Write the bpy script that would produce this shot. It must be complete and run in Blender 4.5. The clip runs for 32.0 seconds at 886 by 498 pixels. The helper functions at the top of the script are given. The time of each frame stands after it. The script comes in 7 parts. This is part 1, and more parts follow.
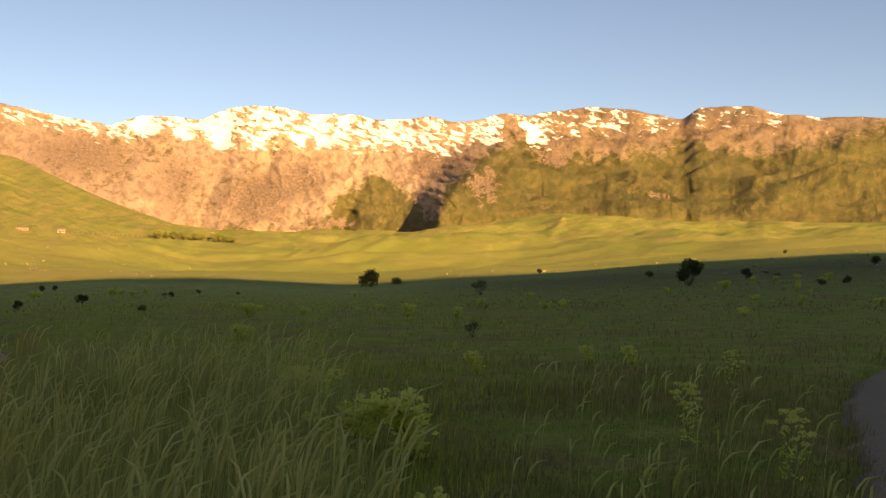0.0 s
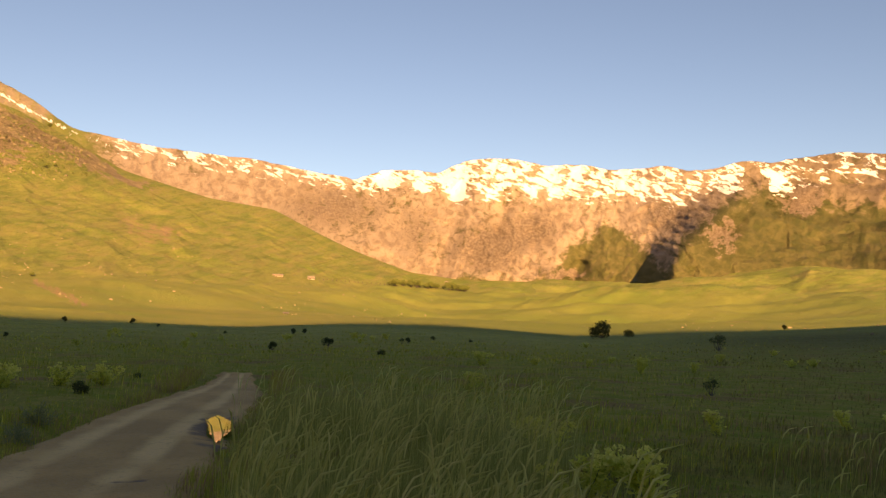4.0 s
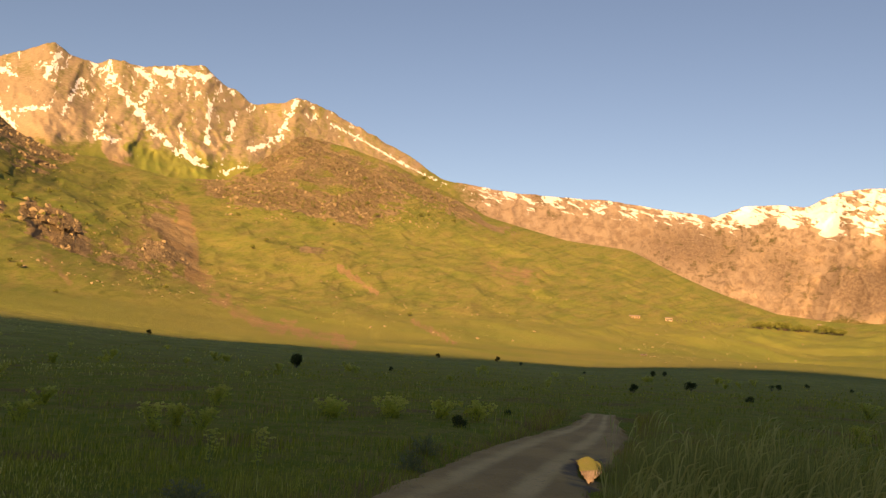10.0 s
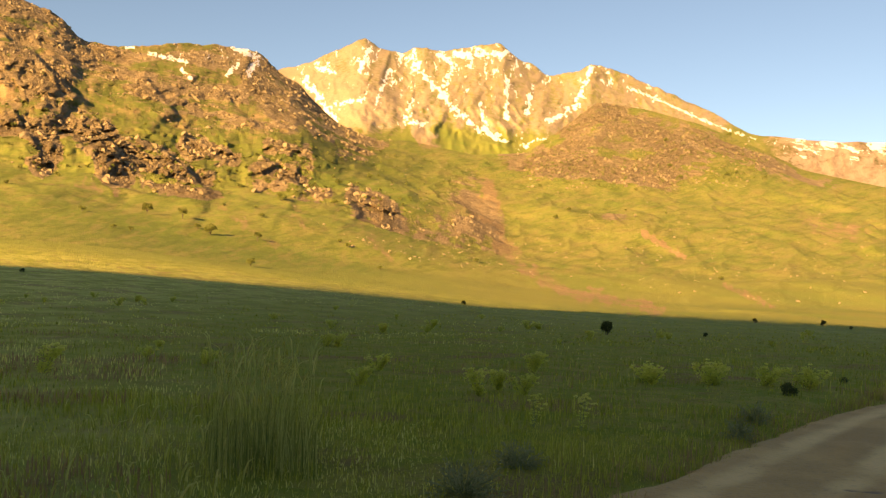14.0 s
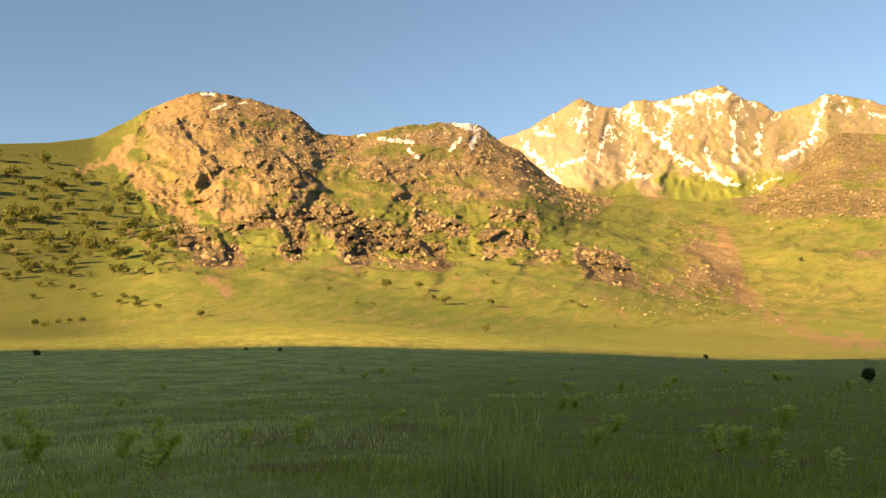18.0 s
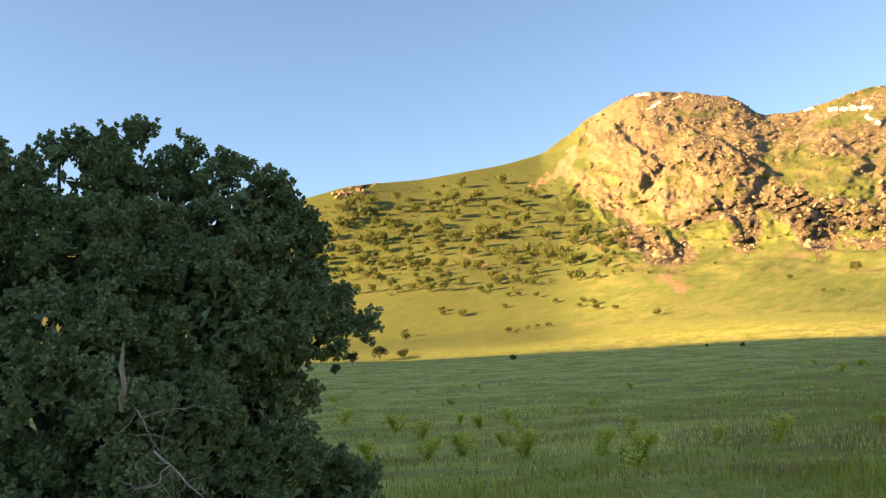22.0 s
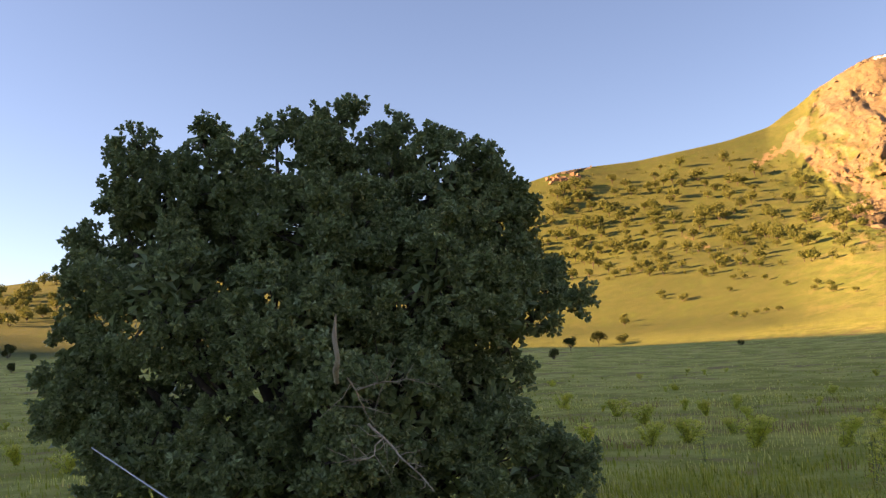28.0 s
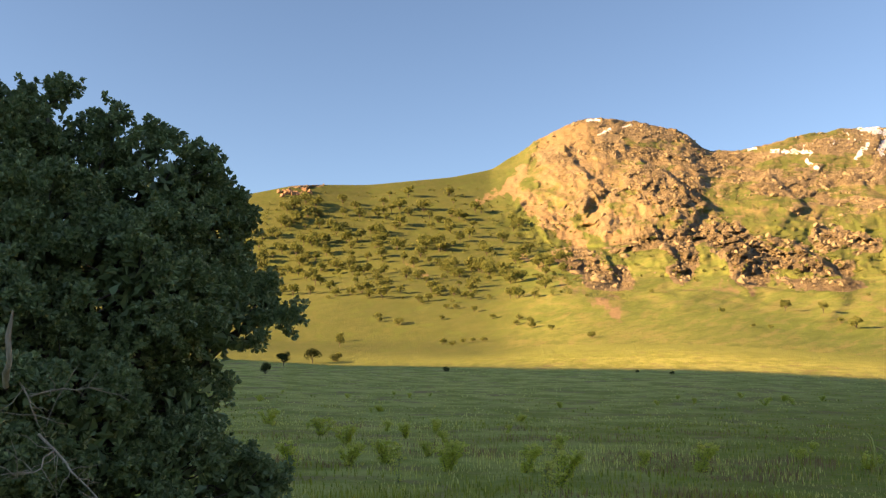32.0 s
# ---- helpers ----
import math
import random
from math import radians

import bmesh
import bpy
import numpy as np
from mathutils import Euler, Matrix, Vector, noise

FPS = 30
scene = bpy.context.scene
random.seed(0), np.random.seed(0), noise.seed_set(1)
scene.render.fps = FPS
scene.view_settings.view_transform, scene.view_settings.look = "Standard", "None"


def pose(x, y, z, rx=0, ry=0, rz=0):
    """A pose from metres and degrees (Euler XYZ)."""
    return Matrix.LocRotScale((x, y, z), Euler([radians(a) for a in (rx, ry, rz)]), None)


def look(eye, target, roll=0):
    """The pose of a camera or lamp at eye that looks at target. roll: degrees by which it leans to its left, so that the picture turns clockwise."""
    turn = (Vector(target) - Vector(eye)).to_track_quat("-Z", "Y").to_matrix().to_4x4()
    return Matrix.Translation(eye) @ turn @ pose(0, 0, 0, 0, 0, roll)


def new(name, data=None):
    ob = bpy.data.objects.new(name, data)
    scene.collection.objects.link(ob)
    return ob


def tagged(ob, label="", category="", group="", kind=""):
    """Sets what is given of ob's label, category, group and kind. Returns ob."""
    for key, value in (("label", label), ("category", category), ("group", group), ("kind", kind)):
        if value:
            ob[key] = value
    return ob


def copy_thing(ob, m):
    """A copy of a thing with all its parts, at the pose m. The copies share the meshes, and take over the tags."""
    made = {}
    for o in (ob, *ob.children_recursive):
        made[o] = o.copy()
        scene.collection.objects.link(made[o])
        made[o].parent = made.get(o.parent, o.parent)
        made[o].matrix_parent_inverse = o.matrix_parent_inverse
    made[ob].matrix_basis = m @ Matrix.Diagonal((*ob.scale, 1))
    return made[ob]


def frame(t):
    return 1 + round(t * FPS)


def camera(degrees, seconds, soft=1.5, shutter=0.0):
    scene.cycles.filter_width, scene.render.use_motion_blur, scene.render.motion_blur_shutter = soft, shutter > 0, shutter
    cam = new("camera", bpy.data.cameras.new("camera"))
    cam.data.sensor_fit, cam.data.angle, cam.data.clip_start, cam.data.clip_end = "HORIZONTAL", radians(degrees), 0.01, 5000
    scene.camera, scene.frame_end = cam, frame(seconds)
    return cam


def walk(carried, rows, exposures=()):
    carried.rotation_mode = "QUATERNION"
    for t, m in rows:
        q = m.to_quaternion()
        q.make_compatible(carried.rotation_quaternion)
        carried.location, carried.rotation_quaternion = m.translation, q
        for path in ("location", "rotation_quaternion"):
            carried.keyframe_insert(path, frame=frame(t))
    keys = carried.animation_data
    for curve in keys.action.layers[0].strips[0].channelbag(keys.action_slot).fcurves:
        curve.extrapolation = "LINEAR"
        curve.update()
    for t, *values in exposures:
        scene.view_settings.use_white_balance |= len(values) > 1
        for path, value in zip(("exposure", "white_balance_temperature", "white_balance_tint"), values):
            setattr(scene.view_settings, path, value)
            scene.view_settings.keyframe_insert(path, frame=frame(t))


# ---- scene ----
EYE = 1.7
PATH = [
    (0.0, 0.000, 0.000, 1.700, 91.50, 0.00, -0.00),
    (0.5, 0.000, 0.033, 1.693, 91.92, -0.31, 2.99),
    (1.0, -0.005, 0.036, 1.700, 92.13, -0.58, 6.09),
    (1.5, -0.010, 0.028, 1.698, 92.42, -0.66, 8.27),
    (2.0, -0.019, 0.012, 1.709, 92.86, -0.89, 9.57),
    (2.5, -0.023, -0.000, 1.702, 93.18, -0.98, 10.70),
    (4.5, -0.067, 0.025, 1.708, 95.07, -1.75, 16.06),
    (5.0, -0.097, 0.027, 1.713, 95.46, -2.02, 17.33),
    (5.5, -0.110, 0.029, 1.713, 95.47, -2.18, 19.11),
    (6.0, -0.117, 0.035, 1.709, 95.27, -2.27, 21.17),
    (6.5, -0.120, 0.025, 1.704, 95.07, -2.29, 23.60),
    (7.0, -0.114, 0.017, 1.708, 95.25, -2.39, 25.42),
    (7.5, -0.124, -0.011, 1.712, 95.60, -2.70, 27.00),
    (8.0, -0.133, -0.050, 1.720, 95.60, -2.79, 29.61),
    (8.5, -0.147, -0.086, 1.722, 96.01, -2.56, 31.81),
    (9.0, -0.154, -0.104, 1.720, 96.53, -2.53, 34.01),
    (9.5, -0.159, -0.116, 1.727, 96.60, -2.86, 35.67),
    (10.0, -0.169, -0.123, 1.725, 96.34, -2.84, 37.43),
    (10.5, -0.173, -0.133, 1.727, 95.64, -2.37, 39.66),
    (11.0, -0.197, -0.128, 1.719, 95.14, -1.61, 42.27),
    (11.5, -0.222, -0.126, 1.717, 94.77, -0.86, 44.45),
    (12.0, -0.253, -0.133, 1.705, 93.26, -0.16, 46.78),
    (12.5, -0.301, -0.134, 1.701, 91.68, -0.36, 50.33),
    (13.0, -0.328, -0.148, 1.693, 92.17, -1.38, 53.82),
    (13.5, -0.349, -0.157, 1.700, 92.79, -1.77, 56.34),
    (15.5, -0.262, -0.113, 1.697, 95.77, -0.89, 59.04),
    (16.0, -0.242, -0.103, 1.696, 96.36, -0.21, 62.67),
    (16.5, -0.221, -0.088, 1.692, 96.61, 0.45, 66.75),
    (17.0, -0.194, -0.073, 1.704, 96.77, 0.89, 69.55),
    (17.5, -0.166, -0.060, 1.685, 97.04, 1.20, 71.13),
    (18.0, -0.146, -0.047, 1.692, 97.47, 1.56, 72.15),
    (18.5, -0.127, -0.045, 1.708, 97.88, 1.64, 73.11),
    (19.0, -0.101, -0.043, 1.710, 97.88, 1.66, 75.16),
    (19.5, -0.063, -0.070, 1.701, 96.97, 1.97, 78.46),
    (20.0, -0.036, -0.111, 1.711, 96.20, 2.86, 82.01),
    (20.5, -0.013, -0.149, 1.725, 96.29, 4.01, 86.33),
    (21.0, 0.005, -0.176, 1.733, 96.92, 3.84, 90.92),
    (21.5, 0.013, -0.170, 1.742, 97.81, 3.55, 96.68),
    (22.0, -0.018, -0.164, 1.743, 98.57, 3.37, 101.11),
    (22.5, -0.046, -0.170, 1.743, 99.08, 3.10, 104.87),
    (23.0, -0.081, -0.162, 1.744, 99.03, 3.26, 108.23),
    (23.5, -0.115, -0.137, 1.737, 98.55, 3.55, 110.57),
    (24.0, -0.147, -0.117, 1.723, 98.08, 3.61, 112.41),
    (24.5, -0.174, -0.113, 1.720, 97.73, 3.65, 113.63),
    (26.5, -0.315, -0.129, 1.665, 96.03, 4.52, 114.67),
    (27.0, -0.330, -0.176, 1.661, 96.42, 5.07, 116.27),
    (27.5, -0.348, -0.221, 1.668, 97.56, 3.90, 116.85),
    (28.0, -0.354, -0.240, 1.671, 98.40, 2.78, 115.07),
    (28.5, -0.352, -0.244, 1.677, 99.07, 1.68, 112.01),
    (29.0, -0.348, -0.240, 1.682, 99.28, 0.91, 109.81),
    (29.5, -0.341, -0.233, 1.684, 99.65, 0.41, 107.49),
    (30.0, -0.335, -0.225, 1.692, 99.85, -0.13, 105.50),
    (30.5, -0.350, -0.218, 1.694, 99.85, -0.42, 103.59),
    (31.0, -0.370, -0.211, 1.689, 99.58, -0.52, 101.24),
    (31.5, -0.392, -0.197, 1.688, 99.22, -0.59, 98.97),
    (32.0, -0.414, -0.173, 1.692, 99.08, -0.63, 96.74),
]
cam = camera(53.07, 32.0, soft=1.35)
walk(cam, [(t, pose(x, y, z, rx, ry, rz)) for t, x, y, z, rx, ry, rz in PATH],
     exposures=[(0.0, 1.75, 8500, 20), (5.0, 1.56, 8500, 22), (9.0, 1.40, 8500, 22), (12.0, 1.68, 8800, 19), (13.0, 2.04, 9000, 15), (16.0, 1.80, 8200, 12), (17.0, 1.93, 7900, 9), (19.0, 2.08, 7600, 7), (20.0, 2.3, 7500, 7), (21.0, 2.55, 7300, 10), (24.0, 2.66, 6900, 11), (27.0, 2.48, 7500, 27), (28.0, 2.46, 7600, 28), (29.0, 2.4, 7250, 20), (30.0, 2.46, 7500, 28), (31.0, 2.46, 7500, 27), (32.0, 2.25, 7050, 14)])

# ---- daylight: a low evening sun behind the first view, clear sky ----
SUN_AZ, SUN_EL = 206.0, 17.0       # degrees anticlockwise from +y, and above the horizon


def bearing_vec(az, el=0.0):
    a, e = radians(az), radians(el)
    return Vector((-math.sin(a) * math.cos(e), math.cos(a) * math.cos(e), math.sin(e)))


world = bpy.data.worlds.new("sky")
scene.world = world
world.use_nodes = True
wn = world.node_tree.nodes
sky = wn.new("ShaderNodeTexSky")
sky.sky_type = "NISHITA"
sky.sun_disc = False
sky.sun_elevation = radians(SUN_EL)
sky.sun_rotation = radians(-SUN_AZ)
sky.altitude = 1800
sky.air_density, sky.dust_density, sky.ozone_density = 1.0, 1.0, 2.0
world.node_tree.links.new(sky.outputs[0], wn["Background"].inputs[0])
wn["Background"].inputs[1].default_value = 0.05
sun = new("sun", bpy.data.lights.new("sun", "SUN"))
sun.data.energy = 5.0
sun.data.angle = radians(0.9)
sun.data.color = (1.0, 0.645, 0.30)
sun.matrix_world = look(bearing_vec(SUN_AZ, SUN_EL) * 100, (0, 0, 0))

# ---- materials ----


class Nodes:
    """Short hand for building a node material."""

    def __init__(self, name, rough=0.9):
        self.mat = bpy.data.materials.new(name)
        self.mat.use_nodes = True
        self.t = self.mat.node_tree
        self.bsdf = self.t.nodes["Principled BSDF"]
        self.bsdf.inputs["Roughness"].default_value = rough
        self.co = self.t.nodes.new("ShaderNodeTexCoord").outputs["Object"]

    def put(self, socket, v):
        if isinstance(v, bpy.types.NodeSocket):
            self.t.links.new(v, socket)
        elif isinstance(v, tuple):
            socket.default_value = (*v, 1.0) if len(v) == 3 else v
        else:
            socket.default_value = v

    def noise(self, scale, detail=4.0, rough=0.55, co=None, dist=0.0):
        n = self.t.nodes.new("ShaderNodeTexNoise")
        self.put(n.inputs["Vector"], co or self.co)
        n.inputs["Scale"].default_value = scale
        n.inputs["Detail"].default_value = detail
        n.inputs["Roughness"].default_value = rough
        n.inputs["Distortion"].default_value = dist
        return n.outputs["Fac"]

    def voronoi(self, scale, feature="F1", co=None):
        n = self.t.nodes.new("ShaderNodeTexVoronoi")
        n.feature = feature
        self.put(n.inputs["Vector"], co or self.co)
        n.inputs["Scale"].default_value = scale
        return n.outputs["Distance"]

    def stretch(self, sx, sy, sz):
        n = self.t.nodes.new("ShaderNodeMapping")
        self.put(n.inputs["Vector"], self.co)
        n.inputs["Scale"].default_value = (sx, sy, sz)
        return n.outputs[0]

    def step(self, v, lo, hi):
        n = self.t.nodes.new("ShaderNodeMapRange")
        n.interpolation_type = "SMOOTHSTEP"
        self.put(n.inputs["Value"], v)
        n.inputs["From Min"].default_value = lo
        n.inputs["From Max"].default_value = hi
        return n.outputs[0]

    def math(self, op, a, b=0.0):
        n = self.t.nodes.new("ShaderNodeMath")
        n.operation = op
        self.put(n.inputs[0], a)
        self.put(n.inputs[1], b)
        return n.outputs[0]

    def mix(self, fac, a, b):
        n = self.t.nodes.new("ShaderNodeMix")
        n.data_type = "RGBA"
        self.put(n.inputs[0], fac)
        self.put(n.inputs[6], a)
        self.put(n.inputs[7], b)
        return n.outputs[2]

    def attr(self, name):
        n = self.t.nodes.new("ShaderNodeAttribute")
        n.attribute_name = name
        return n.outputs["Fac"]

    def vector(self, name):
        n = self.t.nodes.new("ShaderNodeAttribute")
        n.attribute_name = name
        return n.outputs["Vector"]

    def scaled(self, v, by):
        n = self.t.nodes.new("ShaderNodeVectorMath")
        n.operation = "MULTIPLY"
        self.put(n.inputs[0], v)
        n.inputs[1].default_value = by
        return n.outputs[0]

    def turned(self, v, degrees):
        n = self.t.nodes.new("ShaderNodeMapping")
        self.put(n.inputs["Vector"], v)
        n.inputs["Rotation"].default_value = (0, 0, radians(degrees))
        return n.outputs[0]

    def mixed(self, fac, a, b):
        n = self.t.nodes.new("ShaderNodeMix")
        self.put(n.inputs[0], fac)
        self.put(n.inputs[2], a)
        self.put(n.inputs[3], b)
        return n.outputs[0]

    def random(self):
        return self.t.nodes.new("ShaderNodeObjectInfo").outputs["Random"]

    def island(self):
        return self.t.nodes.new("ShaderNodeNewGeometry").outputs["Random Per Island"]

    def colour(self, v):
        self.put(self.bsdf.inputs["Base Color"], v)
        return self

    def bump(self, v, strength=0.5, distance=0.1, normal=None):
        n = self.t.nodes.new("ShaderNodeBump")
        n.inputs["Strength"].default_value = strength
        n.inputs["Distance"].default_value = distance
        self.put(n.inputs["Height"], v)
        if normal:
            self.put(n.inputs["Normal"], normal)
        self.put(self.bsdf.inputs["Normal"], n.outputs[0])
        return n.outputs[0]


def land_material():
    """Grass, bare earth, rock and snow by the land's own cover."""
    m = Nodes("mountain_land", 0.95)
    m.bsdf.inputs["Specular IOR Level"].default_value = 0.1
    big, mid, fine = m.noise(0.012), m.noise(0.09, 5), m.noise(0.8, 5, 0.65)
    broken = m.noise(0.21, 8, 0.72)
    fall = m.vector("fall")                       # bearing and height angle: runs down the slopes
    grass = m.mix(m.step(big, 0.35, 0.65), (0.140, 0.182, 0.042), (0.19, 0.208, 0.056))
    grass = m.mix(m.math("MULTIPLY", m.step(mid, 0.42, 0.70), 0.6), grass, (0.14, 0.16, 0.038))
    grass = m.mix(m.math("MULTIPLY", m.step(fine, 0.5, 0.8), 0.35), grass, (0.26, 0.245, 0.082))
    # deeper green, with the oak slope's tree shade and grazing light darkened in
    grass = m.mix(m.attr("lush_shade"), grass, m.mix(m.step(broken, 0.35, 0.65), (0.06, 0.076, 0.022), (0.088, 0.098, 0.031)))
    far = m.noise(1.0, 7, 0.68, m.scaled(fall, (1.8, 2.0, 1)), 0.5)        # the far range's ledges, screes and outcrops
    ledge = m.noise(1.0, 5, 0.7, m.scaled(fall, (6.0, 7.0, 1)), 0.4)
    earth = m.mix(m.step(fine, 0.3, 0.7), (0.225, 0.158, 0.085), (0.305, 0.215, 0.118))
    rock = m.mix(m.step(mid, 0.35, 0.65), (0.275, 0.208, 0.126), (0.20, 0.152, 0.094))
    rock = m.mix(m.math("MULTIPLY", m.step(fine, 0.45, 0.7), 0.5), rock, (0.31, 0.24, 0.145))
    rock = m.mix(m.math("MULTIPLY", m.step(m.noise(0.5, 6, 0.75), 0.52, 0.70), 0.35), rock, (0.12, 0.098, 0.056))
    spots = m.mix(m.step(m.noise(0.3, 7, 0.72), 0.40, 0.60), (0.30, 0.305, 0.062), (0.55, 0.515, 0.145))
    spots = m.mix(m.step(m.noise(0.28, 5, 0.7, m.stretch(1, 1, 1), 0.6), 0.53, 0.66), spots, (0.34, 0.235, 0.11))
    grass = m.mix(m.attr("pale"), grass, spots)
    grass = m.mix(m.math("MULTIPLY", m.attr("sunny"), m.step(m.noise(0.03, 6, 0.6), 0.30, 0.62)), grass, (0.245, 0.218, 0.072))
    turf = m.mix(m.step(m.noise(1.1, 6, 0.7), 0.42, 0.6), (0.20, 0.24, 0.024), (0.30, 0.275, 0.055))
    turf = m.mix(m.step(m.noise(0.35, 5, 0.65), 0.5, 0.66), turf, (0.255, 0.175, 0.06))
    turf = m.mix(m.math("MULTIPLY", m.step(m.noise(16.0, 4, 0.7), 0.48, 0.7), 0.5), turf, (0.085, 0.085, 0.022))
    turf = m.mix(m.math("MULTIPLY", m.step(m.noise(9.0, 3, 0.7), 0.58, 0.72), 0.6), turf, (0.44, 0.42, 0.075))
    grass = m.mix(m.attr("close"), grass, turf)
    slope = m.step(m.attr("scrub"), 0.05, 0.25)
    mottle = m.noise(1.0, 6, 0.66, m.scaled(m.turned(fall, 12), (0.8, 2.6, 1)), 0.6)
    grass = m.mix(m.math("MULTIPLY", m.math("MULTIPLY", m.step(mottle, 0.46, 0.64), m.math("MULTIPLY", slope, m.math("SUBTRACT", 1.0, m.attr("lush_shade")))), 0.55), grass, (0.25, 0.205, 0.082))
    grass = m.mix(m.math("MULTIPLY", m.math("MULTIPLY", m.step(mottle, 0.50, 0.34), slope), 0.5), grass, (0.105, 0.138, 0.03))
    speck = m.noise(1.0, 3, 0.7, m.scaled(fall, (7.0, 9.0, 1)))
    grass = m.mix(m.math("MULTIPLY", m.math("MULTIPLY", m.step(speck, 0.56, 0.66), slope), 0.5), grass, (0.09, 0.105, 0.03))
    # dark streaks along the contours: shading of small undulations, painted into the grass
    shade_bands = m.noise(1.0, 6, 0.62, m.scaled(m.turned(fall, 10), (0.9, 4.2, 1)), 0.7)
    grass = m.mix(m.math("MULTIPLY", m.math("MULTIPLY", m.step(shade_bands, 0.50, 0.64), slope), 0.42), grass, (0.088, 0.104, 0.028))
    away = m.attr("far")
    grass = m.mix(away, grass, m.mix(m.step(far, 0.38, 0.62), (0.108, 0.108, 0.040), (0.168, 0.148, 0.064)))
    # brown eastern heath, its colours also lowered to stand for the shadow there
    grass = m.mix(m.math("MULTIPLY", m.attr("moor_shade"), 0.8), grass, m.mix(m.step(far, 0.38, 0.62), (0.066, 0.072, 0.026), (0.112, 0.102, 0.042)))
    # far earth and rock are paler: the lift of distance haze is in their colour
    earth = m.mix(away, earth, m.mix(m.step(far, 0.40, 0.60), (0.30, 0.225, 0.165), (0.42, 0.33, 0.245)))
    earth = m.mix(m.math("MULTIPLY", m.attr("moor_shade"), 0.85), earth, m.mix(m.step(far, 0.40, 0.60), (0.135, 0.102, 0.064), (0.21, 0.16, 0.105)))
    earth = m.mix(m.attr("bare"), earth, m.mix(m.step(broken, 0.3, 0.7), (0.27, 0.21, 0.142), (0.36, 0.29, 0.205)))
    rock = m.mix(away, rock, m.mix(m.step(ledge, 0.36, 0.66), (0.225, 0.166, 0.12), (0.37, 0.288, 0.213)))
    rock = m.mix(m.math("MULTIPLY", m.attr("moor_shade"), 0.7), rock, m.mix(m.step(ledge, 0.36, 0.66), (0.15, 0.112, 0.08), (0.25, 0.19, 0.138)))
    rock = m.mix(m.math("MULTIPLY", m.attr("bare"), 0.7), rock, earth)
    chutes = m.math("MULTIPLY", m.math("SUBTRACT", m.noise(1.0, 6, 0.6, m.scaled(fall, (1.5, 0.8, 1)), 0.8), 0.5), 0.55)
    dry = m.math("ADD", m.attr("dry"), m.math("MULTIPLY", m.math("SUBTRACT", mid, 0.5), 0.5))
    dry = m.math("ADD", dry, m.mixed(away, chutes, m.math("MULTIPLY", m.math("SUBTRACT", far, 0.5), 0.9)))
    col = m.mix(m.step(dry, 0.36, 0.64), grass, earth)
    rk = m.math("ADD", m.attr("rock"), m.math("MULTIPLY", m.math("SUBTRACT", m.mixed(away, broken, m.math("ADD", m.math("MULTIPLY", far, 0.75), m.math("MULTIPLY", ledge, 0.25))), 0.5), 1.7))
    col = m.mix(m.step(rk, 0.44, 0.56), col, rock)
    tufts = m.step(m.noise(0.42, 6, 0.72), 0.50, 0.60)
    col = m.mix(m.math("MULTIPLY", m.math("MULTIPLY", tufts, m.attr("scrub")), 0.85), col, (0.075, 0.085, 0.026))
    stones = m.step(m.noise(0.85, 4, 0.7), 0.63, 0.68)
    col = m.mix(m.math("MULTIPLY", m.math("MULTIPLY", stones, m.attr("scrub")), 0.8), col, (0.33, 0.265, 0.15))
    veins = m.math("ABSOLUTE", m.math("SUBTRACT", m.noise(1.0, 5, 0.6, m.scaled(fall, (1.5, 0.75, 1)), 0.4), 0.5))
    strips = m.math("MULTIPLY", m.math("SUBTRACT", m.mixed(away, m.noise(1.0, 8, 0.66, m.scaled(fall, (2.2, 2.0, 1)), 0.6), m.noise(1.0, 8, 0.66, m.scaled(m.turned(fall, -16), (1.3, 3.6, 1)), 0.7)), 0.5), m.mixed(away, 1.3, 1.9))
    sn = m.math("ADD", m.attr("snow"), m.math("MULTIPLY", m.step(veins, 0.06, 0.0), m.mixed(away, 0.15, 0.04)))
    sn = m.math("ADD", sn, strips)
    white = m.step(sn, 0.47, 0.53)
    col = m.mix(white, col, (0.76, 0.74, 0.72))
    m.colour(col)
    open_rock = m.math("SUBTRACT", 1.0, m.math("MULTIPLY", white, 0.85))          # snow lies smooth over the relief
    distant = m.math("MULTIPLY", m.math("MULTIPLY", m.math("MAXIMUM", away, m.math("MULTIPLY", m.attr("bare"), 0.3)), open_rock), m.math("ADD", m.math("MULTIPLY", m.attr("relief"), 0.7), 0.3))
    stony = m.math("MULTIPLY", m.math("MINIMUM", m.attr("relief"), 1.0), open_rock)
    first = m.bump(m.math("MULTIPLY", m.math("SUBTRACT", m.noise(0.02, 12, 0.74), 0.5), distant), 0.7, 26.0)
    first = m.bump(m.math("MULTIPLY", m.math("MULTIPLY", m.math("SUBTRACT", ledge, 0.5), away), distant), 0.7, 22.0, first)
    first = m.bump(m.math("MULTIPLY", m.math("SUBTRACT", m.noise(0.06, 10, 0.7), 0.5), stony), 0.8, 12.0, first)
    first = m.bump(m.math("MULTIPLY", m.math("SUBTRACT", broken, 0.5), m.math("ADD", m.math("MULTIPLY", stony, 0.85), 0.10)), 0.9, 5.0, first)
    first = m.bump(m.noise(1.3, 6, 0.7), 0.5, 0.35, first)
    m.bump(m.math("MULTIPLY", m.noise(14.0, 5, 0.7), m.attr("close")), 0.9, 0.07, first)
    return m.mat


LAND = land_material()

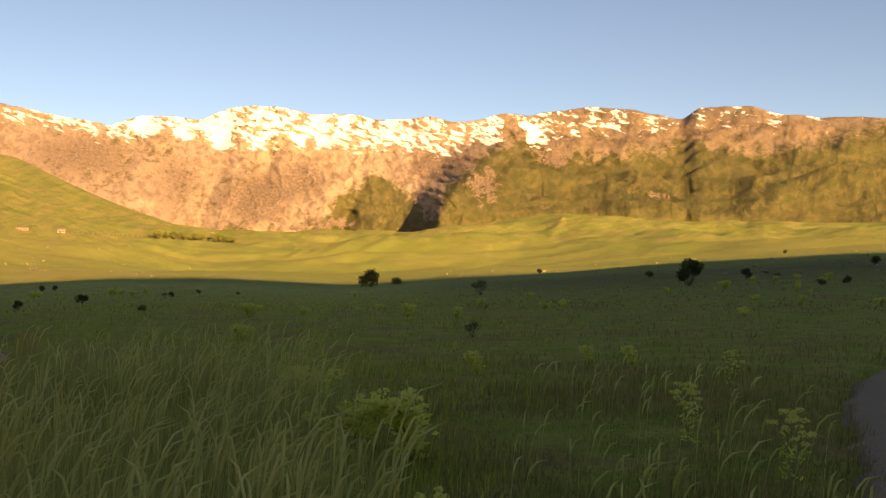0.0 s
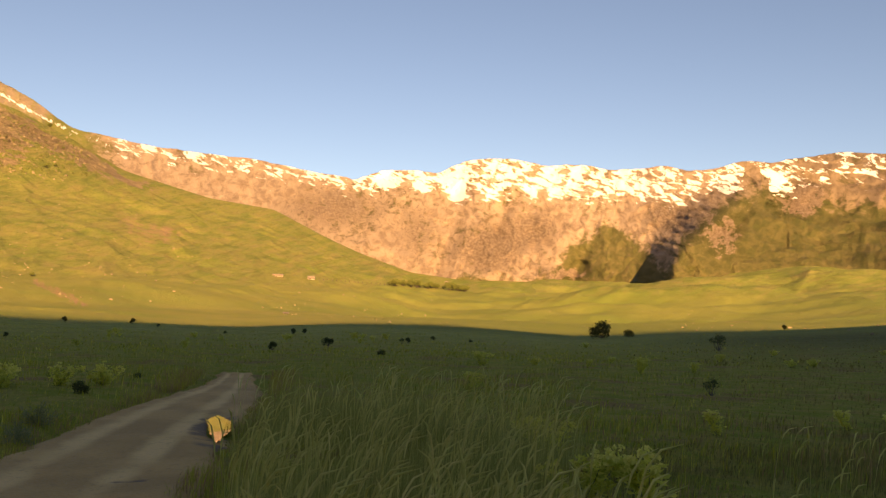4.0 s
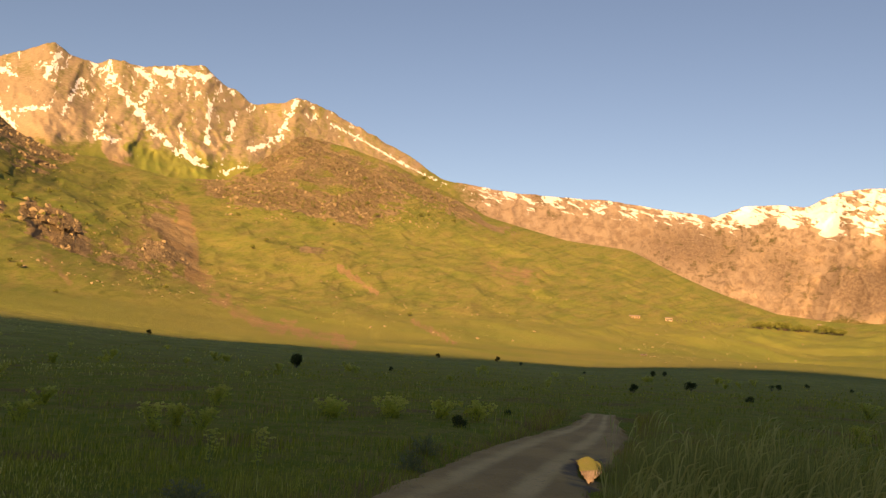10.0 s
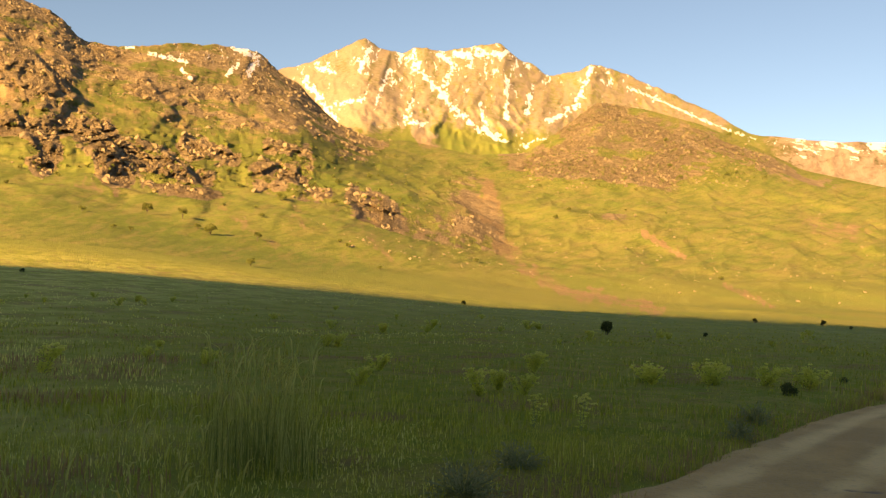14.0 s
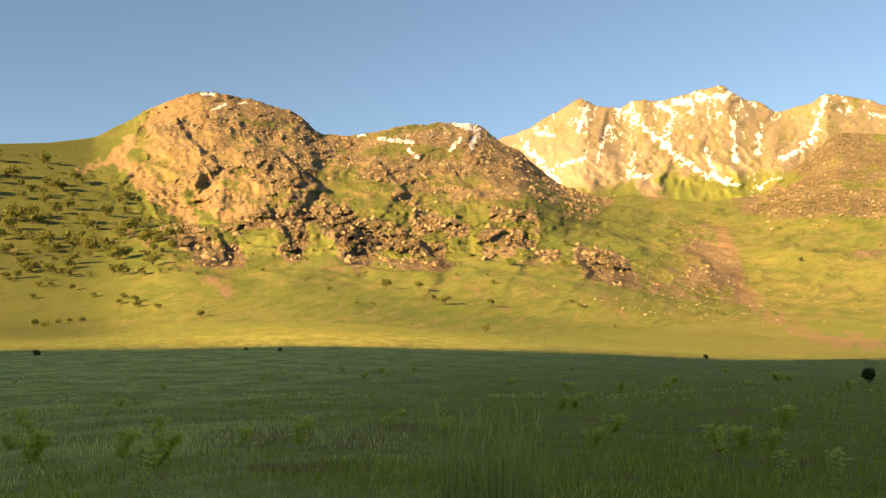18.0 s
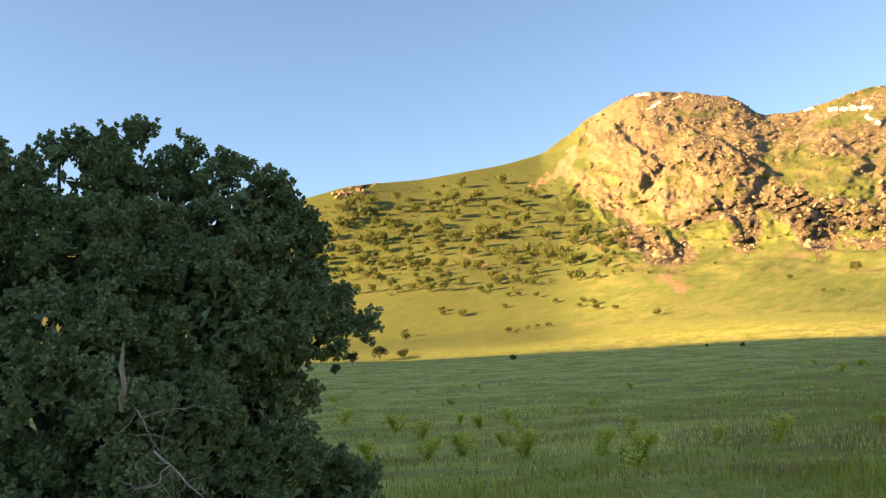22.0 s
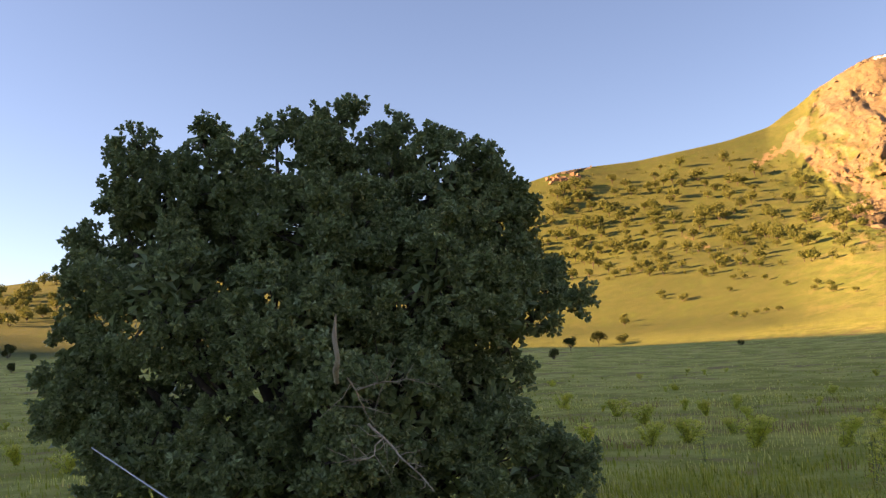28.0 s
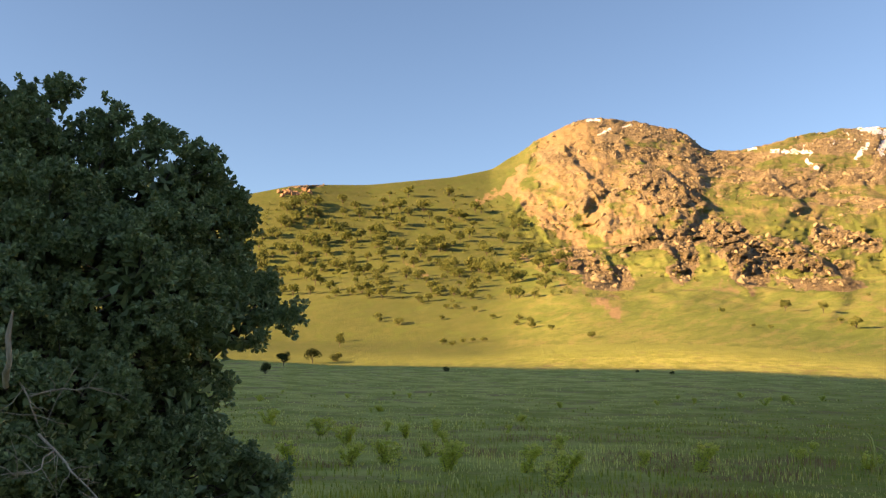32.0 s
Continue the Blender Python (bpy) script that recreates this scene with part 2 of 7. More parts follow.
# ---- the land: bearings from the standing place (degrees), distance (m) and height angle (degrees) ----
EDGE = [(-40, 170, 1.4), (-26, 175, 1.3), (-18, 185, 0.75), (-7, 200, -0.05), (0, 205, -0.25), (6, 205, -0.9), (15, 215, -0.35),
        (22, 210, -0.35), (28, 190, -0.9), (36, 170, -0.7), (44, 160, -0.35), (54, 150, 0.05), (60, 146, 0.45), (70, 146, 1.0),
        (80, 150, 1.6), (90, 158, 1.62), (100, 172, 1.6), (120, 200, 2.1), (140, 260, 3.0), (150, 280, 3.2)]
FOOT = [(-40, 420, 1.9), (-26, 420, 1.8), (-18, 420, 1.3), (-7, 390, 0.6), (5, 390, 0.4), (15, 420, 0.35), (22, 400, 0.4), (28, 330, 0.2),
        (36, 290, 0.3), (43, 275, 0.5), (52, 255, 1.1), (60, 245, 2.0), (70, 240, 3.2), (80, 238, 4.4), (88, 240, 4.3), (95, 252, 3.2),
        (108, 280, 2.9), (120, 310, 3.2), (140, 400, 4.2), (150, 420, 4.2)]
MID = [(-40, 760, 2.5), (-26, 760, 2.3), (-12, 740, 2.0), (0, 700, 1.4), (8, 700, 1.2), (15, 680, 1.3), (22, 600, 2.0), (28, 520, 2.4),
       (36, 470, 3.1), (43, 450, 3.7), (52, 420, 3.6), (56, 405, 4.4), (60, 395, 5.4), (63, 390, 6.0), (68, 390, 6.8), (72, 388, 6.9),
       (77, 388, 7.1), (81, 388, 7.3), (85, 390, 7.2), (88, 400, 7.5), (93, 420, 7.6), (100, 430, 7.6), (108, 450, 7.0), (120, 470, 6.2),
       (140, 520, 5.4), (150, 540, 5.2)]
CRAG = [(-40, 1080, 2.9), (-26, 1080, 2.6), (-12, 1060, 2.9), (0, 1000, 2.2), (8, 1000, 1.9), (15, 980, 2.0), (22, 900, 3.8), (28, 820, 4.9),
        (36, 760, 6.0), (43, 720, 7.2), (50, 660, 7.4), (54, 620, 7.2), (59, 540, 7.4), (63, 500, 8.2), (67, 490, 9.6), (72, 480, 9.3), (76, 480, 9.8),
        (80, 480, 10.0), (84, 470, 9.7), (88, 490, 9.2), (93, 520, 10.2), (100, 520, 10.2), (108, 520, 9.8), (120, 540, 8.3), (140, 590, 6.3), (150, 620, 5.8)]
NEAR_RIDGE = [(-40, 1400, 3.0), (-27, 1400, 2.85), (-18, 1400, 3.1), (-11, 1350, 3.3), (-6.4, 1320, 3.5), (-2.8, 1320, 3.25), (1.6, 1350, 2.6),
              (10, 1350, 2.55), (13.8, 1330, 2.6), (17, 1300, 3.0), (20.4, 1270, 4.2), (22.5, 1250, 5.1), (25.8, 1220, 6.7), (29.8, 1180, 7.2),
              (35, 1140, 8.55), (37.7, 1120, 10.0), (41, 1120, 11.5), (44.4, 1150, 12.5), (47.4, 1150, 13.0), (49.8, 1080, 11.2), (51.8, 1000, 9.8),
              (55.2, 950, 9.6), (59.6, 930, 10.4), (61.6, 900, 10.4), (63.3, 930, 10.9), (64.3, 970, 11.4), (65.2, 1010, 12.1)]
NEAR_RIDGE_WEST = [(66.8, 1050, 13.6), (68.9, 1040, 15.0), (70.2, 980, 15.55), (72.8, 900, 15.55), (75.1, 840, 15.2), (77.6, 800, 14.8), (79.9, 815, 15.05),
                   (81.6, 840, 16.4), (83.8, 835, 16.9), (85.6, 825, 17.1), (87.4, 815, 17.45), (89.0, 800, 16.9), (90.6, 780, 16.1), (92.3, 755, 15.0), (93.7, 720, 14.2),
                   (96.3, 680, 13.7), (99.2, 650, 13.4), (101.8, 635, 13.1), (105, 615, 13.0), (106.8, 600, 12.85), (109.4, 590, 12.2), (112.6, 590, 11.2),
                   (121, 600, 9.5), (129, 620, 8.1), (136.6, 650, 7.3), (141.4, 670, 6.6), (150, 700, 6.0)]
FAR_RIDGE = [(-40, 4000, 9.0), (-26.6, 4000, 8.9), (-22.8, 4000, 9.2), (-20.9, 4000, 9.5), (-19.1, 4000, 10.1), (-16.1, 4000, 10.1), (-15.1, 4050, 9.4),
             (-13.5, 4050, 9.85), (-12.1, 4000, 10.2), (-9.5, 4000, 10.5), (-5.7, 4000, 10.0), (-3.7, 4000, 10.15), (-2.1, 4050, 9.7), (-0.6, 4100, 9.6),
             (0.7, 4100, 9.95), (3.8, 4100, 9.75), (6.7, 4050, 10.15), (8.5, 4000, 10.05), (10.7, 3950, 10.5), (13.5, 3950, 10.25), (15.4, 4000, 9.4),
             (16.9, 4050, 9.55), (18.9, 4050, 9.45), (20.6, 4000, 8.85), (23.9, 3800, 9.3), (26.8, 3600, 9.75), (30.2, 3400, 9.95)]
FAR_RIDGE_WEST = [(34.6, 3000, 10.3), (38.0, 2500, 10.8), (40.3, 2250, 12.25), (42.9, 2080, 13.5), (46.3, 1900, 14.85), (47.8, 1850, 15.5), (49.4, 1850, 14.65), (50.4, 1850, 14.65),
                  (51.6, 1850, 15.3), (53.6, 1850, 16.45), (55.7, 1850, 16.4), (57.6, 1860, 16.1), (58.8, 1860, 16.35), (59.8, 1860, 15.85), (61.0, 1860, 16.05),
                  (62.6, 1860, 16.7), (65.2, 1860, 15.5), (67.0, 1850, 14.65), (69.5, 1850, 14.0), (75, 1900, 12.0), (90, 1900, 11.0), (110, 1800, 8.5), (150, 1700, 4.5)]


def hashed(ix, iy, seed):
    h = (ix.astype(np.int64) * 374761393 + iy.astype(np.int64) * 668265263 + seed * 1442695041) & 0x7FFFFFFF
    h = ((h ^ (h >> 13)) * 1274126177) & 0x7FFFFFFF
    h = ((h ^ (h >> 16)) * 1103515245) & 0x7FFFFFFF
    return ((h >> 7) & 0xFFFF) / 65535.0


def value_noise(x, y, seed=0):
    ix, iy = np.floor(x), np.floor(y)
    fx, fy = x - ix, y - iy
    ux, uy = fx * fx * (3 - 2 * fx), fy * fy * (3 - 2 * fy)
    a, b = hashed(ix, iy, seed), hashed(ix + 1, iy, seed)
    c, d = hashed(ix, iy + 1, seed), hashed(ix + 1, iy + 1, seed)
    return (a + (b - a) * ux) * (1 - uy) + (c + (d - c) * ux) * uy


def fbm(x, y, octaves=4, seed=0, gain=0.5):
    """Fractal noise, about -1 to 1."""
    total, amp, norm = 0.0, 1.0, 0.0
    for o in range(octaves):
        ca, sa = math.cos(o * 1.3), math.sin(o * 1.3)
        total = total + amp * (2 * value_noise((x * ca - y * sa) * 2 ** o + 17.3 * o, (x * sa + y * ca) * 2 ** o - 9.1 * o, seed + o) - 1)
        norm += amp
        amp *= gain
    return total / norm * 1.6


def ridged(x, y, octaves=4, seed=0, gain=0.5):
    """Noise with sharp crests, 0 to 1."""
    total, amp, norm = 0.0, 1.0, 0.0
    for o in range(octaves):
        ca, sa = math.cos(o * 0.9 + 0.4), math.sin(o * 0.9 + 0.4)
        n = 2 * value_noise((x * ca - y * sa) * 2 ** o + 31.7 * o, (x * sa + y * ca) * 2 ** o + 5.3 * o, seed + o) - 1
        total = total + amp * (1 - np.abs(n)) ** 2
        norm += amp
        amp *= gain
    return total / norm


def bump_at(az, q, centre, depth, wide, tall):
    return np.exp(-((az - centre) / wide) ** 2 - ((q - depth) / tall) ** 2)


def smooth01(v, lo, hi):
    t = np.clip((v - lo) / (hi - lo), 0, 1)
    return t * t * (3 - 2 * t)


STEP = 0.1
AZ = np.concatenate([np.arange(-33, 147.001, STEP), np.arange(148.2, 326.9, 1.4)])
AZ = np.append(AZ, 327.0)
SEEN = np.where(AZ > 236, -40.0, np.minimum(AZ, 150.0))


def blur_az(v, degrees):
    """Rounds a row of values over the bearings."""
    n = len(np.arange(-33, 147.001, STEP))
    k = max(1, int(degrees / STEP))
    w = np.hanning(2 * k + 3)
    v = v.copy()
    v[:n] = np.convolve(np.pad(v[:n], k + 1, mode="edge"), w / w.sum(), "valid")
    return v


def ring(table, extra=(), wide=4.0, sharp=4.0):
    t = np.array(list(table) + list(extra), float)
    return blur_az(np.interp(SEEN, t[:, 0], t[:, 1]), wide), blur_az(np.interp(SEEN, t[:, 0], t[:, 2]), sharp)


rings = [ring(EDGE), ring(FOOT), ring(MID), ring(CRAG), ring(NEAR_RIDGE, NEAR_RIDGE_WEST, 1.5, 0.5)]
nr, nel = rings[-1]
fr, fel = ring(FAR_RIDGE, FAR_RIDGE_WEST, 2.0, 0.4)
fr = 1566 + (fr - 1566) * (0.18 + 0.82 * smooth01(SEEN, 37, 48) + 0.45 * (1 - smooth01(SEEN, -10, -1)))          # the range rises steeply from its foot
behind_z = EYE + nr * np.tan(np.radians(nel))
sad = smooth01(SEEN, 47, 51) * (1 - smooth01(SEEN, 65.0, 68.0))           # where the slope climbs straight on to the far ridge
west = smooth01(SEEN, 62, 68)
dip_r = nr * (1.16 + 0.1 * west)
fill = smooth01(SEEN, 64, 66) * (1 - smooth01(SEEN, 68, 70))
dip_z = behind_z * (0.80 * (1 - np.maximum(sad, fill)) + 1.13 * sad + 1.0 * np.maximum(fill - sad, 0))
R_K = [np.zeros_like(AZ) + 0.004] + [r for r, e in rings] + [dip_r, fr, fr + 350, np.maximum(fr + 700, 4900)]
Z_K = [np.zeros_like(AZ)] + [EYE + r * np.tan(np.radians(e)) for r, e in rings] + [dip_z, EYE + fr * np.tan(np.radians(fel))]
Z_K += [Z_K[-1] * 0.8, Z_K[-1] * 0.45]
ROWS = [48, 24, 46, 72, 104, 8, 112, 4, 3]
cols_r, cols_q = [], []
for k, n in enumerate(ROWS):
    f = np.linspace(0, 1, n, endpoint=False)[:, None]
    if k == 0:
        cols_r.append(0.8 * np.sinh(f * np.arcsinh(R_K[1] / 0.8)) + 0.004 * (1 - f))
    else:
        cols_r.append(R_K[k] + (R_K[k + 1] - R_K[k]) * f)
    cols_q.append(np.broadcast_to(k + f, (n, len(AZ))))
cols_r.append(R_K[-1][None]), cols_q.append(np.full((1, len(AZ)), float(len(ROWS))))
RAD, Q = np.concatenate(cols_r), np.concatenate(cols_q)
AZG = np.broadcast_to(AZ, RAD.shape)
SG = np.broadcast_to(SEEN, RAD.shape)
X, Y = -RAD * np.sin(np.radians(AZG)), RAD * np.cos(np.radians(AZG))

# base height: flat near field, then straight runs between the rings, rounded off
Z = np.zeros_like(RAD)
for j in range(len(AZ)):
    rk = [r[j] for r in R_K]
    zk = [z[j] for z in Z_K]
    Z[:, j] = np.interp(RAD[:, j], [0, 45] + rk[1:], [0, 0] + zk[1:])
soft = Z.copy()
for _ in range(5):
    soft[1:-1] = (soft[:-2] + 2 * soft[1:-1] + soft[2:]) / 4
keep = np.clip(1 - np.abs(Q - 5) * 8, 0, 1) + np.clip(1 - np.abs(Q - 7) * 8, 0, 1)
Z = Z * np.clip(keep, 0, 1) + soft * (1 - np.clip(keep, 0, 1))

# broken teeth along the rocky crests
jag = fbm(AZG / 0.9, AZG * 0 + Q, 5, 201, 0.62) * smooth01(SG, 64.5, 67) * (1 - smooth01(SG, 91, 94)) * 0.17 * smooth01(Q, 4.9, 5.0) * (1 - smooth01(Q, 5.1, 5.3))
jag += fbm(AZG / 1.1, AZG * 0 + Q, 5, 211, 0.6) * (0.07 + 0.13 * smooth01(SG, 40, 44)) * smooth01(Q, 6.93, 7.0) * (Q < 7.2)
Z += RAD * np.tan(np.radians(jag))

# cover masks
n50, n15 = fbm(X / 60, Y / 60, 5, 3), fbm(X / 14, Y / 14, 4, 11)
ROCK = np.zeros_like(Z)
UP = np.degrees(np.arctan2(Z - EYE, np.maximum(RAD, 1)))


def stroke(points, wide, rough=0.35):
    """A streak over the land through places named by bearing and height angle, 1 in its middle, 0 past its width."""
    best = np.full(Z.shape, 1e9)
    wob = rough * wide * fbm(AZG * 1.3 / wide, UP * 1.3 / wide, 3, 83)
    for (ax, ay), (bx, by) in zip(points[:-1], points[1:]):
        dx, dy = bx - ax, by - ay
        f = np.clip(((SG - ax) * dx + (UP - ay) * dy) / (dx * dx + dy * dy), 0, 1)
        best = np.minimum(best, np.hypot(SG - ax - f * dx, UP - ay - f * dy))
    return np.clip(1.5 - (best + wob) / wide, 0, 1) * (RAD > 60)


ROCK_LINES = [([(88.7, 8.4), (87.0, 7.4), (85.9, 7.0)], 0.9, 1.1), ([(85.7, 8.6), (83.6, 9.4), (82.1, 9.4), (81.6, 7.9)], 0.8, 0.9), ([(81.1, 9.6), (78.6, 9.5), (77.4, 7.5)], 0.9, 1.1),
              ([(76.8, 8.4), (74.5, 7.6), (72.2, 6.7)], 0.9, 1.05), ([(69.0, 7.7), (66.2, 8.0)], 0.7, 1.0), ([(68.3, 9.4), (66.1, 9.2)], 0.45, 0.8), ([(66.3, 6.8), (64.7, 6.8)], 0.5, 0.9),
              ([(63.0, 6.5), (60.7, 5.4)], 0.7, 1.0), ([(60.0, 5.3), (57.6, 4.2), (55.4, 3.2)], 0.5, 0.4), ([(73.3, 9.0), (70.8, 8.6)], 0.6, 0.8), ([(82.0, 12.0), (79.5, 13.6), (77.6, 14.2)], 1.2, 0.75),
              ([(80.1, 12.6), (75.1, 12.0), (71.0, 12.3)], 1.0, 0.7), ([(87.0, 12.9), (83.3, 13.4)], 0.9, 0.75), ([(86.3, 16.0), (82.6, 15.4), (80.1, 14.6)], 1.2, 0.9), ([(89.6, 15.0), (87.0, 16.4)], 0.9, 0.7)]
for line, wide, much in ROCK_LINES:
    ROCK = np.maximum(ROCK, much * stroke(line, wide))
for line, wide, much in (([(69.5, 13.6), (66.8, 12.6), (64.6, 11.4), (62.4, 10.4)], 1.3, 1.0), ([(48.6, 12.0), (46.0, 10.8), (42.0, 9.8)], 1.5, 0.8), ([(51.5, 9.6), (47.0, 9.3), (43.0, 8.6)], 1.0, 0.7), ([(53.0, 9.6), (51.4, 9.0)], 0.6, 0.8), ([(56.0, 7.5), (54.5, 5.6), (56.0, 4.6)], 1.6, 0.22)):
    ROCK = np.maximum(ROCK, much * stroke(line, wide))
hilltop = smooth01(SG, 65, 68) * (1 - smooth01(SG, 89.5, 92.5))
ROCK = np.maximum(ROCK, hilltop * (0.36 * smooth01(UP, 9.2, 11.0) + 0.14 * smooth01(UP, 13, 14.5)))
CRAGS = [(45.5, 4.75, 4.5, 0.3, 0.75), (40.0, 4.75, 3.5, 0.22, 0.7), (106.0, 4.98, 1.0, 0.04, 1.1), (49.5, 4.4, 3.0, 0.35, 0.55), (35.0, 4.7, 4.0, 0.25, 0.35), (56.5, 3.6, 2.2, 0.6, 0.2), (53.5, 3.0, 2.0, 0.5, 0.15), (46.0, 3.5, 3.0, 0.25, 0.3)]
for c in CRAGS:
    ROCK += c[4] * bump_at(SG, Q, *c[:4])
ROCK = np.clip(ROCK, 0, 1.2) * (Q < 6)
snowy = smooth01(SG, 36, 40) * (1 - smooth01(SG, 68, 71)) * smooth01(Q, 5.9, 6.15)
far_range = (1 - smooth01(SG, 34, 40)) * smooth01(Q, 5.95, 6.1)
ROCK += snowy * 0.36 * smooth01(Q, 6.05, 6.4)
for az, el, wide, tall, much in ((12.0, 4.6, 2.0, 1.6, 0.75), (9.0, 6.0, 1.6, 1.2, 0.6), (16.5, 5.5, 1.5, 2.0, 0.35), (22.0, 7.0, 4.0, 1.6, 0.45), (0.6, 6.8, 1.6, 1.0, 0.65), (-2.6, 5.6, 1.2, 1.5, 0.5), (-7.3, 7.8, 1.6, 0.9, 0.55), (7.0, 3.1, 1.9, 0.5, 0.5), (-13.5, 4.8, 1.6, 0.5, 0.35)):
    ROCK += far_range * much * bump_at(SG, UP, az, el, wide, tall)
ROCK += far_range * 0.15

# relief: meadow swells, gullied slopes, crags, mountain flanks
near = smooth01(RAD, 25, 120)
Z += near * (1 - smooth01(Q, 1.6, 2.4)) * 0.5 * fbm(X / 45, Y / 45, 3, 5)
Z += 0.05 * fbm(X / 3.0, Y / 3.0, 3, 8) * smooth01(RAD, 2, 6) * (1 - smooth01(Q, 1.5, 2))
smooth_hill = smooth01(SG, 89, 95)
slope_zone = smooth01(Q, 1.8, 2.5) * (1 - smooth01(Q, 4.75, 4.97)) * (Q < 5.2)
Z += slope_zone * (3.2 * n50 + 0.25 * n15) * (1 - 0.65 * smooth_hill)
gully = ridged(AZG / 4.2 + 0.3 * n50, Q * 0.35, 3, 21)
Z += slope_zone * 5.0 * (gully - 0.5) * (1 - 0.75 * smooth01(SG, 57, 64)) * (1 - 0.5 * smooth_hill) * smooth01(Q, 2.2, 3.2)
rolling = smooth01(Q, 1.4, 2.0) * (1 - smooth01(Q, 4.7, 5.0)) * (1 - smooth01(SG, 14, 24)) * (Q < 5.2)
Z += rolling * 9.0 * (fbm(X / 150, Y / 150, 3, 15) - 0.1)
patch = smooth01(fbm(X / 38, Y / 38, 4, 29) + 0.35 * n15, -0.45, 0.25)
ROCK = np.where(Q < 5.4, ROCK * (0.32 + 0.78 * patch), ROCK)
crag = np.clip(ROCK, 0, 1) * smooth01(Q, 2.4, 3.0) * (Q < 5.4)


def facets(x, y, seed, tilt=1.0):
    """Broken rock: cells, each a plane with a height and a tilt of its own."""
    ix, iy = np.floor(x), np.floor(y)
    near_d, out_h, out_v = np.full(x.shape, 9.0), np.zeros(x.shape), np.zeros(x.shape)
    for dx in (-1, 0, 1):
        for dy in (-1, 0, 1):
            cx, cy = ix + dx, iy + dy
            ox, oy = x - cx - hashed(cx, cy, seed), y - cy - hashed(cx, cy, seed + 1)
            d = np.hypot(ox, oy)
            closer = d < near_d
            v = hashed(cx, cy, seed + 2)
            h = v - 0.5 + tilt * (ox * (2 * hashed(cx, cy, seed + 3) - 1) + oy * (2 * hashed(cx, cy, seed + 4) - 1.3))
            near_d, out_h, out_v = np.where(closer, d, near_d), np.where(closer, h, out_h), np.where(closer, v, out_v)
    return out_h, out_v


# the relief of the slopes: how far each place stands forward of the plain slope, in metres along the line from the standing place
FORWARD = np.zeros_like(Z)
NEAR_LAND, FAR_LAND = (Q > 1.4) & (Q < 5.15), (Q > 5.6) & (Q < 7.05)
w1, w2 = fbm(SG / 2.6, UP / 2.6, 4, 161), fbm(SG / 2.6 + 40, UP / 2.6, 4, 162)


def scarp(points, high, fade, edge=0.25, ends=0.7, land=FAR_LAND, rough=0.35):
    """A step in the relief along a line of bearings and height angles: it stands forward to the right of the line's way and dies out over `fade` degrees."""
    azs = [p[0] for p in points]
    cols = np.nonzero((AZ > min(azs) - 3 * fade - 2) & (AZ < max(azs) + 3 * fade + 2) & (AZ < 147))[0]
    c0, c1 = cols[0], cols[-1] + 1
    sub = (slice(None), slice(c0, c1))
    px = -SG[sub] + rough * min(1.0, fade) * w1[sub] + 0.12 * n15[sub] * min(1.0, fade)
    pu = UP[sub] + rough * min(1.0, fade) * w2[sub]
    best, side, over = np.full(px.shape, 1e9), np.zeros(px.shape), np.zeros(px.shape)
    last = len(points) - 2
    for k, ((ax, ay), (bx, by)) in enumerate(zip(points[:-1], points[1:])):
        dx, dy = ax - bx, by - ay
        length = math.hypot(dx, dy)
        along_f = ((px + ax) * dx + (pu - ay) * dy) / length ** 2
        f = np.clip(along_f, 0, 1)
        d = np.hypot(px + ax - f * dx, pu - ay - f * dy)
        cross = dx * (pu - ay) - dy * (px + ax)
        past = np.maximum(-along_f * length if k == 0 else 0, (along_f - 1) * length if k == last else 0)
        nearer = d < best
        best, side, over = np.where(nearer, d, best), np.where(nearer, -np.sign(cross) * d, side), np.where(nearer, np.maximum(past, 0), over)
    FORWARD[sub] += land[sub] * high * smooth01(side, -edge, edge) * np.exp(-(np.maximum(side, 0) / fade) ** 1.5 - (over / ends) ** 2)


# far range: great spurs and gullies, the gorge, bluffs, and scarps in the green country to the east
east = 1 - smooth01(SG, -6, 4)
base_in = smooth01(Q, 6.0, 6.015)
mid_spurs = ridged(SG / 1.5 + 0.30 * w1, UP / 1.9 + 0.30 * w2, 4, 167, 0.6)
fine_spurs = ridged(SG / 0.6 + 0.3 * w2, UP / 0.7 + 0.3 * w1, 3, 169, 0.6)
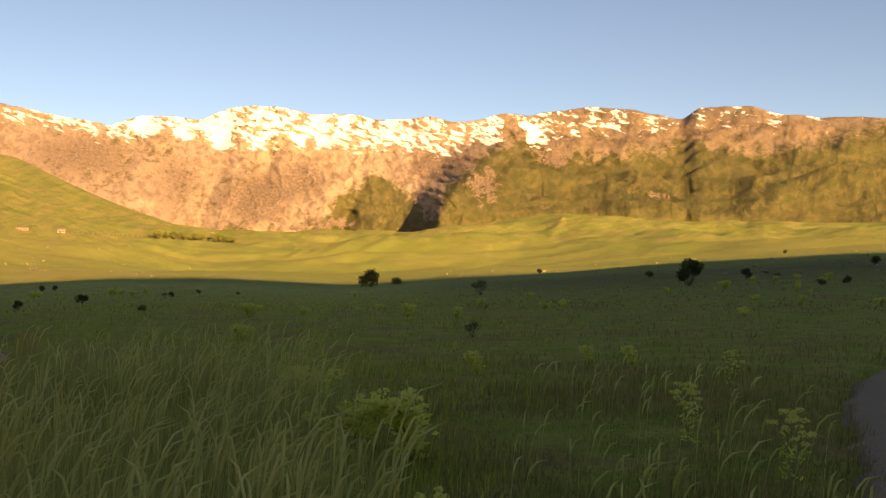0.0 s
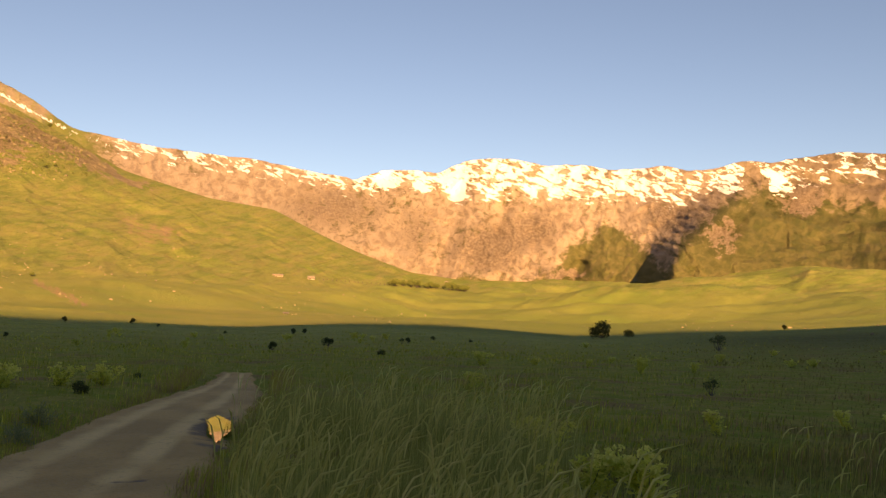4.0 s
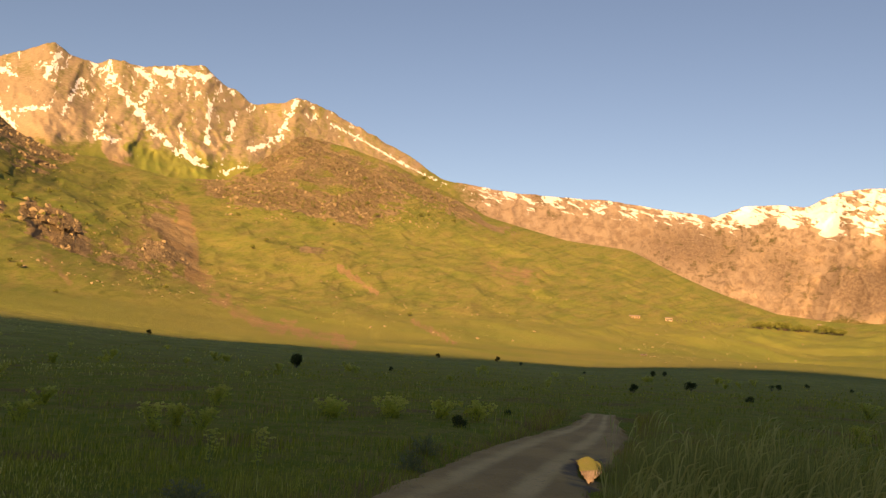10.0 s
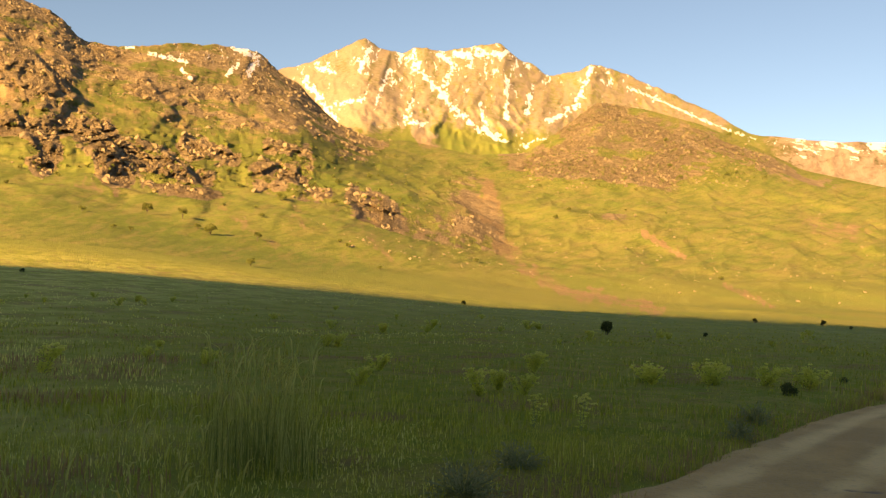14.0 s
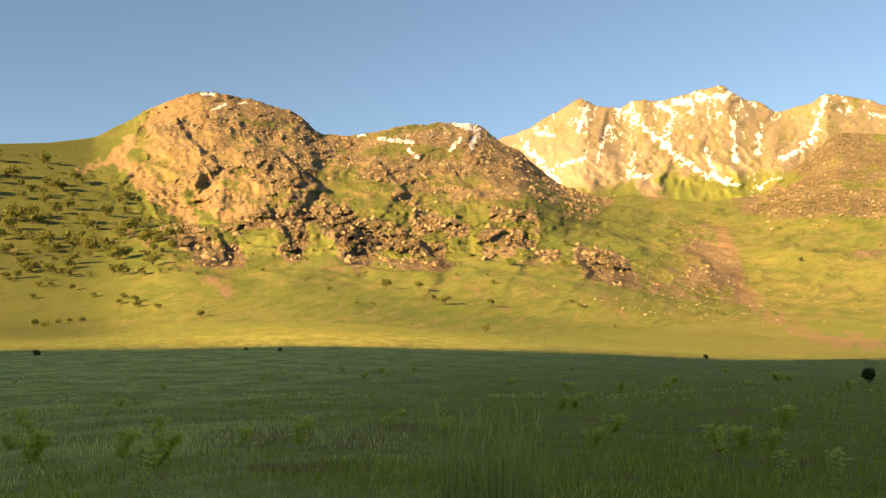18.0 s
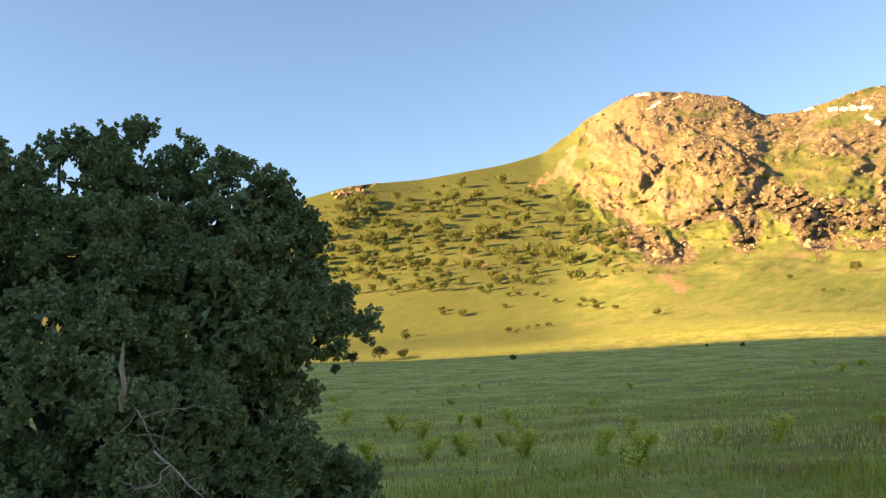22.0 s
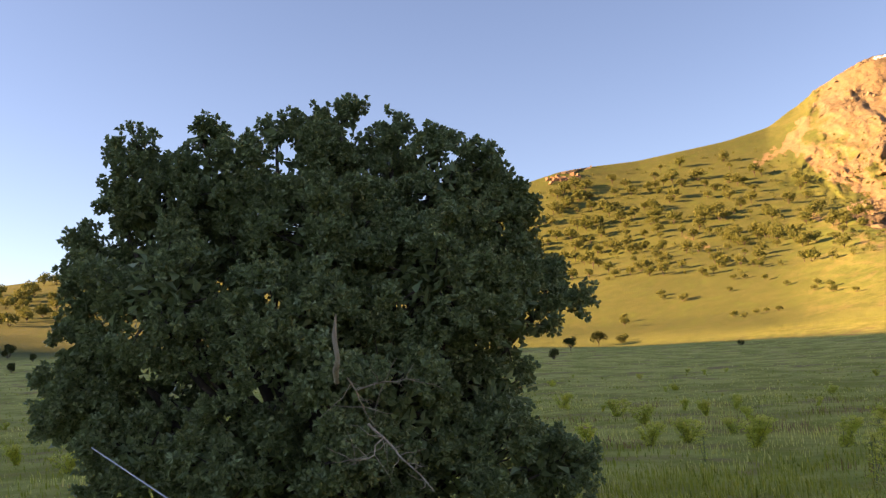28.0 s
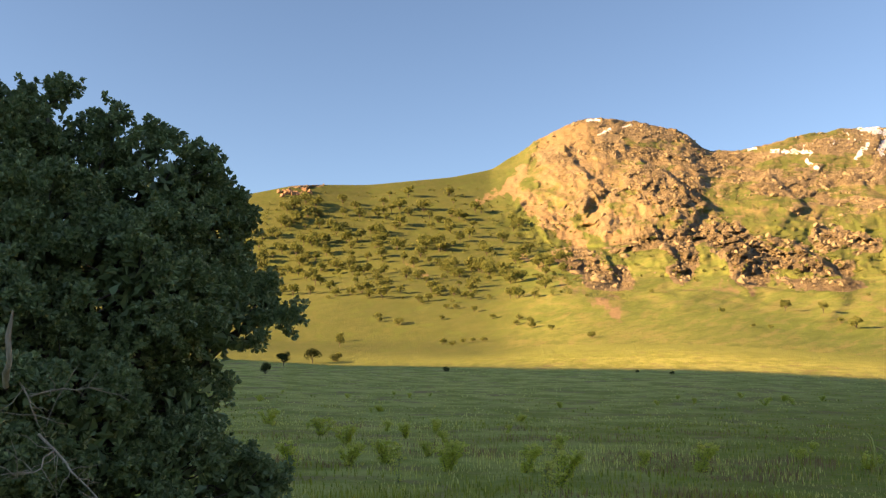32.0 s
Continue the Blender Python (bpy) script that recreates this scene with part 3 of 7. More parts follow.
# main spurs: (bearing, height angle, share of the distance by which it stands forward) from the crest down; tilt of the left and right flanks in degrees
SPURS = [([(24.8, 9.1, 0.0), (21.1, 6.5, 0.022), (16.1, 3.4, 0.042)], 35, 45), ([(17.5, 9.2, 0.0), (16.2, 6.7, 0.017), (15.6, 3.9, 0.033)], 40, 45),
         ([(11.0, 10.2, 0.0), (12.7, 7.9, 0.019), (13.4, 6.5, 0.039), (12.4, 4.7, 0.053), (11.0, 2.9, 0.067)], 62, 35), ([(13.4, 6.5, 0.039), (10.3, 4.7, 0.049), (7.8, 3.1, 0.058)], 45, 40),
         ([(8.9, 10.1, 0.0), (9.9, 7.9, 0.025), (8.1, 5.8, 0.042), (6.0, 3.5, 0.058)], 52, 35), ([(6.7, 9.6, 0.006), (5.3, 7.7, 0.022), (3.1, 5.5, 0.039), (1.6, 3.2, 0.056)], 30, 50),
         ([(8.1, 3.8, 0.056), (7.9, 2.7, 0.072)], 62, 45), ([(4.9, 3.7, 0.056), (3.4, 2.6, 0.072)], 62, 40),
         ([(-9.3, 10.4, 0.0), (-6.4, 9.1, 0.025), (-3.5, 7.8, 0.053), (-1.0, 5.5, 0.088), (0.3, 3.4, 0.104)], 40, 26), ([(-9.3, 9.9, 0.006), (-7.5, 8.0, 0.033), (-5.3, 6.2, 0.056), (-3.5, 4.1, 0.085), (-1.9, 3.1, 0.10)], 45, 26),
         ([(-8.2, 5.5, 0.056), (-6.4, 4.8, 0.072), (-3.5, 3.5, 0.092)], 52, 28), ([(-12.5, 10.0, 0.0), (-11.1, 6.9, 0.033), (-11.8, 5.4, 0.05), (-10.0, 3.3, 0.069)], 40, 26),
         ([(-15.9, 9.8, 0.006), (-15.2, 7.1, 0.033), (-15.9, 5.5, 0.053), (-16.2, 3.2, 0.075)], 44, 24), ([(-19.3, 10.0, 0.0), (-19.6, 7.3, 0.028), (-21.1, 5.2, 0.053), (-19.2, 3.2, 0.072)], 40, 26)]
spur_rng = np.random.default_rng(9)
for points, left, right in list(SPURS):       # side spurs that branch off downhill
    for (a0, e0, f0), (a1, e1, f1) in zip(points[:-1], points[1:]):
        if e0 - e1 < 1.3:
            continue
        for side in (-1, 1):
            t = spur_rng.uniform(0.15, 0.8)
            run = spur_rng.uniform(0.5, 1.1) * (e0 - e1)
            a, e, f = a0 + (a1 - a0) * t, e0 + (e1 - e0) * t, f0 + (f1 - f0) * t
            SPURS.append(([(a, e, f), (a + side * run * spur_rng.uniform(0.35, 0.7), e - run * 0.55, f + 0.006), (a + side * run * spur_rng.uniform(0.7, 1.2), e - run, f + 0.010)], min(left, 40) * spur_rng.uniform(0.6, 0.9), right * spur_rng.uniform(0.9, 1.3)))
f0, f1 = sum(ROWS[:6]), sum(ROWS[:7]) + 1
c1 = int(np.searchsorted(AZ, 41))
part_f = (slice(f0, f1), slice(0, c1))
px, pu = SG[part_f] + 0.35 * w1[part_f], UP[part_f] + 0.35 * w2[part_f]
stand_out = np.zeros(px.shape) - 0.006
for points, left, right in SPURS:
    for (a0, e0, d0), (a1, e1, d1) in zip(points[:-1], points[1:]):
        dx, dy = a1 - a0, e1 - e0
        f = np.clip(((px - a0) * dx + (pu - e0) * dy) / (dx * dx + dy * dy), 0, 1)
        ox, oy = px - a0 - f * dx, pu - e0 - f * dy
        tilt = np.where(ox > 0, math.tan(radians(left)), math.tan(radians(right))) * 0.01745 * 0.95
        stand_out = np.maximum(stand_out, 0.85 * (d0 + (d1 - d0) * f) - np.hypot(ox, np.where(oy > 0, 1.5, 0.5) * oy) * tilt)
for points, deep, wide in (([(15.6, 2.8), (14.9, 4.8), (14.2, 6.6), (14.4, 8.0)], 0.03, 0.8), ([(20.5, 5.6), (19.2, 7.4), (18.6, 8.6)], 0.02, 0.8),
                           ([(11.6, 5.6), (10.9, 7.0)], 0.03, 0.7), ([(-3.2, 5.6), (-4.3, 7.2), (-5.6, 8.4)], 0.03, 0.5), ([(6.4, 2.6), (6.0, 4.0)], 0.03, 0.6)):
    trough = np.full(px.shape, 9.0)               # the gorge and the gullies between the spurs
    for (a0, e0), (a1, e1) in zip(points[:-1], points[1:]):
        dx, dy = a1 - a0, e1 - e0
        f = np.clip(((px - a0) * dx + (pu - e0) * dy) / (dx * dx + dy * dy), 0, 1)
        trough = np.minimum(trough, np.hypot(px - a0 - f * dx, pu - e0 - f * dy))
    stand_out -= deep * np.exp(-(trough / wide) ** 1.6)
stand_out += (0.015 - 0.007 * east[part_f]) * (mid_spurs[part_f] - 0.5) + (0.007 - 0.005 * east[part_f]) * (fine_spurs[part_f] - 0.5)
FORWARD[part_f] += far_range[part_f] * base_in[part_f] * stand_out * RAD[part_f]
# the gorge's dark wall, and the scarp beside it
scarp([(1.6, 2.6), (0.6, 5.0), (-0.8, 6.6), (-2.5, 7.9), (-4.6, 9.0)], 330, 7.0, 1.15, 0.5, FAR_LAND, 0.2)
# the snow mountain: ribs between its snow gullies
FORWARD += FAR_LAND * snowy * base_in * (46 * (ridged(SG / 2.6 + 0.5 * w1, UP / 2.6 + 0.5 * w2, 4, 171) - 0.5) + 15 * (ridged(SG / 0.85 + 0.3 * w2, UP / 0.8 + 0.3 * w1, 4, 173, 0.6) - 0.5) + 4 * facets(SG / 0.45 + 0.3 * w1, UP / 0.4 + 0.3 * w2, 155, 1.0)[0])

# the rocky hill and the spur: crags of tilted planes, stepped ledges and gullies
mild = crag.copy()
for _ in range(9):
    mild[1:-1] = (mild[:-2] + 2 * mild[1:-1] + mild[2:]) / 4
    mild[:, 1:-1] = (mild[:, :-2] + 2 * mild[:, 1:-1] + mild[:, 2:]) / 4
h1, v1 = facets(SG / 1.25 + 0.5 * w1, UP / 0.95 + 0.5 * w2, 141, 0.9)
h2, v2 = facets(SG / 0.5 + 0.4 * w2, UP / 0.36 + 0.4 * w1, 145, 1.1)
h3, _ = facets(SG / 0.24 + 0.3 * w1, UP / 0.19 + 0.2 * w2, 149, 1.2)
ribs_near = ridged(SG / 2.4 + 0.5 * w1, UP / 2.0 + 0.5 * w2, 4, 175)
west_hill = smooth01(SG, 56, 63) * (1 - smooth01(SG, 91, 94)) * smooth01(UP + 0.6 * w1, 6.6, 9.0)
FORWARD += NEAR_LAND * mild * (6.5 * h1 + 3.6 * h2 + 1.7 * h3) * np.where(SG < 56, 0.7, 1.0)
FORWARD += NEAR_LAND * west_hill * (12.0 * (ribs_near - 0.5) + 1.5 * h2 + 0.8 * h3)
FORWARD += NEAR_LAND * 60 * smooth01(71.5 - SG, 0, 7) * smooth01(SG, 44, 58) * smooth01(UP, 7.5, 11.5)
for points, high, fade in (
        ([(86.4, 8.9), (85.7, 7.4)], 6, 2.2), ([(78.7, 9.6), (77.8, 8.6), (77.4, 7.8)], 11, 2.6), ([(74.4, 8.6), (72.0, 6.8)], 12, 2.0), ([(68.6, 8.7), (66.3, 7.2)], 10, 2.0),
        ([(84.0, 14.6), (81.4, 12.9), (80.0, 11.6)], 20, 3.0), ([(81.0, 15.8), (79.2, 14.2)], 16, 2.2), ([(76.2, 13.2), (74.4, 11.4)], 14, 2.4), ([(71.2, 12.8), (69.6, 11.0)], 14, 2.4),
        ([(64.9, 7.3), (62.9, 5.9)], 9, 1.6), ([(88.6, 15.4), (86.6, 12.8)], 14, 2.6), ([(83.0, 10.2), (81.9, 8.2)], 10, 1.8), ([(61.0, 5.9), (58.0, 4.0)], 6, 1.6)):
    scarp(points, high, fade, 0.14, 0.4, NEAR_LAND, 0.3)
# rolling ground and benches under the eastern crests
rolling_far = FAR_LAND * far_range * (1 - smooth01(SG, -7, -1)) * smooth01(Q, 6.0, 6.1) * (1 - smooth01(Q, 6.75, 6.97))
Z += rolling_far * (30 * fbm(X / 210, Y / 210, 3, 73) + 14 * ridged(X / 130, Y / 100, 3, 75) + 5 * fbm(X / 45, Y / 45, 3, 77))
# low swells in the eastern valley
for az, depth, wide, tall, high in ((-9.0, 4.05, 3.6, 0.25, 8), (-21.0, 4.0, 3.0, 0.3, 9), (1.5, 4.4, 3.0, 0.25, 8), (-15.0, 3.4, 3.0, 0.25, 6), (10.0, 4.2, 3.5, 0.3, 6), (-3.0, 3.3, 2.6, 0.2, 4)):
    Z += high * bump_at(SG + 0.8 * w1, Q, az, depth, wide, tall) * NEAR_LAND
# shallow gullies down the grassy slopes
for points, high, fade in (([(36.5, 1.7), (39.0, 1.0), (41.5, 0.6)][::-1], 5, 1.5), ([(41.8, 4.2), (40.8, 3.2)], 5, 1.2), ([(33.0, 3.2), (29.0, 2.6), (26.0, 1.9)], 7, 2.0), ([(38.8, 2.0), (36.0, 0.9), (33.5, 0.3)], 5, 1.4)):
    scarp(points, high, fade, 0.2, 0.4, NEAR_LAND, 0.2)
squeeze = 1 - FORWARD / np.maximum(RAD, 1)
RAD, Z = RAD * squeeze, EYE + (Z - EYE) * squeeze
X, Y = X * squeeze, Y * squeeze
RELIEF = ROCK.copy()
ROCK = ROCK + NEAR_LAND * smooth01(crag, 0.05, 0.4) * (0.45 * v1 + 0.35 * (v2 - 0.4))

# wheel track and its fork: bearings fall away under them
TRACK = [(8.0, -24.0), (5.0, -16.0), (1.6, -9.0), (-0.9, -4.0), (-2.7, 0.0), (-4.4, 4.0), (-5.8, 7.5), (-7.25, 11.0), (-8.85, 15.0), (-10.2, 19.0), (-11.8, 22.3), (-13.0, 24.8)]
FORK = [(2.2, -10.0), (2.3, -3.0), (2.9, 2.0), (3.9, 6.3), (5.5, 10.0), (7.7, 14.5), (10.4, 18.3), (15.0, 22.5), (22.0, 26.0)]


def smooth_line(points, n=12):
    p = np.array(points, float)
    t = np.linspace(0, len(p) - 1, (len(p) - 1) * n + 1)
    line = np.stack([np.interp(t, range(len(p)), p[:, k]) for k in (0, 1)], 1)
    for _ in range(3 * n):
        line[1:-1] = (line[:-2] + 2 * line[1:-1] + line[2:]) / 4
    return line


TRACK_LINE, FORK_LINE = smooth_line(TRACK), smooth_line(FORK)


def off_line(x, y, line):
    """Distance of places from a line of points."""
    best = np.full(np.shape(x), 1e9)
    for (ax, ay), (bx, by) in zip(line[:-1:3], line[3::3]):
        dx, dy = bx - ax, by - ay
        f = np.clip(((x - ax) * dx + (y - ay) * dy) / (dx * dx + dy * dy + 1e-9), 0, 1)
        best = np.minimum(best, np.hypot(x - ax - f * dx, y - ay - f * dy))
    return best


close = RAD[:, 0] < 60
nrow = int(close.sum())
d_track = np.minimum(off_line(X[:nrow], Y[:nrow], TRACK_LINE), off_line(X[:nrow], Y[:nrow], FORK_LINE) + 0.35)
Z[:nrow] -= 0.11 * (1 - smooth01(d_track, 1.2, 1.9))

# the hill at the camera's back that shades the meadow
phi = np.radians(AZG - (SUN_AZ - 180))
along, across = RAD * np.cos(phi), RAD * np.sin(phi)
er, ee = ring(EDGE)
eo = np.radians(AZ - (SUN_AZ - 180))
pick = (AZ > -33) & (AZ < 147)
eu, es = er[pick] * np.sin(eo[pick]), er[pick] * np.cos(eo[pick])
ez = EYE + er[pick] * np.tan(np.radians(ee[pick]))
order = np.argsort(eu)
BACK = -900.0
need = (es - BACK) * math.tan(radians(SUN_EL)) + ez
crest = np.interp(across, eu[order], need[order])
crest = crest + 2.2 * fbm(across / 38, across * 0 + 2.5, 4, 231)
crest = np.maximum(crest, 2) * np.clip(1 - (np.abs(across) - 300) / 1100, 0, 1)
hill = np.clip(1 - np.abs(along - BACK) / 640, 0, 1)
hill = np.where(along < BACK, np.clip(1 + (along - BACK) / 1500, 0, 1), hill ** 1.25)
out_of_view = (AZG > 152) & (AZG < 322)
Z = np.where(out_of_view, np.maximum(0.15 * fbm(X / 45, Y / 45, 3, 5) * near, crest * hill), Z)

# snow: high ground, gullies first
hollow = np.zeros_like(Z)
hollow[:, 8:-8] = (FORWARD[:, :-16] + FORWARD[:, 16:]) / 2 - FORWARD[:, 8:-8]
SNOW = np.zeros_like(Z)
UP = np.degrees(np.arctan2(Z - EYE, np.maximum(RAD, 1)))
SNOW += snowy * (0.13 + 0.16 * smooth01(UP, 11.5, 15.5) + np.clip(hollow, -14, 14) * 0.008)
SNOW_LINES = [([(59.5, 15.5), (57.6, 13.4), (55.7, 11.7), (53.4, 10.5)], 0.34), ([(66.5, 14.1), (65.1, 12.4), (63.7, 10.7)], 0.30), ([(61.0, 14.7), (61.7, 12.6)], 0.22), ([(59.4, 13.0), (59.8, 11.5), (58.5, 11.5)], 0.20),
              ([(64.3, 12.5), (62.5, 12.9)], 0.2), ([(47.8, 15.0), (48.8, 12.7), (50.4, 11.8)], 0.28), ([(52.5, 10.1), (50.6, 10.7)], 0.28), ([(53.2, 14.4), (53.2, 12.0)], 0.22), ([(54.9, 12.9), (54.6, 11.2)], 0.26),
              ([(51.6, 13.8), (51.9, 12.3)], 0.26), ([(57.8, 15.9), (56.7, 15.2), (57.4, 13.7)], 0.25), ([(56.4, 16.0), (54.5, 15.9), (53.0, 16.0)], 0.30), ([(65.6, 14.6), (64.4, 14.4)], 0.2), ([(62.2, 16.2), (62.9, 14.6)], 0.2),
              ([(45.5, 13.9), (43.0, 12.8), (40.5, 11.6), (37.0, 10.2)], 0.11)]
for line, wide in SNOW_LINES:
    SNOW = np.maximum(SNOW, snowy * 0.60 * stroke(line, wide * 0.66, 1.3))
# the far range's snow: a line above which it lies, and how much of the ground it hides there
line_el = np.interp(SEEN, [-28, -20, -15, -12, -8, -3, 0, 4, 7, 10, 13.5, 17, 20.6, 26, 34], [9.0, 8.7, 8.5, 8.7, 8.5, 8.1, 8.0, 8.0, 7.9, 7.8, 7.9, 8.0, 8.2, 8.6, 9.3])
cover = np.interp(SEEN, [-28, -20, -14, -8, -2, 3, 8, 13, 17, 20, 26, 34], [0.15, 0.30, 0.34, 0.50, 0.62, 0.76, 0.80, 0.84, 0.92, 0.80, 0.56, 0.7])
SNOW += far_range * (0.06 + 0.46 * cover[None] + np.clip(hollow, -30, 30) * 0.006) * smooth01(UP + 0.45 * w1, line_el[None] - 0.8, line_el[None] + 0.5)
SNOW += far_range * (0.10 + np.clip(hollow, -50, 50) * 0.004) * smooth01(UP + 0.5 * w2, line_el[None] - 2.2, line_el[None])
hill_snow = (Q > 4.3) * (Q < 5.2)
for line, wide in (([(70.9, 15.4), (69.3, 15.1), (70.0, 13.9)], 0.24), ([(76.0, 14.6), (73.8, 14.4)], 0.16), ([(70.6, 14.6), (71.3, 13.8)], 0.16), ([(74.1, 13.9), (73.5, 13.4)], 0.16), ([(86.6, 16.3), (85.9, 16.6)], 0.12), ([(87.4, 17.2), (86.6, 17.2)], 0.1),
                   ([(85.1, 16.7), (84.5, 16.8)], 0.08), ([(77.4, 14.8), (76.9, 14.9)], 0.1)):
    SNOW = np.maximum(SNOW, hill_snow * 0.62 * stroke(line, wide * 0.75, 1.0))
SNOW = np.maximum(SNOW, hill_snow * 0.26 * smooth01(SG, 67, 68.5) * (1 - smooth01(SG, 73, 77)) * smooth01(UP, 13.2, 14.6))
DRY = 0.10 - 0.12 * smooth01(SG, 56, 64) * (1 - smooth01(UP, 9, 11))
DRY += 0.4 * bump_at(SG, Q, 33, 3.7, 4, 0.4) + 0.12 * bump_at(SG, Q, 40, 3.2, 8, 0.5) + 0.25 * bump_at(SG, Q, 55.5, 3.4, 3.0, 0.6) + 0.4 * bump_at(SG, Q, -3.0, 2.0, 3.0, 0.2) + 0.3 * bump_at(SG, Q, 18, 4.3, 5, 0.2)
EARTH_LINES = [([(80.8, 13.6), (82.3, 13.0), (84.2, 11.7)], 0.55), ([(92.3, 13.1), (90.5, 11.3), (88.4, 9.9), (86.6, 6.8), (85.5, 4.9)], 0.5), ([(87.3, 10.8), (85.7, 9.6)], 0.4), ([(71.3, 5.6), (69.5, 4.3), (67.1, 3.0)], 0.30),
               ([(66.9, 6.3), (66.1, 4.5)], 0.32), ([(63.0, 5.2), (60.5, 2.7)], 0.32), ([(81.2, 6.8), (78.7, 6.1)], 0.5), ([(91.7, 14.1), (93.1, 12.7), (94.4, 12.2)], 0.35), ([(90.4, 11.5), (88.7, 10.2)], 0.35), ([(91.9, 8.9), (90.1, 7.5), (85.9, 5.1)], 0.35),
               ([(86.5, 11.4), (84.5, 10.0)], 0.35), ([(99.1, 8.2), (97.9, 7.2)], 0.3), ([(54.3, 7.7), (54.3, 5.6), (53.6, 4.0), (51.7, 2.2), (49.2, 1.1), (43.7, -0.1)], 0.55), ([(44.4, 4.8), (42.0, 3.3)], 0.2), ([(39.6, 1.6), (36.7, 0.4)], 0.22), ([(58.8, 11.2), (58.1, 10.1)], 0.5)]
for line, wide in EARTH_LINES:
    DRY += 0.44 * stroke(line, wide, 0.7)
DRY += 0.33 * hilltop * smooth01(UP, 7, 10) + 0.35 * bump_at(SG, UP, 65.0, 12.0, 3.2, 1.8) + 0.18 * bump_at(SG, UP, 55.8, 6.0, 3.0, 1.8) + 0.06 * bump_at(SG, UP, 45.0, 10.0, 5.0, 2.0) + 0.20 * smooth01(SG, 84, 87) * (1 - smooth01(SG, 90.5, 93)) * smooth01(UP, 11.5, 13.5)
DRY += 0.46 * smooth01(SG, 36, 40) * (1 - smooth01(SG, 68, 71)) * smooth01(Q, 5.6, 6.2) + far_range * (0.56 + 0.10 * w2)
shoulder = np.interp(SEEN, [-28, -24, -20, -16, -12, -9, -6.5, -5, -3.5, -1.0, 0.8, 1.2, 2.5, 4.5, 6.5, 8.0], [7.9, 7.3, 6.9, 7.0, 7.1, 6.6, 7.0, 7.6, 7.2, 5.6, 3.0, 3.6, 5.4, 6.6, 5.0, 2.5])
green_country = far_range * (1 - smooth01(UP - shoulder[None] + 0.7 * w1 + 0.25 * fine_spurs, -0.7, 0.8 + 0.9 * east))
DRY -= green_country * (0.44 + 0.10 * w2)
DRY -= 0.3 * snowy * (1 - smooth01(UP + 0.5 * w1, 10.3, 11.8))

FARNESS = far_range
PALENESS = (0.12 + 0.28 * smooth01(SG, -4, 8) + 0.6 * smooth01(SG, 55, 90)) * (1 - smooth01(RAD, 130, 190))
# where grass is deeper green; on the oak hillside shade is painted in too
LUSH_SHADE = smooth01(SG, 89, 95) * (0.85 * smooth01(UP, 1.5, 2.6)) + (1 - smooth01(SG, -8, 4)) * (1 - smooth01(RAD, 110, 160)) + 0.6 * west_hill * (1 - smooth01(SG, 89, 95))
CLOSE = (1 - smooth01(RAD, 25, 110)) * (1 - 0.6 * smooth01(SG, 60, 95))
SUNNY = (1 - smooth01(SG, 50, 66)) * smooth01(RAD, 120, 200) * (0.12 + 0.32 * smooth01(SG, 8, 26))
SCRUB = NEAR_LAND * np.clip(0.6 * smooth01(SG, 35, 39) * (1 - smooth01(SG, 52, 56)) * smooth01(UP + 0.4 * w1, 6.6, 8.6) + 0.22 * west_hill * smooth01(UP, 6, 8) + 0.35 * smooth01(SG, 91, 95) * smooth01(UP, 5, 6.5) + 0.25 * smooth01(UP, 0.6, 3.0), 0, 1)
# eastern heath and the shadow painted over it
MOOR_SHADE = far_range * smooth01(3.0 - SG + 2.0 * w1, 0, 9)
LAND_SHAPE = Z.shape


def ground(x, y):
    """Height of the land at a place."""
    az = (math.degrees(math.atan2(-x, y)) + 33) % 360 - 33
    j = np.clip(np.searchsorted(AZ, az), 1, len(AZ) - 1)
    f = (az - AZ[j - 1]) / (AZ[j] - AZ[j - 1])
    r = math.hypot(x, y)
    return float((1 - f) * np.interp(r, RAD[:, j - 1], Z[:, j - 1]) + f * np.interp(r, RAD[:, j], Z[:, j]))


def place(az, el, least=4.0):
    """The first place on the land that shows at that bearing and height angle from the eye."""
    j = int(np.argmin(np.abs(AZ - az)))
    up = np.degrees(np.arctan2(Z[:, j] - EYE, RAD[:, j]))
    up = np.where(RAD[:, j] < least, -90, up)
    k = int(np.argmax(up >= el)) if (up >= el).any() else len(up) - 1
    r = float(RAD[k, j])
    if k and up[k] > el > up[k - 1]:
        f = (el - up[k - 1]) / (up[k] - up[k - 1])
        r = float(RAD[k - 1, j] + f * (RAD[k, j] - RAD[k - 1, j]))
    x, y = -r * math.sin(radians(az)), r * math.cos(radians(az))
    return Vector((x, y, ground(x, y)))


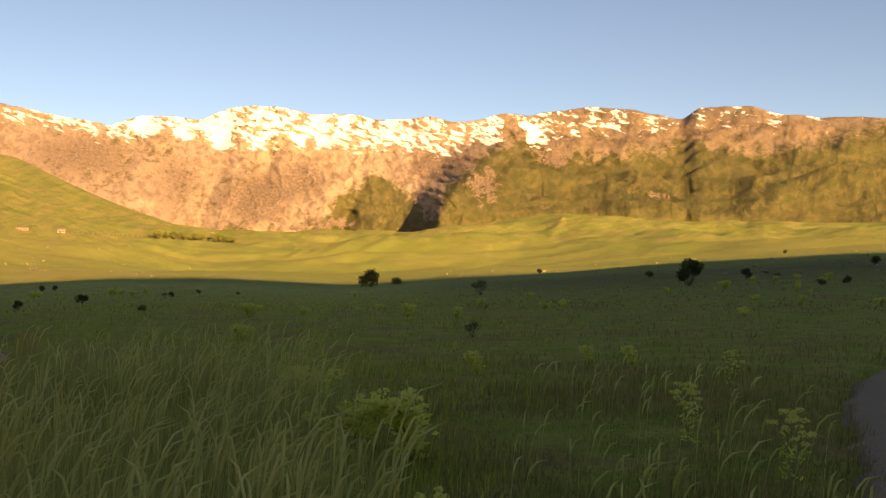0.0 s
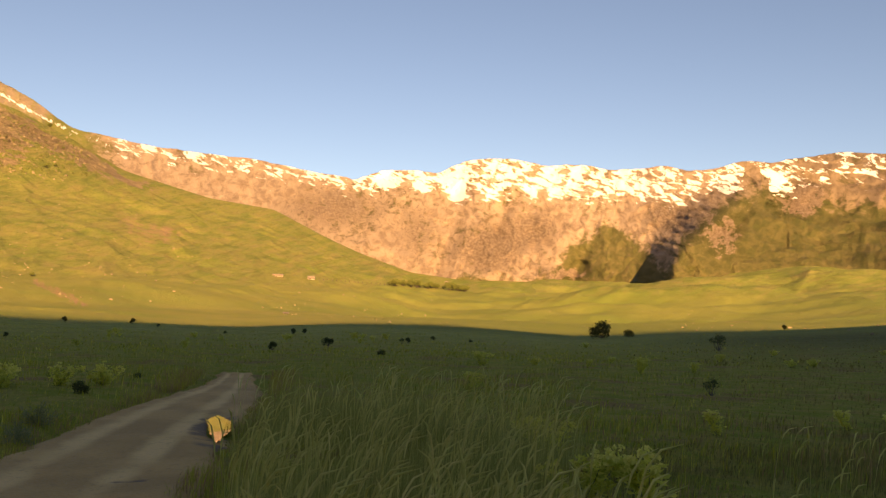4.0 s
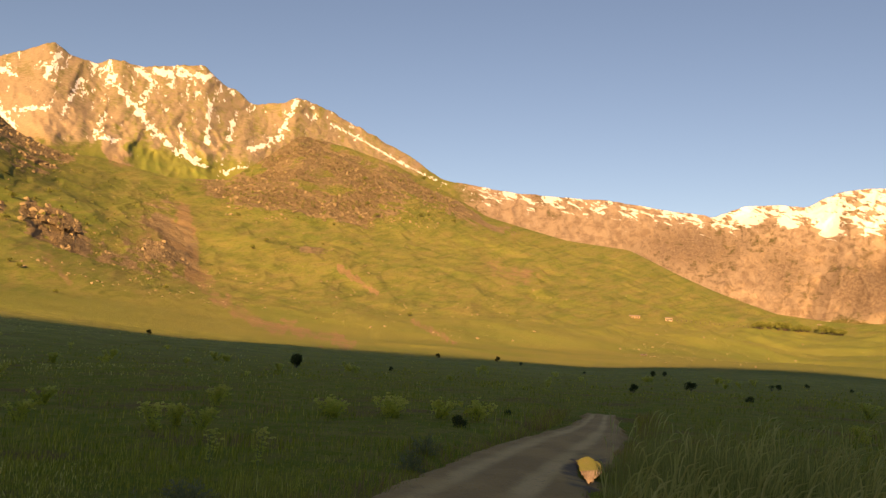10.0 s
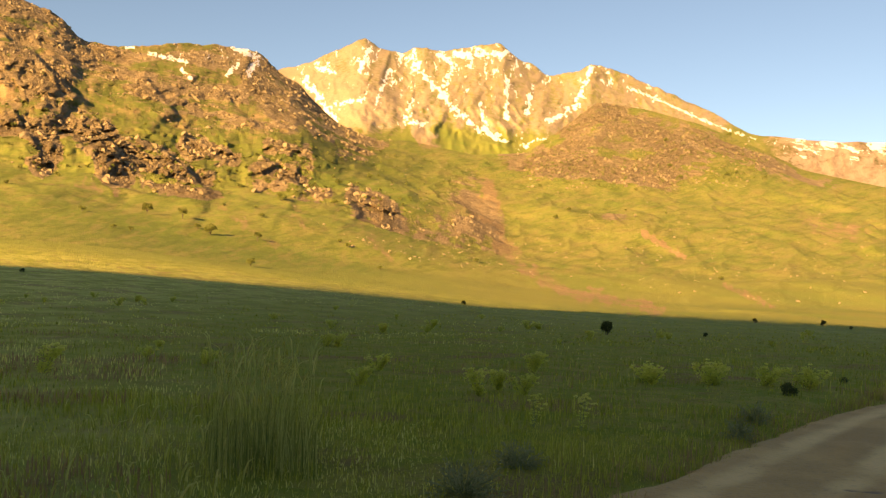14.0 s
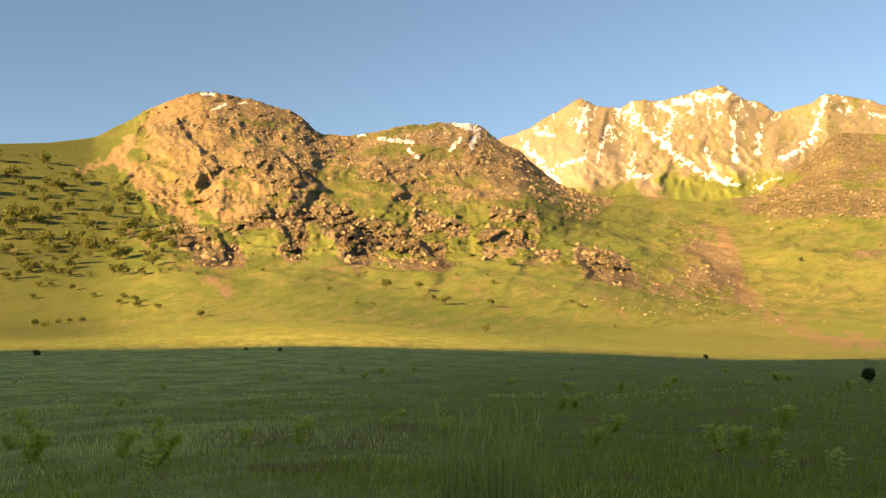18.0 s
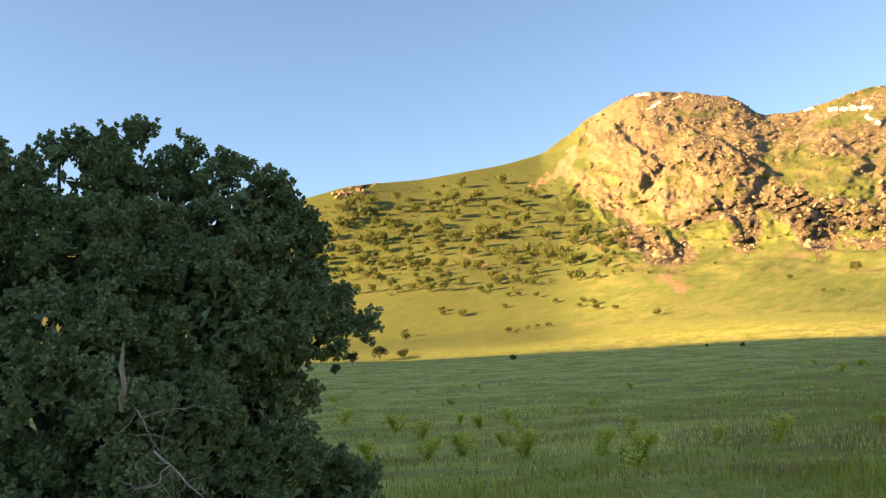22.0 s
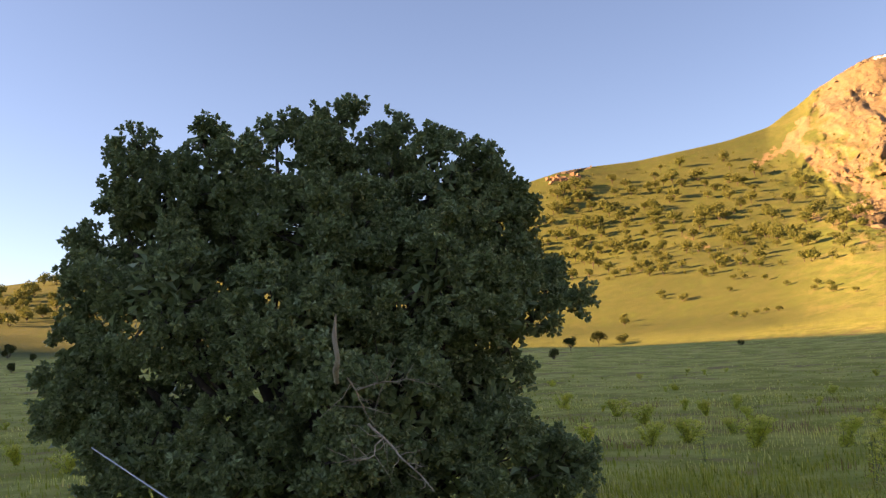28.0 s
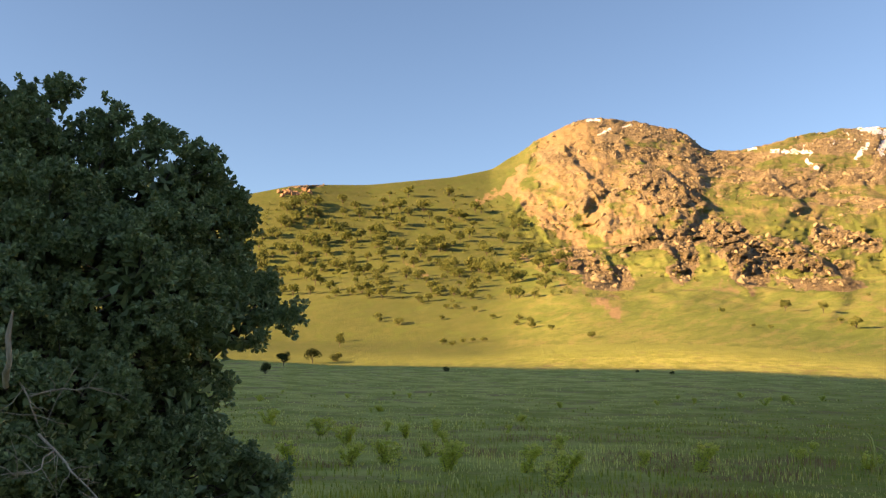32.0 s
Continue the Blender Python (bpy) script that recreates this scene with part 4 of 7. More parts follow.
def land_piece(name, mask, label, skip=1):
    """One stretch of the land as a mesh of its own: all cells of the sheet where mask holds."""
    rows, ncol = LAND_SHAPE
    ii, jj = np.nonzero(mask)
    first_row = ii.min()
    every = ((ii - first_row) % skip == 0) & (ii + skip < rows)
    ii, jj = ii[every], jj[every]
    a = ii * ncol + jj
    b = ii * ncol + (jj + 1) % ncol
    quads = np.stack([a, b, b + skip * ncol, a + skip * ncol], 1)
    used, inv = np.unique(quads, return_inverse=True)
    mesh = bpy.data.meshes.new(name)
    mesh.vertices.add(len(used))
    co = np.stack([X.ravel()[used], Y.ravel()[used], Z.ravel()[used]], 1)
    mesh.vertices.foreach_set("co", co.astype(np.float32).ravel())
    n = len(quads)
    mesh.loops.add(4 * n)
    mesh.loops.foreach_set("vertex_index", inv.ravel().astype(np.int32))
    mesh.polygons.add(n)
    mesh.polygons.foreach_set("loop_start", np.arange(0, 4 * n, 4, dtype=np.int32))
    mesh.polygons.foreach_set("use_smooth", np.ones(n, bool))
    mesh.update(calc_edges=True)
    for key, values in (("rock", ROCK), ("snow", SNOW), ("dry", DRY), ("far", FARNESS), ("pale", PALENESS), ("lush_shade", LUSH_SHADE), ("relief", RELIEF), ("bare", snowy), ("close", CLOSE), ("sunny", SUNNY), ("scrub", SCRUB), ("moor_shade", MOOR_SHADE)):
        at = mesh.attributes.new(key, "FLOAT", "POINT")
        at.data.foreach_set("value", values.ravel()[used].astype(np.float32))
    at = mesh.attributes.new("fall", "FLOAT_VECTOR", "POINT")
    angles = np.stack([SG.ravel()[used], UP.ravel()[used], np.zeros(len(used))], 1)
    at.data.foreach_set("vector", angles.astype(np.float32).ravel())
    mesh.materials.append(LAND)
    mesh.validate()
    return tagged(new(name, mesh), label, "land", kind="structure")


cq = Q[:-1] + 0.001
ca = AZG[:-1]
out = out_of_view[:-1]
far_part = (cq >= 6) & ~out
slope_part = (cq >= 2) & (cq < 6) & ~out
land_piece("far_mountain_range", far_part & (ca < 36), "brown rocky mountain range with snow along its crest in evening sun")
land_piece("snow_mountain", far_part & (ca >= 36) & (ca < 70), "steep bare mountain with snow in its gullies in evening sun")
land_piece("distant_ridge", far_part & (ca >= 70), "distant bare ridge behind the rocky hill", 3)
land_piece("grassy_spur", slope_part & (ca >= 14) & (ca < 58), "sunlit green hillside with orange earth and rocks on its spur")
land_piece("rocky_hill", slope_part & (ca >= 58) & (ca < 92), "tan craggy hill with grassy foot and broken cliffs")
land_piece("oak_hillside", slope_part & (ca >= 92), "smooth green hillside dotted with small oaks")
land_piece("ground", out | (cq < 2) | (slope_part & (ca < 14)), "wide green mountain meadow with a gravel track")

# ---- builders ----
rng = np.random.default_rng(7)


def mesh_np(name, verts, quads=None, tris=None, mat=None, smooth=False):
    """A mesh from arrays of corners, four-sided and three-sided faces."""
    mesh = bpy.data.meshes.new(name)
    verts = np.asarray(verts, np.float32)
    quads = np.zeros((0, 4), np.int32) if quads is None else np.asarray(quads, np.int32)
    tris = np.zeros((0, 3), np.int32) if tris is None else np.asarray(tris, np.int32)
    mesh.vertices.add(len(verts))
    mesh.vertices.foreach_set("co", verts.ravel())
    nq, nt = len(quads), len(tris)
    mesh.loops.add(4 * nq + 3 * nt)
    mesh.loops.foreach_set("vertex_index", np.concatenate([quads.ravel(), tris.ravel()]))
    mesh.polygons.add(nq + nt)
    mesh.polygons.foreach_set("loop_start", np.concatenate([np.arange(nq) * 4, 4 * nq + np.arange(nt) * 3]).astype(np.int32))
    mesh.polygons.foreach_set("use_smooth", np.full(nq + nt, smooth))
    mesh.update(calc_edges=True)
    mesh.validate()
    if mat:
        mesh.materials.append(mat)
    return mesh


def part_np(name, mesh, parent, label=""):
    ob = new(name, mesh)
    ob.parent = parent
    return tagged(ob, label) if label else ob


def part(name, bm, material, parent, label=""):
    mesh = bpy.data.meshes.new(name)
    bm.to_mesh(mesh)
    bm.free()
    mesh.materials.append(material)
    return part_np(name, mesh, parent, label)


def thing(name, label, category, group="", at=(0, 0, 0), rz=0.0):
    ob = new(name)
    ob.empty_display_size = 0.2
    ob.matrix_basis = pose(*at, 0, 0, rz)
    return tagged(ob, label, category, group)


def unit(v):
    return v / (np.linalg.norm(v, axis=-1, keepdims=True) + 1e-9)


def leaf_arrays(centre, lean, length, width, r, broad=0.0):
    """Folded four-cornered leaves at the centres, pointing along lean."""
    n = len(centre)
    lean = unit(lean)
    side = unit(np.cross(lean, unit(r.normal(size=(n, 3)))))
    up = np.cross(side, lean)
    length, width = np.broadcast_to(length, n)[:, None], np.broadcast_to(width, n)[:, None]
    base, tip = centre - lean * length * 0.5, centre + lean * length * 0.5
    fold = up * width * 0.35
    wide_at = centre + lean * length * broad
    v = np.stack([base, wide_at + side * width * 0.5 + fold, tip, wide_at - side * width * 0.5 + fold], 1)
    return v.reshape(-1, 3), np.arange(4 * n).reshape(n, 4)


def tube_arrays(points, radii, sides=7):
    """A round, tapering limb along points."""
    p = np.asarray(points, float)
    d = unit(np.gradient(p, axis=0))
    ref = np.array([0.31, 0.95, 0.05]) if abs(d[0][1]) < 0.8 else np.array([0.95, 0.1, 0.3])
    a = unit(np.cross(d, ref))
    b = np.cross(d, a)
    ang = np.linspace(0, 2 * math.pi, sides, endpoint=False)
    ringv = (np.cos(ang)[None, :, None] * a[:, None] + np.sin(ang)[None, :, None] * b[:, None]) * np.asarray(radii)[:, None, None] + p[:, None]
    q = [[i * sides + k, i * sides + (k + 1) % sides, (i + 1) * sides + (k + 1) % sides, (i + 1) * sides + k] for i in range(len(p) - 1) for k in range(sides)]
    return ringv.reshape(-1, 3), np.array(q)


def gather(pieces):
    """Joins (corners, faces) pieces into one."""
    vs, fs, n = [], [], 0
    for v, f in pieces:
        vs.append(v), fs.append(np.asarray(f) + n)
        n += len(v)
    return np.concatenate(vs), np.concatenate(fs)


def wander(a, b, n, sway, r):
    """A crooked line from a to b."""
    t = np.linspace(0, 1, n)[:, None]
    p = np.asarray(a) * (1 - t) + np.asarray(b) * t
    off = r.normal(size=(n, 3)) * sway
    off[0] = off[-1] = 0
    return p + off


def foliage_material(name, dark, mid, light, trans=0.3, rough=0.6, shine=0.1):
    m = Nodes(name, rough)
    isl = m.island()
    col = m.mix(m.step(isl, 0.0, 0.55), dark, mid)
    col = m.mix(m.step(isl, 0.6, 1.0), col, light)
    col = m.mix(m.math("MULTIPLY", m.step(m.noise(0.9, 3), 0.45, 0.7), 0.5), col, mid)
    col = m.mix(m.math("MULTIPLY", m.random(), 0.35), col, light)
    m.colour(col)
    m.bsdf.inputs["Specular IOR Level"].default_value = shine
    t = m.t.nodes.new("ShaderNodeBsdfTranslucent")
    m.put(t.inputs["Color"], col)
    mix = m.t.nodes.new("ShaderNodeMixShader")
    mix.inputs[0].default_value = trans
    m.t.links.new(m.bsdf.outputs[0], mix.inputs[1])
    m.t.links.new(t.outputs[0], mix.inputs[2])
    m.t.links.new(mix.outputs[0], m.t.nodes["Material Output"].inputs["Surface"])
    return m.mat


def bark_material(name, a, b):
    m = Nodes(name, 0.95)
    grain = m.noise(9.0, 6, 0.7, m.stretch(1, 1, 0.25))
    m.colour(m.mix(m.step(grain, 0.35, 0.65), a, b))
    m.bump(grain, 0.8, 0.02)
    return m.mat


def track_material():
    m = Nodes("gravel_track", 0.95)
    big, fine = m.noise(0.7, 5), m.noise(14.0, 6, 0.7)
    stone = m.voronoi(26.0)
    col = m.mix(m.step(big, 0.35, 0.65), (0.38, 0.23, 0.075), (0.49, 0.305, 0.105))
    col = m.mix(m.step(m.attr("rut"), 0.3, 0.9), col, (0.66, 0.445, 0.185))
    col = m.mix(m.math("MULTIPLY", m.step(fine, 0.5, 0.75), 0.5), col, (0.15, 0.095, 0.055))
    col = m.mix(m.math("MULTIPLY", m.step(stone, 0.32, 0.12), 0.35), col, (0.36, 0.32, 0.28))
    col = m.mix(m.step(m.attr("wet"), 0.3, 0.7), col, (0.18, 0.12, 0.07))
    m.colour(col)
    first = m.bump(big, 0.4, 0.08)
    m.bump(m.math("ADD", fine, m.math("MULTIPLY", stone, 0.8)), 0.6, 0.03, first)
    return m.mat


def plain_material(name, a, b, scale=3.0, rough=0.9, bump=0.3, metal=0.0):
    m = Nodes(name, rough)
    n = m.noise(scale, 6, 0.65)
    m.colour(m.mix(m.step(n, 0.35, 0.65), a, b))
    m.bsdf.inputs["Metallic"].default_value = metal
    if bump:
        m.bump(n, bump, 0.3 / scale)
    return m.mat


OAK_LEAF = foliage_material("oak_leaf", (0.085, 0.125, 0.046), (0.15, 0.205, 0.075), (0.34, 0.39, 0.175), 0.20, 0.40, 0.45)
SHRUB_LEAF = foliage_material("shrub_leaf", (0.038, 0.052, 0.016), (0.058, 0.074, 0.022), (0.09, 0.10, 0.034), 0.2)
HILL_LEAF = foliage_material("hill_oak_leaf", (0.095, 0.125, 0.032), (0.14, 0.165, 0.045), (0.20, 0.205, 0.07), 0.25)
GRASS = foliage_material("grass_blade", (0.15, 0.185, 0.02), (0.30, 0.33, 0.036), (0.53, 0.50, 0.095), 0.5)
TALLGRASS = foliage_material("tall_grass_blade", (0.10, 0.125, 0.028), (0.24, 0.27, 0.06), (0.52, 0.50, 0.16), 0.45)
DARKGRASS = foliage_material("dark_meadow_grass", (0.09, 0.09, 0.022), (0.17, 0.16, 0.038), (0.31, 0.26, 0.085), 0.45)
STRAW = foliage_material("grass_seed_head", (0.46, 0.47, 0.13), (0.58, 0.57, 0.18), (0.74, 0.69, 0.28), 0.5)
REDGRASS = foliage_material("dry_red_grass", (0.26, 0.165, 0.075), (0.33, 0.21, 0.10), (0.40, 0.28, 0.13), 0.4)
PALEGRASS = foliage_material("pale_meadow_grass", (0.44, 0.42, 0.085), (0.64, 0.60, 0.145), (0.84, 0.78, 0.28), 0.5)
WEED_LEAF = foliage_material("weed_leaf", (0.40, 0.45, 0.07), (0.55, 0.58, 0.095), (0.72, 0.70, 0.16), 0.55)
WEED_FLOWER = foliage_material("weed_flower", (0.56, 0.57, 0.11), (0.68, 0.66, 0.15), (0.78, 0.74, 0.24), 0.55)
SAGE = foliage_material("grey_sage_leaf", (0.16, 0.17, 0.075), (0.23, 0.24, 0.11), (0.31, 0.31, 0.16), 0.3)
BARK = bark_material("oak_bark", (0.055, 0.042, 0.032), (0.12, 0.095, 0.075))
DEADWOOD = bark_material("bleached_dead_wood", (0.30, 0.23, 0.16), (0.52, 0.43, 0.32))
STEM = plain_material("weed_stem", (0.16, 0.19, 0.06), (0.22, 0.24, 0.10), 30.0, 0.7, 0)
TRACK_MAT = track_material()


def boulder_material():
    m = Nodes("tan_boulder", 0.95)
    n = m.noise(0.9, 6, 0.65)
    col = m.mix(m.step(n, 0.35, 0.65), (0.18, 0.138, 0.082), (0.265, 0.205, 0.122))
    col = m.mix(m.math("MULTIPLY", m.island(), 0.35), col, (0.25, 0.20, 0.115))
    m.colour(col)
    m.bump(n, 0.5, 0.3)
    return m.mat


BOULDER = boulder_material()

# ---- the gravel track, its fork and the puddles ----
PUDDLE = (-6.85, 12.5)


def lie(x, y):
    """Heights of the near ground at many places."""
    x, y = np.asarray(x, float), np.asarray(y, float)
    az = (np.degrees(np.arctan2(-x, y)) + 33) % 360 - 33
    j = np.clip(np.searchsorted(AZ, az), 1, len(AZ) - 1)
    f = (az - AZ[j - 1]) / (AZ[j] - AZ[j - 1])
    r = np.hypot(x, y)
    out = 0
    for jj, w in ((j - 1, 1 - f), (j, f)):
        k = np.arcsinh(r / 0.8) / np.arcsinh(R_K[1][jj] / 0.8) * ROWS[0]
        k = np.clip(k, 0, ROWS[0] - 1.001)
        i = k.astype(int)
        out = out + w * (Z[i, jj] * (1 - (k - i)) + Z[i + 1, jj] * (k - i))
    return out


def track_strip(name, line, half, label, ruts, potholes=(), dark=0.0):
    """A strip of road that follows the ground, with wheel ruts worn into it."""
    d = unit(np.gradient(line, axis=0))
    side = np.stack([d[:, 1], -d[:, 0]], 1)
    nx = 61
    u = np.linspace(-1, 1, nx)
    edge = half * (1 + 0.07 * fbm(line[:, 0] / 1.6, line[:, 1] / 1.6, 3, 91)) * (1 - 0.60 * smooth01(line[:, 1], 13, 24))
    px = line[:, 0][:, None] + side[:, 0][:, None] * u * edge[:, None]
    py = line[:, 1][:, None] + side[:, 1][:, None] * u * edge[:, None]
    fray = np.sign(u) * np.abs(u) ** 6 * 0.22 * fbm(px / 0.45, py / 0.45, 4, 93)
    px, py = px + side[:, 0][:, None] * fray, py + side[:, 1][:, None] * fray
    rut = np.zeros_like(px)
    for c in ruts:
        rut += np.exp(-((u * half - c) / 0.27) ** 2)[None] * (0.78 + 0.28 * fbm(px / 0.9, py / 0.9, 4, 95))
    wet = np.zeros_like(px)
    base = lie(line[:, 0], line[:, 1])
    for _ in range(8):
        base[1:-1] = (base[:-2] + 2 * base[1:-1] + base[2:]) / 4
    pz = base[:, None] + 0.085 - 0.03 * rut + 0.015 * fbm(px / 0.7, py / 0.7, 3, 97) - 0.10 * np.clip((np.abs(u) - 0.82) / 0.18, 0, 1)[None]
    for x, y, sx, sy, deep in potholes:
        dd = d[np.argmin(np.hypot(line[:, 0] - x, line[:, 1] - y))] if deep < 0.1 else unit(np.array([x, y]))
        s, t = (px - x) * dd[0] + (py - y) * dd[1], (px - x) * dd[1] - (py - y) * dd[0]
        hole = np.exp(-(np.abs(s / sx) ** 2.6 + np.abs(t / sy) ** 2.6))
        pz -= deep * hole
        wet += 1.1 * np.exp(-(np.abs(s / sx / 1.25) ** 3 + np.abs(t / sy / 1.25) ** 3)) * (0.8 + 0.6 * fbm(px / 0.35, py / 0.35, 3, 99))
    n = len(line)
    idx = np.arange(n * nx).reshape(n, nx)
    quads = np.stack([idx[:-1, :-1], idx[:-1, 1:], idx[1:, 1:], idx[1:, :-1]], -1).reshape(-1, 4)
    mesh = mesh_np(name, np.stack([px, py, pz], -1).reshape(-1, 3), quads, mat=TRACK_MAT, smooth=True)
    for key, val in (("rut", np.clip(rut - dark, 0, 1)), ("wet", wet + dark * (0.85 + 0.35 * fbm(px / 0.5, py / 0.5, 3, 96)))):
        mesh.attributes.new(key, "FLOAT", "POINT").data.foreach_set("value", val.ravel().astype(np.float32))
    tagged(new(name, mesh), label, "track", kind="structure")
    return px, py, pz


fine_track = smooth_line([tuple(p) for p in TRACK_LINE[::6]], 24)
POTHOLES = [(*PUDDLE, 1.7, 0.34, 0.11), (-5.05, 7.1, 0.20, 0.24, 0.05), (-5.5, 8.2, 0.10, 0.16, 0.03)]
tx, ty, tz = track_strip("track", fine_track, 1.28, "rutted dirt track with pale wheel ruts and potholes", (-0.66, 0.36), POTHOLES)
track_strip("fork_track", smooth_line([tuple(p) for p in FORK_LINE[::6]], 16), 1.0, "dark stony fork of the dirt track", (-0.5, 0.5), (), 0.9)

water = Nodes("puddle_water", 0.03)
water.colour((0.035, 0.03, 0.022))
water.bsdf.inputs["IOR"].default_value = 1.33
water.bsdf.inputs["Specular IOR Level"].default_value = 1.0
water.bsdf.inputs["Coat Weight"].default_value = 1.0
water.bsdf.inputs["Coat Roughness"].default_value = 0.01
water.bump(water.noise(6.0, 2), 0.02, 0.01)


def puddle(x, y, sx, sy, seed, rest, label):
    """A pool in a hollow of the track: an uneven sheet of water."""
    a = math.atan2(y, x)
    ang = np.linspace(0, 2 * math.pi, 56, endpoint=False)
    wob = 1 + 0.10 * np.sin(3 * ang + seed) + 0.06 * np.sin(7 * ang + 2 * seed) + 0.04 * np.sin(17 * ang) + 0.03 * np.sin(29 * ang + 1)
    vx, vy = np.cos(ang) * sx * wob, np.sin(ang) * sy * wob * (0.80 + 0.55 * np.cos(ang)) + 0.02 * np.sin(23 * ang)
    px, py = x + vx * math.cos(a) - vy * math.sin(a), y + vx * math.sin(a) + vy * math.cos(a)
    i = np.argmin((tx - x) ** 2 + (ty - y) ** 2)
    z = tz.ravel()[i] + rest
    bm = bmesh.new()
    bm.faces.new([bm.verts.new((u, v, z)) for u, v in zip(px, py)])
    mesh = bpy.data.meshes.new("puddle")
    bm.to_mesh(mesh)
    bm.free()
    mesh.materials.append(water.mat)
    tagged(new("puddle", mesh), label, "puddle", kind="structure")


puddle(*PUDDLE, 1.55, 0.21, 0.7, 0.08, "still rain puddle mirroring the sunlit hill")

# ---- grass ----


def off_road(x, y):
    return np.minimum(off_line(x, y, TRACK_LINE) - 1.22 * (1 - 0.60 * smooth01(y, 13, 24)), off_line(x, y, FORK_LINE) - 0.85)


def sector(n, az_lo, az_hi, r_lo, r_hi, power, r=rng):
    az = np.radians(r.uniform(az_lo, az_hi, n))
    rad = r_lo + (r_hi - r_lo) * r.uniform(0, 1, n) ** power
    return -rad * np.sin(az), rad * np.cos(az)


def blades(x, y, height, width, bend=0.35, r=rng, keep=None, verge=0.0):
    """Corners and faces of blades of grass standing at the places."""
    gap = off_road(x, y) + verge
    ok = gap + 0.3 * fbm(x / 0.6, y / 0.6, 3, 33) > 0.0
    if keep is not None:
        ok &= keep(x, y, r)
    x, y, gap = x[ok], y[ok], gap[ok]
    n = len(x)
    clump = 0.75 + 0.55 * np.clip(fbm(x / 1.6, y / 1.6, 3, 37), -0.8, 1)
    h = height * clump * r.uniform(0.55, 1.15, n) * (0.45 + 0.55 * smooth01(gap, 0.0, 0.8))
    w = width * r.uniform(0.7, 1.3, n)
    a = r.uniform(0, 2 * math.pi, n)
    lean = bend * h * r.uniform(0.2, 1.3, n)
    wind = np.array([0.35, -0.1])
    lx, ly = lean * (np.cos(a) + wind[0]), lean * (np.sin(a) + wind[1])
    fx, fy = np.sin(a) * w * 0.5, -np.cos(a) * w * 0.5
    z = lie(x, y) - 0.02
    mid_h, mid_l = 0.58, 0.32
    v = np.stack([np.stack([x - fx, y - fy, z], 1), np.stack([x + fx, y + fy, z], 1),
                  np.stack([x + fx * 0.8 + lx * mid_l, y + fy * 0.8 + ly * mid_l, z + h * mid_h], 1),
                  np.stack([x - fx * 0.8 + lx * mid_l, y - fy * 0.8 + ly * mid_l, z + h * mid_h], 1),
                  np.stack([x + lx, y + ly, z + h * (1 - 0.12 * bend)], 1)], 1).reshape(-1, 3)
    i = np.arange(n)[:, None] * 5
    return v, i + np.array([0, 1, 2, 3]), i + np.array([3, 2, 4])


def grass_patch(label, mat, n, az_lo, az_hi, r_lo, r_hi, height, width, power=1.0, bend=0.35, keep=None):
    v, q, t = blades(*sector(n, az_lo, az_hi, r_lo, r_hi, power), height, width, bend, keep=keep)
    return tagged(new("grass", mesh_np("grass", v, q, t, mat)), label, "grass", kind="stuff")


def tall_zone(x, y, r):
    az = np.degrees(np.arctan2(-x, y))
    patch = fbm(x / 2.2, y / 2.2, 3, 44)
    return (patch > -0.6 + 1.5 * smooth01(-az, -13, 1)) & (np.hypot(x, y) > 1.9)


def reddish(x, y, r):
    return fbm(x / 3.0, y / 3.0, 3, 47) > 0.25


def darker(x, y, r):
    return fbm(x / 2.4, y / 2.4, 4, 61) + 1.1 * fbm(x / 13, y / 13, 3, 62) < r.normal(0.05, 0.2, len(x)) + 0.25 - 0.5 * smooth01(np.degrees(np.arctan2(-x, y)), 55, 95) + 0.35 * smooth01(np.degrees(np.arctan2(x, y)), -4, 10)


def eastern(x, y, r):
    return np.degrees(np.arctan2(-x, y)) < r.normal(-1, 5, len(x))


def western(x, y, r):
    return np.degrees(np.arctan2(-x, y)) > r.normal(58, 9, len(x))


def green(x, y, r):
    return (darker(x, y, r) | ~western(x, y, r)) & ~eastern(x, y, r)


def paler(x, y, r):
    return ~darker(x, y, r) & western(x, y, r)


for n, lo, hi, tall, wide, far_word in ((52000, 2.3, 16, 0.24, 0.009, "close to the track"), (52000, 12, 48, 0.20, 0.020, "out in the field"), (42000, 40, 165, 0.15, 0.075, "far across the field")):
    grass_patch("dark green meadow grass " + far_word, GRASS, n, -34, 148, lo, hi, tall, wide, 1.15, keep=green)
    grass_patch("pale yellowish meadow grass " + far_word, PALEGRASS, n, -34, 148, lo, hi, tall, wide, 1.15, keep=paler)
    grass_patch("dark brownish green meadow grass " + far_word, DARKGRASS, n // 4, -34, 14, lo, hi, tall * 0.9, wide, 1.15, keep=eastern)


for word, mat, lo, hi in (("green", GRASS, 12, 64), ("pale", PALEGRASS, 58, 148), ("brownish", DARKGRASS, -34, 12)):
    grass_patch("short dense " + word + " turf beside the track", mat, 24000, lo, hi, 2.3, 13, 0.12, 0.011, 1.2, 0.6)


